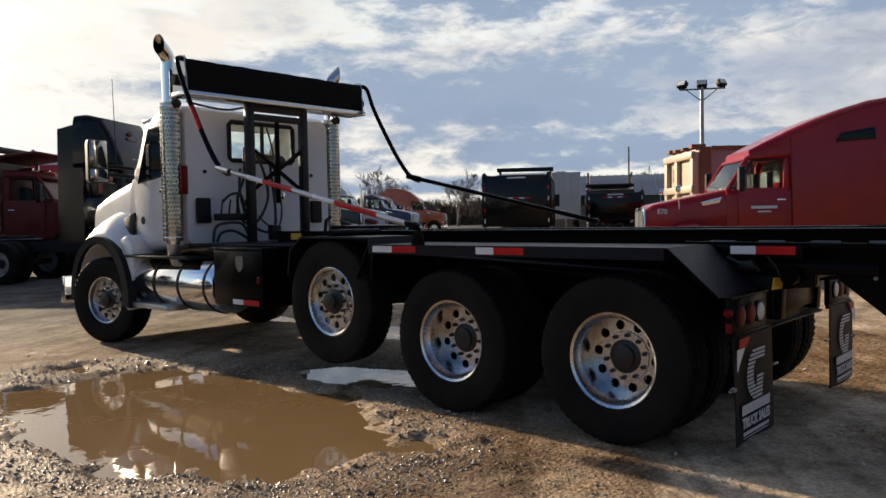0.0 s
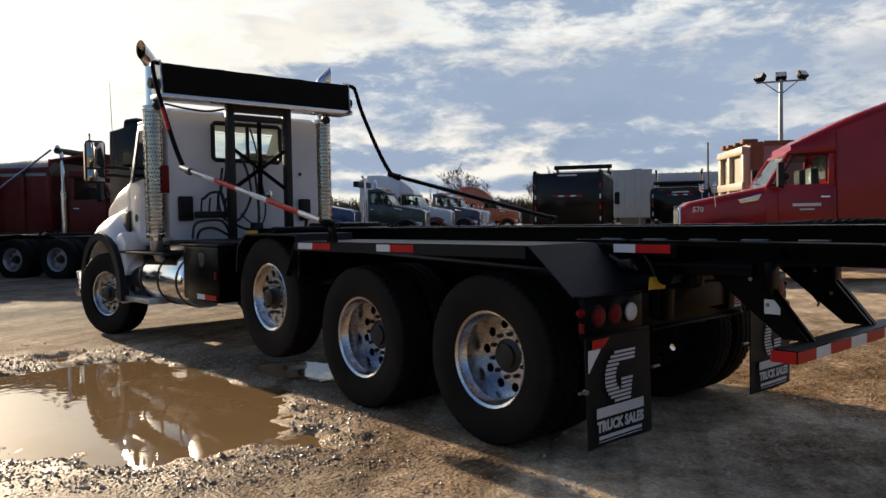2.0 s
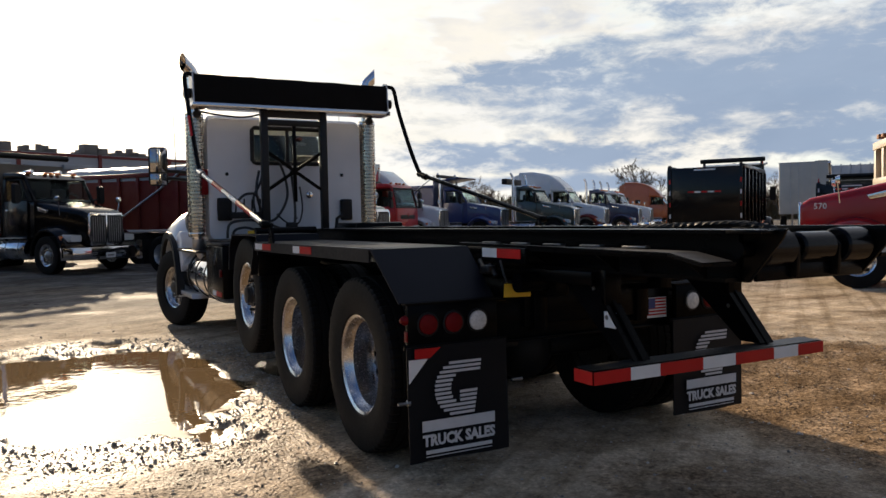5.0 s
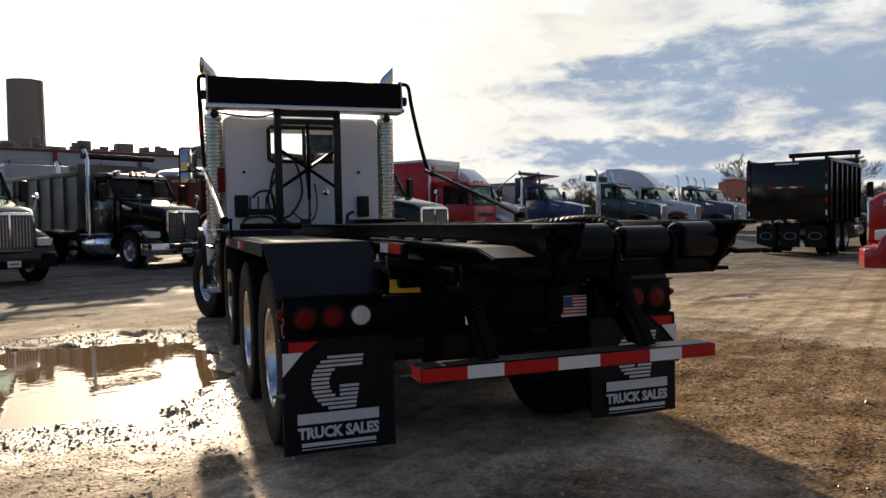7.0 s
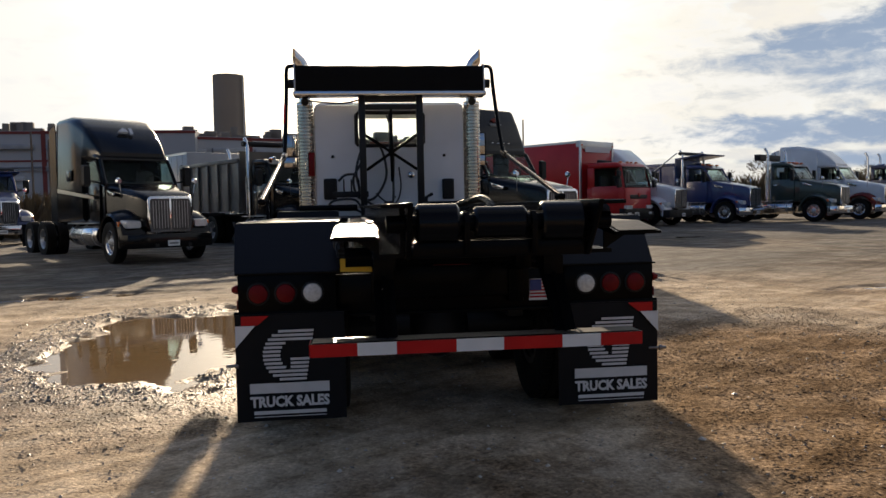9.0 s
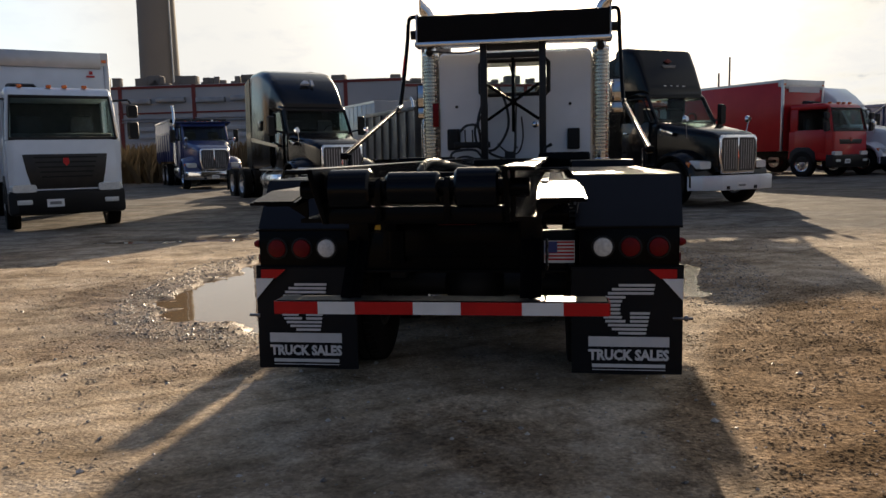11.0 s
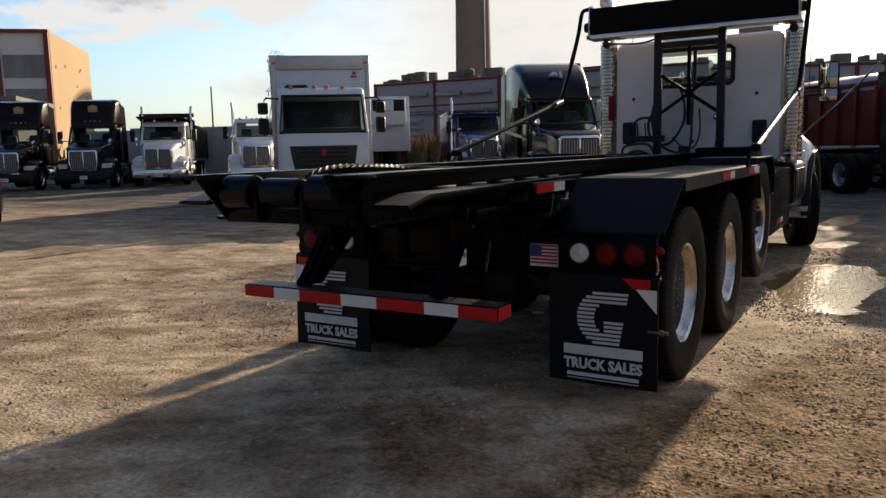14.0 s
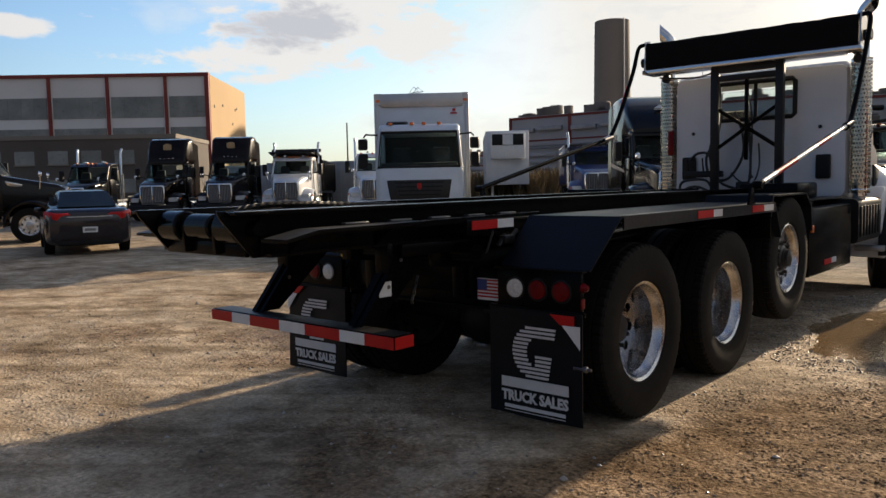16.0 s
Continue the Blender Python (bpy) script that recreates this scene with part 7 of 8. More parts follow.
cab_over("box_truck", stand(11.1, 28.7, 143), "red cab-over box truck with grey box rails", "boxred", "boxred", "dull", boxtop=3.85, badge=name_board, slot=True)
cab_over("box_truck", stand(-10.35, 11.4, 140), "cool white cab-over box truck with black grille panel", "bluewhite", "bluewhite", "dull", badge=box_mark, up=0.15)
# black dump trucks that show their tailgates
f58, r58 = heading(58)
for tx, ty, k58, az, lab in ((15.8, 14.0, 0.93, 58, "black dump truck showing its taped tailgate"), (25.5, 15.6, 1.0, 58, "black dump truck with low body, tailgate closed")):
    f, r = heading(az)
    b = conventional("dump_truck", stand(tx + 7.7 * k58 * f.x, ty + 7.7 * k58 * f.y, az) @ Matrix.Scale(k58, 4), lab, "gloss", wb=5.4, stacks=2)
    dump_body(b, -2.5, -7.6, "gloss", 1.15, 3.08 if tx < 20 else 2.45, posts=False)
    for k in range(3):
        part("rear_mud_flap", box(B(), -1.05 + 0.75 * k, -0.45 + 0.75 * k, -7.3, -7.28, 0.25, 0.95), M["flap"], b)
        part("flap_mark", lathe(B(), [(0.20, -7.302), (0.185, -7.306), (0.17, -7.302)], "y", (-0.75 + 0.75 * k, 0, 0), 20), M["ink"], b).matrix_basis = pose(0, 0, 0.62) @ Matrix.Diagonal((1, 1, 0.62, 1))
# red sleeper tractor, nose toward the yard's far side
rt = conventional("highway_tractor", stand(11.46, 6.05, -37), "glossy dark red high-roof sleeper tractor", "red", sleeper=2.4, wb=6.2, bumper="same", stacks=0, body="fifth", tall=3.98, visor=False, slope=True)
me = letters("57014", 0.16, 0.002)
me.materials.append(M["print"])
put("fleet_number", me, rt, "", pose(-0.72, 0.55, 1.50, 0, 0, -90 + 10))
part("door_bar", box(B(), -1.045, -1.041, -1.75, -1.2, 1.58, 1.64), M["print"], rt)
part("door_bar", box(B(), -1.045, -1.041, -1.62, -1.34, 1.50, 1.53), M["print"], rt)
# blue stake-body dump truck
b = conventional("dump_truck", stand(-14.0, 26.8, 145), "blue dump truck with slatted grey side stakes", "royal", wb=5.4, stacks=1)
bd = dump_body(b, -2.45, -7.4, "royal", 1.15, 2.45, posts=False)
for s in (-1, 1):
    for k in range(12):
        part("stake", box(B(), s * 1.25 - 0.03, s * 1.25 + 0.03, -7.2 + k * 0.42, -7.1 + k * 0.42, 1.6, 2.95, 0.005), M["dull"], bd)
    part("stake_rail", box(B(), s * 1.25 - 0.04, s * 1.25 + 0.04, -7.3, -2.4, 2.93, 3.0, 0.005), M["dull"], bd)
conventional("day_cab_tractor", stand(-3.2, 26.6, 145), "dark green day-cab tractor with chrome grille", "green", wb=5.0, stacks=1, body="fifth")
# row beyond the yard
b = conventional("dump_truck", stand(-26.0, 19.2, 138), "white dump truck with chrome grille and stack", "white", wb=5.4, stacks=2)
dump_body(b, -2.45, -7.4, "gloss", 1.15, 2.7, posts=False)
conventional("day_cab_tractor", stand(-21.4, 20.4, 138), "white day-cab tractor with chrome grille", "white", wb=5.0, stacks=2, body="fifth")
for x, y in ((-30.7, 15.2), (-28.3, 17.2)):
    conventional("day_cab_tractor", stand(x, y, 138), "dark brown day-cab tractor with tan shield on roof fairing", "brown", "delivery tractors", roof="fairing", wb=4.8, stacks=1, bumper="black", body="fifth", badge=shield_badge, tall=3.95, visor=False)
conventional("day_cab_tractor", stand(-34.0, 13.0, 138), "black day-cab truck with twin chrome stacks", "gloss", wb=5.0, stacks=2, body="fifth")
conventional("day_cab_tractor", stand(-22.0, 6.2, 28), "glossy black day-cab tractor parked apart", "gloss", wb=5.0, stacks=0, body="fifth", bumper="same")


# refrigerated trailers, plain trailers, containers
def trailer(name, m, label, color, w, l, z0, z1, unit=False, wheels=True, group="trailers", ribs=True):
    t = thing(name, m, label, "trailer", group)
    bx = part("trailer_body", box(B(), -w, w, -l, 0, z0, z1, 0.03), M[color], t)
    for s in (-1, 1):
        n = int(l / 0.6) if ribs else 0
        for k in range(n):
            part("side_rib", box(B(), min(s * w, s * (w + 0.015)), max(s * w, s * (w + 0.015)), -l + 0.3 + 0.6 * k, -l + 0.34 + 0.6 * k, z0 + 0.1, z1 - 0.1), M[color], bx)
        part("top_rail", box(B(), min(s * w, s * (w + 0.02)), max(s * w, s * (w + 0.02)), -l, 0, z1 - 0.1, z1 + 0.005), M["dull"], bx)
    if unit:
        un = part("cooling_unit", box(B(), -0.95, 0.95, 0.005, 0.40, z1 - 1.55, z1 - 0.12, 0.06), M["paper"], bx, "white cooling unit with black vents")
        part("unit_vent", box(B(), -0.85, 0.85, 0.401, 0.41, z1 - 0.80, z1 - 0.2, 0.02), M["matte"], un)
        part("unit_badge", box(B(), -0.28, 0.28, 0.411, 0.418, z1 - 0.78, z1 - 0.22), M["paper"], un)
    else:
        for x in (-0.02, 0.02):
            part("door_seam", box(B(), x - 0.006, x + 0.006, -l - 0.012, -l - 0.001, z0 + 0.05, z1 - 0.05), M["dull"], bx)
        for x in (-0.7, -0.3, 0.3, 0.7):
            part("lock_rod", rod(B(), (x, -l - 0.02, z0 + 0.05), (x, -l - 0.02, z1 - 0.05), 0.018, 6), M["dull"], bx)
    if wheels:
        for s in (-1, 1):
            for y in (-l + 1.2, -l + 2.4):
                wheel(t, s * (w - 0.16), y, 0.50, s, "far_tyre", "far_deep", None)
            part("landing_leg", box(B(), s * 0.8 - 0.06, s * 0.8 + 0.06, -2.2, -2.06, 0.0, z0), M["dull"], t)
    return t


trailer("reefer_trailer", stand(-21.86, 30.94, 141), "white refrigerated trailer with cooling unit on its nose", "white", 1.17, 9.0, 1.15, 4.1, True)
trailer("box_trailer", stand(41.6, 29.6, 54), "white box trailer with streaked doors", "streaked", 1.28, 9.0, 1.1, 3.95, ribs=False)
trailer("dump_trailer", stand(-6.3, 30.0, 146), "black and silver dump trailer", "silver", 1.25, 8.0, 1.1, 3.6)
trailer("box_trailer", stand(16.5, 43.0, 143), "plain white box trailer among the trucks", "white", 1.28, 12.0, 1.1, 3.6)


def refuse_body(m):
    """A steel body with a framed, panelled front and a plain pinkish flank."""
    t = thing("refuse_body", m, "cream and pink steel refuse body with framed front panels", "trailer", "trailers")
    bx = part("trailer_body", box(B(), -1.21, 1.21, -6.0, -0.06, 0.9, 3.30, 0.02), M["pinkish"], t, "faded pink steel flank")
    front = part("front_panel", box(B(), -1.20, 1.20, -0.058, 0.0, 0.92, 3.20), M["cream"], t)
    for x in (-1.13, 0.2, 1.13):
        part("post", box(B(), x - 0.11, x + 0.11, 0.002, 0.13, 0.92, 3.20, 0.015), M["cream"], front)
    for z in (1.0, 2.18, 3.12):
        part("cross_rail", box(B(), -1.24, 1.24, 0.02, 0.16, z - 0.10, z + 0.10, 0.015), M["cream"], front)
    part("hatch", box(B(), 0.45, 0.75, 0.002, 0.03, 2.45, 2.85, 0.01), M["rust"], front)
    for x in (-1.0, -0.3, 0.4, 0.95):
        part("roof_lug", box(B(), x - 0.12, x + 0.12, -0.30, 0.10, 3.305, 3.305 + 0.07 + 0.05 * abs(x), 0.02), M["rust"], t)
    for s in (-1, 1):
        part("corner_post", box(B(), s * 1.225 - 0.02, s * 1.225 + 0.02, -0.40, -0.08, 0.9, 3.34, 0.01), M["rust"], bx)
        part("flank_plate", box(B(), s * 1.225 - 0.012, s * 1.225 + 0.012, -2.6, -1.5, 1.2, 2.9, 0.01), M["maroon"], bx)
        part("flank_knob", rod(B(), (s * 1.21, -0.95, 2.4), (s * 1.26, -0.95, 2.4), 0.10, 14), M["matte"], bx)
        part("top_rail", box(B(), s * 1.225 - 0.03, s * 1.225 + 0.03, -6.0, -0.42, 3.24, 3.36, 0.01), M["rust"], bx)
        for y in (-4.9, -3.7):
            wheel(t, s * 1.04, y, 0.50, s, "far_tyre", "far_deep", None)
        part("landing_leg", box(B(), s * 0.8 - 0.06, s * 0.8 + 0.06, -1.3, -1.16, 0.0, 0.9), M["dull"], t)


refuse_body(stand(15.9, 8.1, -43))
trailer("container", stand(-27.0, 29.5, 60), "grey steel container behind the row", "silver", 1.25, 9.0, 0.1, 2.7, False, False)
trailer("container", stand(-33.0, 30.0, 60), "pale steel container behind the row", "silver", 1.25, 9.0, 0.1, 2.7, False, False)
trailer("container", stand(28.0, 13.0, 60), "dark steel container behind the black trucks", "maroon", 1.25, 6.0, 0.1, 2.6, False, False)


# parked saloon car
def saloon(m):
    t = thing("car", m, "dark grey four-door saloon car seen from behind", "car")
    C = M["carpaint"]
    bm = loft(B(), [ring(-2.52, 0.66, 0.42, 0.94, 0.14), ring(-2.44, 0.84, 0.32, 1.03, 0.14), ring(-2.25, 0.915, 0.26, 1.09, 0.16), ring(-1.75, 0.935, 0.22, 1.11, 0.18), ring(-0.5, 0.945, 0.20, 1.03, 0.18), ring(1.0, 0.945, 0.20, 1.0, 0.18), ring(1.9, 0.92, 0.24, 0.92, 0.20), ring(2.3, 0.82, 0.30, 0.78, 0.18), ring(2.45, 0.60, 0.38, 0.66, 0.12)])
    body = part("car_body", bm, C, t)
    bm = loft(B(), [ring(-2.0, 0.70, 1.0, 1.07, 0.03), ring(-1.55, 0.76, 1.0, 1.30, 0.10, w2=0.60), ring(-1.05, 0.80, 1.0, 1.49, 0.16, w2=0.62), ring(-0.3, 0.82, 1.0, 1.54, 0.18, w2=0.63), ring(0.35, 0.82, 1.0, 1.46, 0.16, w2=0.62), ring(0.8, 0.80, 1.0, 1.24, 0.10, w2=0.60), ring(1.25, 0.76, 0.96, 1.0, 0.02)])
    top = part("roof", bm, C, t)
    part("rear_window", slab(B(), [(-0.64, -1.98, 1.12), (0.64, -1.98, 1.12), (0.53, -1.14, 1.482), (-0.53, -1.14, 1.482)][::-1], -0.02), M["darkglass"], top)
    part("windshield", slab(B(), [(-0.66, 1.10, 1.02), (0.66, 1.10, 1.02), (0.52, 0.42, 1.40), (-0.52, 0.42, 1.40)], 0.012), M["darkglass"], top)
    for s in (-1, 1):
        part("side_window", prism(B(), [(-1.35, 1.02), (0.75, 1.02), (0.25, 1.36), (-1.05, 1.38)], "x", min(s * 0.66, s * 0.765), max(s * 0.66, s * 0.765)), M["darkglass"], top)
        part("tail_light", loft(B(), [ring(-2.515, 0.17, 0.84, 0.98, 0.05, cx=s * 0.56), ring(-2.41, 0.20, 0.84, 1.02, 0.05, cx=s * 0.65), ring(-2.13, 0.15, 0.86, 1.05, 0.05, cx=s * 0.80)]), M["tape_red"], body)
        part("wing_mirror", box(B(), s * 1.0 - 0.08, s * 1.0 + 0.08, 0.62, 0.72, 0.98, 1.10, 0.03), C, body)
        for y in (-1.42, 1.45):
            w = part("wheel", lathe(B(), [(0.001, s * 0.05), (0.19, s * 0.04), (0.215, s * 0.06), (0.22, -s * 0.08)], "x", (s * 0.84, y, 0.335), 24), M["alu"], t)
            part("tyre", lathe(B(), [(0.22, -0.10), (0.31, -0.11), (0.335, -0.08), (0.335, 0.08), (0.31, 0.11), (0.22, 0.10)], "x", (s * 0.84, y, 0.335), 30), M["rubber"], w)
        part("exhaust_tip", rod(B(), (s * 0.5, -2.44, 0.32), (s * 0.5, -2.3, 0.32), 0.04, 12), M["chrome"], body)
    part("trim_strip", box(B(), -0.5, 0.5, -2.53, -2.49, 0.90, 0.915, 0.004), M["chrome"], body)
    part("number_plate", box(B(), -0.16, 0.16, -2.535, -2.515, 0.54, 0.67), M["paper"], body)
    part("plate_bar", box(B(), -0.12, 0.12, -2.539, -2.536, 0.575, 0.635), M["ink"], body)
    part("rear_valance", box(B(), -0.7, 0.7, -2.46, -2.2, 0.24, 0.40, 0.03), M["matte"], body)


saloon(stand(-17.0, 5.45, -70))

# ---- buildings, towers, poles and trees in the distance ----
def corner_block(name, label, p, along_az, l, depth, h, build):
    f, r = heading(along_az)
    t = thing(name, pose(p[0], p[1], 0, 0, 0, -along_az), label, "building", "", "")
    build(t, l, depth, h)
    return t


def big_hall(t, l, d, h):
    """x runs along the front from 0 to l, the front looks to +y, the tan end wall stands at x = 0."""
    part("front_wall", box(B(), 0.3, l, -d, -0.3, 0, h - 0.4), M["panel"], t)
    part("end_wall", box(B(), 0.0, 0.29, -d, -0.8, 0, h - 0.2), M["tan"], t, "tan plastered end wall")
    part("roof_edge", box(B(), -0.05, l + 0.2, -0.9, 0.05, h - 0.5, h), M["trim"], t)
    cols = [0.0, 6.6] + [6.6 + 8.8 * k for k in range(1, int((l - 6.6) / 8.8) + 1)]
    for k, x in enumerate(cols):
        part("red_column", box(B(), x - 0.2 if k else -0.02, x + 0.2 if k else 0.62, -0.5, 0.12, 0, h - 0.45), M["trim"], t)
    for x0, x1 in zip(cols, cols[1:]):
        for z0, z1 in ((12.7, 15.9), (8.0, 11.2)):
            win = part("window_band", box(B(), x0 + 0.45, x1 - 0.45, -0.299, -0.22, z0, z1), M["band"], t)
            for j in range(1, 4):
                x = x0 + 0.45 + j * (x1 - x0 - 0.9) / 4
                part("mullion", box(B(), x - 0.05, x + 0.05, -0.219, -0.18, z0, z1), M["band"], win)
    rng = random.Random(5)
    for k in range(14):
        y, z = -3 - rng.random() * (d - 6), 2 + rng.random() * (h - 5)
        part("wall_vent", box(B(), -0.08, -0.001, y - 0.25, y + 0.25, z - 0.2, z + 0.2), M["concrete"], t)


corner_block("industrial_hall", "tall white hall with window bands, red columns and tan end wall", (-102, 63.3), 137, 68, 25, 19.4, big_hall)


def brick_block(t, l, d, h):
    part("wall", box(B(), 0, l, -d, 0, 0, h), M["brick"], t)
    part("parapet", box(B(), -0.1, l + 0.1, -d, 0.1, h, h + 0.4), M["concrete"], t)
    for k in range(int(l / 3.2)):
        for z in (1.4, 4.2):
            w = part("window", box(B(), k * 3.2 + 0.8, k * 3.2 + 2.7, 0.001, 0.06, z, z + 1.3), M["band"], t)
            part("sill", box(B(), k * 3.2 + 0.7, k * 3.2 + 2.8, 0.001, 0.16, z - 0.12, z), M["concrete"], w)
    part("roof_unit", box(B(), l * 0.5, l * 0.5 + 3, -d * 0.6, -d * 0.3, h + 0.4, h + 2.0, 0.05), M["steelgrey"], t)


corner_block("brick_building", "low grey-brown brick building with two rows of windows", (-66, 36.5), 137, 48, 12, 6.6, brick_block)


def plant(t, l, d, h):
    """Long low plant: pale panels, red bands, roof units and louvres; the front looks to -y, x runs from 0 to l."""
    part("wall", box(B(), 0, l, 0, d, 0, h), M["siding"], t)
    part("red_band", box(B(), -0.1, l + 0.1, -0.12, -0.001, h - 0.55, h - 0.1), M["trim"], t)
    part("red_band", box(B(), -0.1, l + 0.1, -0.12, -0.001, h * 0.66, h * 0.66 + 0.3), M["trim"], t)
    for k in range(int(l / 14) + 1):
        part("red_column", box(B(), k * 14 - 0.32, k * 14 + 0.32, -0.2, -0.001, 0, h), M["trim"], t)
    rng = random.Random(int(l))
    for k in range(int(l / 14)):
        for j in range(3):
            part("louvre", box(B(), k * 14 + 3, k * 14 + 11, -0.6, -0.001, h * 0.28 + j * 1.3, h * 0.28 + j * 1.3 + 0.7, 0.05), M["siding"], t)
        for j in range(2):
            part("duct", box(B(), k * 14 + 0.6 + 6.5 * j, k * 14 + 6.0 + 6.5 * j, -0.9, -0.001, h * 0.78 + 0.2 * j, h * 0.78 + 0.9 + 0.2 * j, 0.08), M["steelgrey"], t)
            part("pipe_run", rod(B(), (k * 14 + 0.3, -0.45, h * 0.60 - 0.5 * j), (k * 14 + 13.6, -0.45, h * 0.60 - 0.5 * j), 0.14, 8), M["steelgrey"], t)
        for j in range(11):
            x, w, z = k * 14 + rng.random() * 12, 0.6 + rng.random() * 1.4, 0.5 + rng.random() ** 2 * 1.6
            part("roof_unit", box(B(), x, x + w * 1.4, 1.5, 1.5 + w, h, h + z, 0.1), M["concrete"], t)


t = thing("factory", pose(-92, 128, 0, 0, 0, 2), "long pale factory with red bands and roof units", "building")
plant(t, 66, 30, 15.0)
t = thing("factory", pose(-30.5, 131, 0, 0, 0, 24), "pale factory wing with red bands", "building")
plant(t, 62, 30, 14.2)
t = thing("factory", pose(-140, 150, 0, 0, 0, 4), "far pale factory wing with red bands", "building")
plant(t, 44, 30, 9.0)


def tower(x, y, r0, r1, h):
    t = thing("tower", pose(x, y, 0), "tall round weathered concrete tower", "tower", "towers")
    bm = lathe(B(), [(r0, 0), (r1, h), (r1 - 0.5, h), (r1 - 0.5, h - 1.5), (0.01, h - 1.5)], "z", (0, 0, 0), 40)
    part("shaft", bm, M["concrete"], t)
    for k in (-1, 1):
        part("roof_house", lathe(B(), [(r1 * 0.34, 0.0), (r1 * 0.34, 1.6), (0.01, 1.7)], "z", (k * r1 * 0.48, 0, h - 1.5), 20), M["concrete"], t)
    part("ladder", box(B(), r0 * 0.9, r0 * 0.95, -r0 * 0.5, -r0 * 0.42, 0, h), M["steelgrey"], t)


def toward(az, d, e=(0.0, -4.0)):
    return e[0] + d * math.sin(radians(az)), e[1] + d * math.cos(radians(az))


x, y = toward(-8.45, 250)
tower(x, y, 5.0, 4.7, 43)
x, y = toward(-28.3, 240, (2.0, -4.0))
tower(x, y, 5.8, 5.1, 49)

# low shed with a ribbed metal roof, behind the black trucks
x, y = toward(60.2, 62, (-5.0, -2.0))
t = thing("shed", pose(x, y, 0, 0, 0, -60), "low shed with a grey ribbed metal roof", "building")
part("wall", box(B(), -5.0, 5.0, -3.0, 3.0, 0, 3.0), M["brick"], t)
roof = part("roof", prism(B(), [(-3.4, 3.0), (0.0, 4.7), (3.4, 3.0)], "x", -5.3, 5.3), M["roofmetal"], t)
for k in range(18):
    part("roof_rib", slab(B(), [(-5.2 + 0.6 * k, -3.42, 3.03), (-5.12 + 0.6 * k, -3.42, 3.03), (-5.12 + 0.6 * k, -0.02, 4.73), (-5.2 + 0.6 * k, -0.02, 4.73)], 0.06), M["roofmetal"], roof)
part("roof_vent", box(B(), -4.4, -3.6, -0.4, 0.4, 4.6, 5.1, 0.05), M["matte"], t)

# yard light mast
t = thing("floodlight_mast", pose(37.1, 16.5, rise(37.1, 16.5)), "tall steel mast with three floodlights on a crossbar", "street lamp")
part("pole", pipe(B(), [(0, 0, 0), (0, 0, 8.75)], [0.15, 0.10], 12), M["steelgrey"], t)
f, r = heading(60)
part("crossbar", rod(B(), -1.25 * r + Vector((0, 0, 8.5)), 1.25 * r + Vector((0, 0, 8.5)), 0.05, 8), M["steelgrey"], t)
for s in (-1, 1):
    part("brace", rod(B(), s * 0.85 * r + Vector((0, 0, 8.48)), Vector((0, 0, 7.8)), 0.03, 6), M["steelgrey"], t)
for s in (-1, 0, 1):
    lamp = part("floodlight", box(B(), -0.28, 0.28, -0.16, 0.16, -0.2, 0.2, 0.05), M["matte"], t, "", Matrix.Translation(s * 1.05 * r + Vector((0, 0, 8.78))) @ pose(0, 0, 0, -35, 0, -60 + s * 40))
    part("lens", box(B(), -0.23, 0.23, -0.168, -0.161, -0.15, 0.15), M["lens_white"], lamp)


# lattice pylons and thin poles
def pylon(x, y, h, az):
    t = thing("pylon", pose(x, y, 0, 0, 0, -az), "grey steel lattice power pylon", "pylon", "pylons")
    bm = B()
    legs = [(-1, -1), (1, -1), (1, 1), (-1, 1)]
    lv = [(0, 3.2), (0.25 * h, 2.2), (0.48 * h, 1.3), (0.62 * h, 0.8), (0.78 * h, 1.2), (0.9 * h, 1.6)]
    for (z0, w0), (z1, w1) in zip(lv, lv[1:]):
        for k in range(4):
            a, b_ = legs[k], legs[(k + 1) % 4]
            rod(bm, (a[0] * w0, a[1] * w0, z0), (a[0] * w1, a[1] * w1, z1), 0.12, 5)
            rod(bm, (a[0] * w0, a[1] * w0, z0), (b_[0] * w1, b_[1] * w1, z1), 0.08, 4)
            rod(bm, (b_[0] * w0, b_[1] * w0, z0), (a[0] * w1, a[1] * w1, z1), 0.08, 4)
    for z, w in ((0.62 * h, 5.5), (0.80 * h, 4.0), (0.92 * h, 3.4)):
        for y_ in (-0.6, 0.6):
            rod(bm, (-w, y_, z), (w, y_, z), 0.10, 5)
            rod(bm, (-w, y_, z), (0, y_, z + 1.6), 0.07, 4)
            rod(bm, (w, y_, z), (0, y_, z + 1.6), 0.07, 4)
    part("lattice", bm, M["steelgrey"], t)
    for sx in (-1, 1):
        for z, w in ((0.62 * h, 5.2), (0.80 * h, 3.7)):
            part("insulator", rod(B(), (sx * w, 0, z), (sx * w, 0, z - 1.4), 0.12, 6), M["matte"], t)


x, y = toward(-42.4, 220, (1.4, -4.2))
pylon(x, y, 30, 20)
for az, d, h in ((-57.2, 330, 45), (-58.6, 340, 45)):
    x, y = toward(az, d, (3.4, -3.5))
    pylon(x, y, h, 20)
for az, d, h, e in ((-46.5, 70, 7.0, (1.4, -4.2)), (13.0, 60, 7.6, (-0.6, -4.4)), (61.0, 60, 6.5, (-4.9, -2.4)), (-25.0, 58, 6.5, (3.4, -3.5)), (-24.0, 58, 6.0, (3.4, -3.5)), (18.0, 55, 6.2, (-5.5, -1.6))):
    x, y = toward(az, d, e)
    single("utility_pole", rod(B(), (0, 0, 0), (0, 0, h), 0.09, 8, 0.06), M["bark"], "thin grey utility pole behind the yard", "pole", pose(x, y, rise(x, y)), "utility poles")



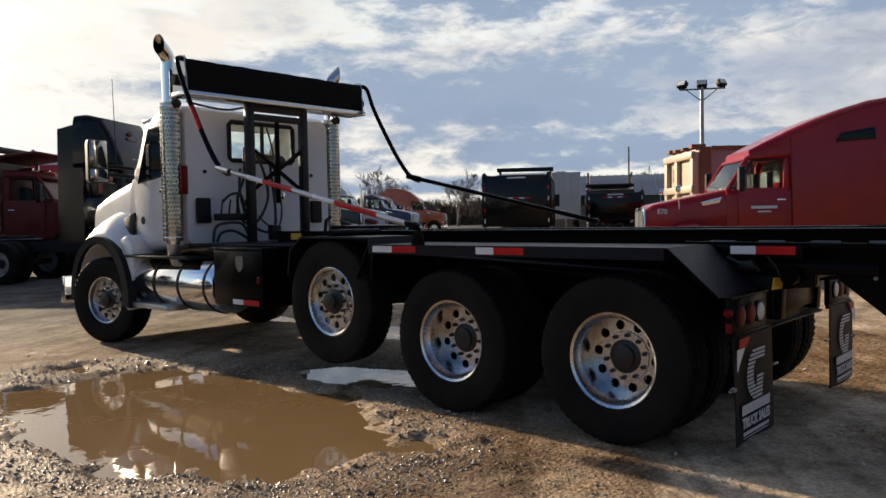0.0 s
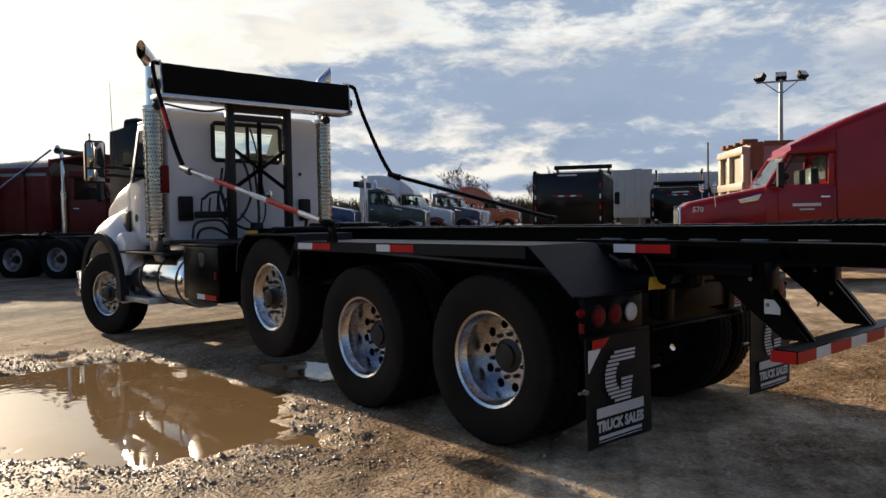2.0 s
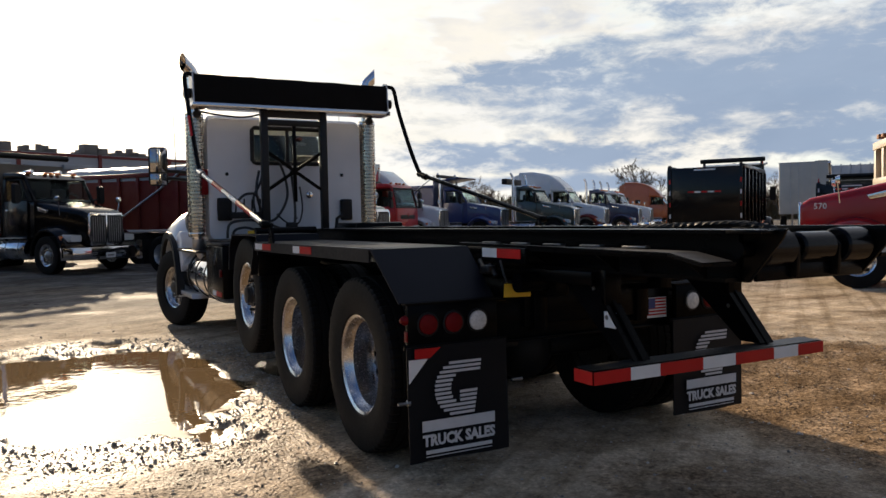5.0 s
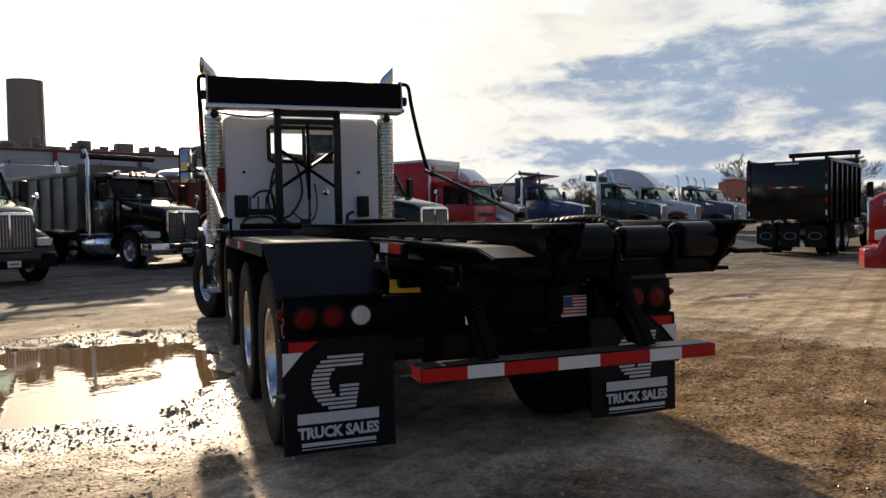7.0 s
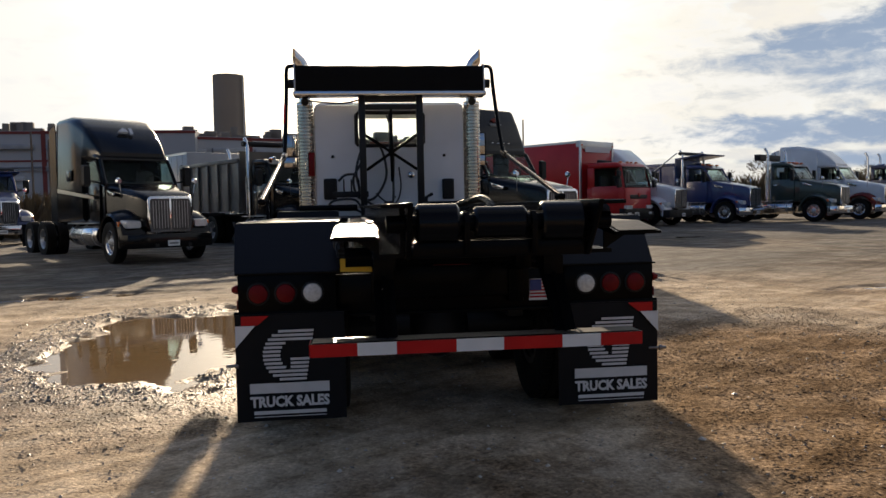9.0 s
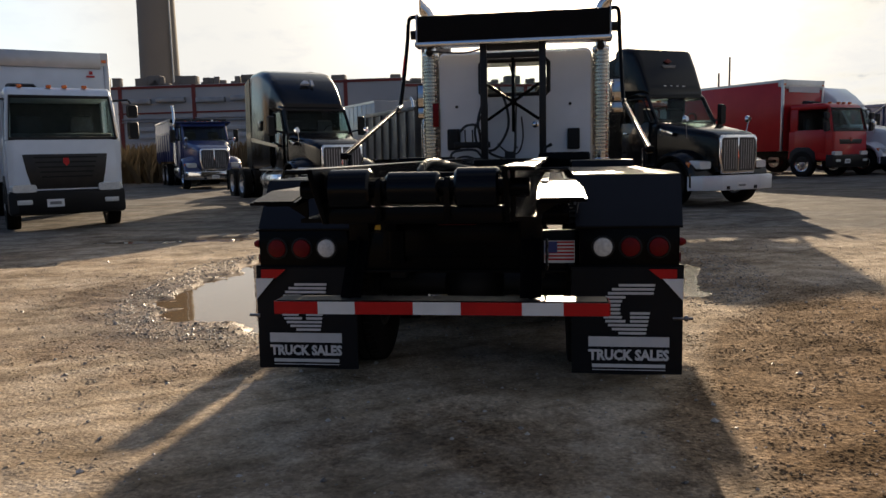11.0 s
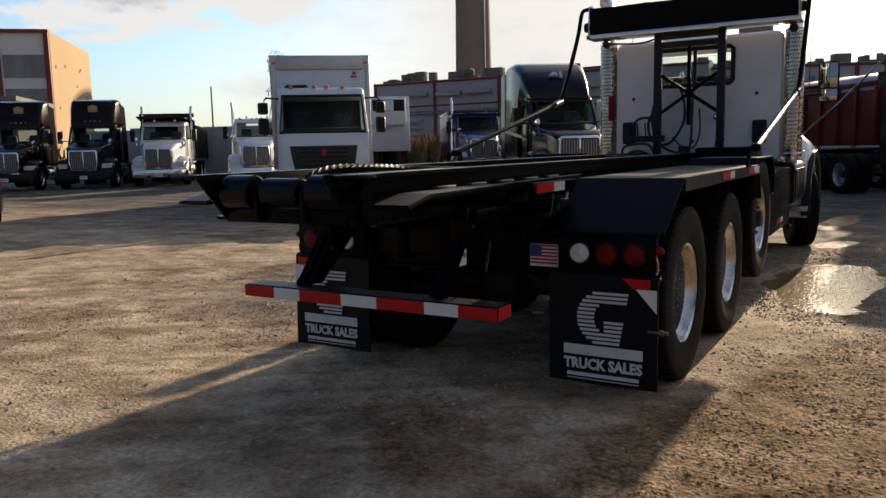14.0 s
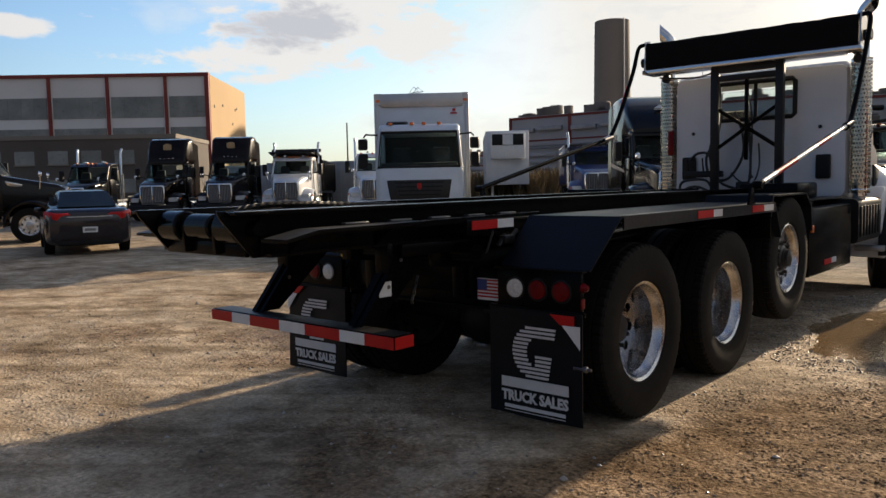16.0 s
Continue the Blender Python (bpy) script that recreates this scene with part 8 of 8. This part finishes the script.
# bare winter trees
def tree(m, seed, h, spread):
    rng = random.Random(seed)
    t = thing("tree", m, "bare winter tree with a fine twiggy crown", "tree", "bare trees")
    trunk, crown = B(), B()

    def grow(p, d, length, r, level):
        pts, rad, q, dd = [p], [r], p, d
        for k in range(3):
            dd = (dd + Vector((rng.uniform(-1, 1), rng.uniform(-1, 1), rng.uniform(-0.2, 0.6))) * 0.16).normalized()
            q = q + dd * length / 3
            pts.append(q), rad.append(r * (1 - 0.13 * (k + 1)))
        pipe(trunk if level < 2 else crown, pts, [max(q_, 0.022) for q_ in rad], 7 if level < 2 else 3, close=False)
        if level >= 6:
            return
        n = (5, 4, 3, 3, 3, 3)[level]
        for k in range(n):
            i = rng.choice((2, 3)) if level else rng.choice((1, 2, 3))
            a, tilt = rng.uniform(0, 2 * math.pi), rng.uniform(0.35, 0.85) * spread
            side = dd.orthogonal().normalized()
            up = dd.cross(side)
            nd = (dd * math.cos(tilt) + (side * math.cos(a) + up * math.sin(a)) * math.sin(tilt)).normalized()
            grow(pts[i], nd, length * rng.uniform(0.58, 0.78), rad[i] * 0.62, level + 1)
    grow(Vector((0, 0, 0)), Vector((0, 0, 1)), h * 0.34, h * 0.022, 0)
    part("trunk", trunk, M["bark"], t)
    part("crown", crown, M["bark"], t)
    return t


first = tree(pose(0, 0, 0), 3, 9.6, 1.0)
x, y = toward(43.7, 112, (-4.9, -2.4))
first.matrix_basis = pose(x, y, 0.2)
second = tree(pose(0, 0, 0), 8, 7.0, 1.15)
spots = [(45.6, 118), (41.0, 150), (48.2, 125), (50.2, 135), (59.6, 140), (58.2, 120), (52.0, 150), (25.5, 150), (27.2, 140), (29.5, 155), (31.5, 150), (34.0, 160), (36.5, 150), (23.0, 165), (62.5, 130)]
for k, (az, d) in enumerate(spots):
    x, y = toward(az, d, (-3.0, -3.0))
    mm = pose(x, y, 0.2, 0, 0, 67 * k) @ Matrix.Scale(0.8 + 0.12 * (k % 4), 4)
    if k == 0:
        second.matrix_basis = mm
    else:
        copy_thing(second if k % 2 else first, mm)


# low brush and reeds along the far edge
def brush(p0, p1, n, h, seed, label):
    rng = random.Random(seed)
    v, fcs = [], []
    for k in range(n):
        u = rng.random()
        x, y = p0[0] + (p1[0] - p0[0]) * u + rng.gauss(0, 1.2), p0[1] + (p1[1] - p0[1]) * u + rng.gauss(0, 1.2)
        z, hh, a = 0.1, h * rng.uniform(0.35, 1.0), rng.uniform(0, 6.28)
        for j in range(3):
            a2 = a + j * 2.1
            dx_, dy_ = 0.10 * math.cos(a2), 0.10 * math.sin(a2)
            lx, ly = rng.gauss(0, 0.25) * hh, rng.gauss(0, 0.25) * hh
            i = len(v)
            v += [(x - dx_, y - dy_, z), (x + dx_, y + dy_, z), (x + lx + dx_ * 0.3, y + ly + dy_ * 0.3, z + hh), (x + lx * 0.5 - dx_ * 1.4, y + ly * 0.5 - dy_ * 1.4, z + hh * 0.6)]
            fcs += [(i, i + 1, i + 2), (i, i + 2, i + 3)]
    me = bpy.data.meshes.new("brush")
    me.from_pydata(v, [], fcs)
    me.materials.append(M["brush"])
    tagged(new("brush", me), label, "brush", "", "stuff")


brush((-24, 36), (-12, 36), 1500, 2.4, 1, "dry brown reeds and brush behind the trucks")
brush((-46, 30), (-28, 38), 1500, 2.4, 2, "dry brown brush along the far fence")
brush((20, 140), (130, 90), 3500, 6.0, 3, "dry brush line on the horizon")
brush((-260, 180), (-60, 200), 2500, 6.0, 4, "dry brush line beyond the yard")

# ---- gravel: loose stones round the puddles ----
rng = random.Random(11)
sv, sf = [], []
count = 0
while count < 20000:
    x, y = rng.uniform(-6.5, 5.5), rng.uniform(-3.5, 8.0)
    hd = hollow(x, y)
    edge = -0.06 < hd < -0.004
    ring_near = any(((x - p[0]) / (p[2] + 0.6)) ** 2 + ((y - p[1]) / (p[3] + 0.6)) ** 2 < 1.1 for p in PUDDLES[:4])
    keep = 0.95 if (edge or ring_near) and hd > -0.03 else 0.05
    if rng.random() > keep or hd < -0.045:
        continue
    count += 1
    s = min(0.024, 0.0048 * math.exp(abs(rng.gauss(0, 0.5)))) * (1.25 if rng.random() < 0.1 else 1)
    z = ground_z(x, y) + 0.2 * s
    i = len(sv)
    a = rng.uniform(0, 6.28)
    top = [(math.cos(a + k * 1.2566) * s * rng.uniform(0.7, 1.2), math.sin(a + k * 1.2566) * s * rng.uniform(0.6, 1.0)) for k in range(5)]
    sv += [(x + u, y + v_, z + rng.uniform(-0.1, 0.15) * s) for u, v_ in top]
    sv += [(x + rng.uniform(-0.3, 0.3) * s, y + rng.uniform(-0.3, 0.3) * s, z + s * rng.uniform(0.5, 0.9)), (x, y, z - 0.5 * s)]
    for k in range(5):
        sf += [(i + k, i + (k + 1) % 5, i + 5), (i + (k + 1) % 5, i + k, i + 6)]
me = bpy.data.meshes.new("gravel")
me.from_pydata(sv, [], sf)
me.materials.append(M["stone"])
tagged(new("gravel", me), "loose wet grey and brown gravel round the puddles", "gravel", "", "stuff")

# clods and crumbs of dried mud all over the near yard
rng = random.Random(23)
cv_, cf_ = [], []
count = 0
while count < 52000:
    x, y = (rng.uniform(-5.2, 5.0), rng.uniform(-3.4, 4.6)) if rng.random() < 0.85 else (rng.uniform(-7.2, 7.2), rng.uniform(-4.2, 9.5))
    if x < 0.8 and rng.random() < 0.5:
        continue
    if hollow(x, y) < -0.01 or noise.noise((x * 0.6, y * 0.6, 7.0)) + 0.8 * noise.noise((x * 3.1, y * 3.1, 2.0)) + rng.uniform(-0.25, 0.25) < -0.02:
        continue
    count += 1
    s = min(0.017, 0.0045 * math.exp(abs(rng.gauss(0, 0.6))))
    z = ground_z(x, y) - 0.1 * s
    i, a = len(cv_), rng.uniform(0, 6.28)
    for k in range(6):
        r = s * rng.uniform(0.7, 1.3)
        cv_.append((x + r * math.cos(a + k * 1.047), y + r * math.sin(a + k * 1.047), z))
    for k in range(3):
        r = s * rng.uniform(0.3, 0.7)
        cv_.append((x + r * math.cos(a + k * 2.094), y + r * math.sin(a + k * 2.094), z + s * rng.uniform(0.25, 0.5)))
    for k in range(3):
        p, q, u = i + 2 * k, i + (2 * k + 1) % 6, i + (2 * k + 2) % 6
        m0, m1 = i + 6 + k, i + 6 + (k + 1) % 3
        cf_ += [(p, q, m0), (q, u, m1), (q, m1, m0)]
    cf_.append((i + 6, i + 7, i + 8))
me = bpy.data.meshes.new("clods")
me.from_pydata(cv_, [], cf_)
me.materials.append(M["ground"])
tagged(new("clods", me), "crumbs and clods of dried brown mud on the yard", "mud", "", "stuff")
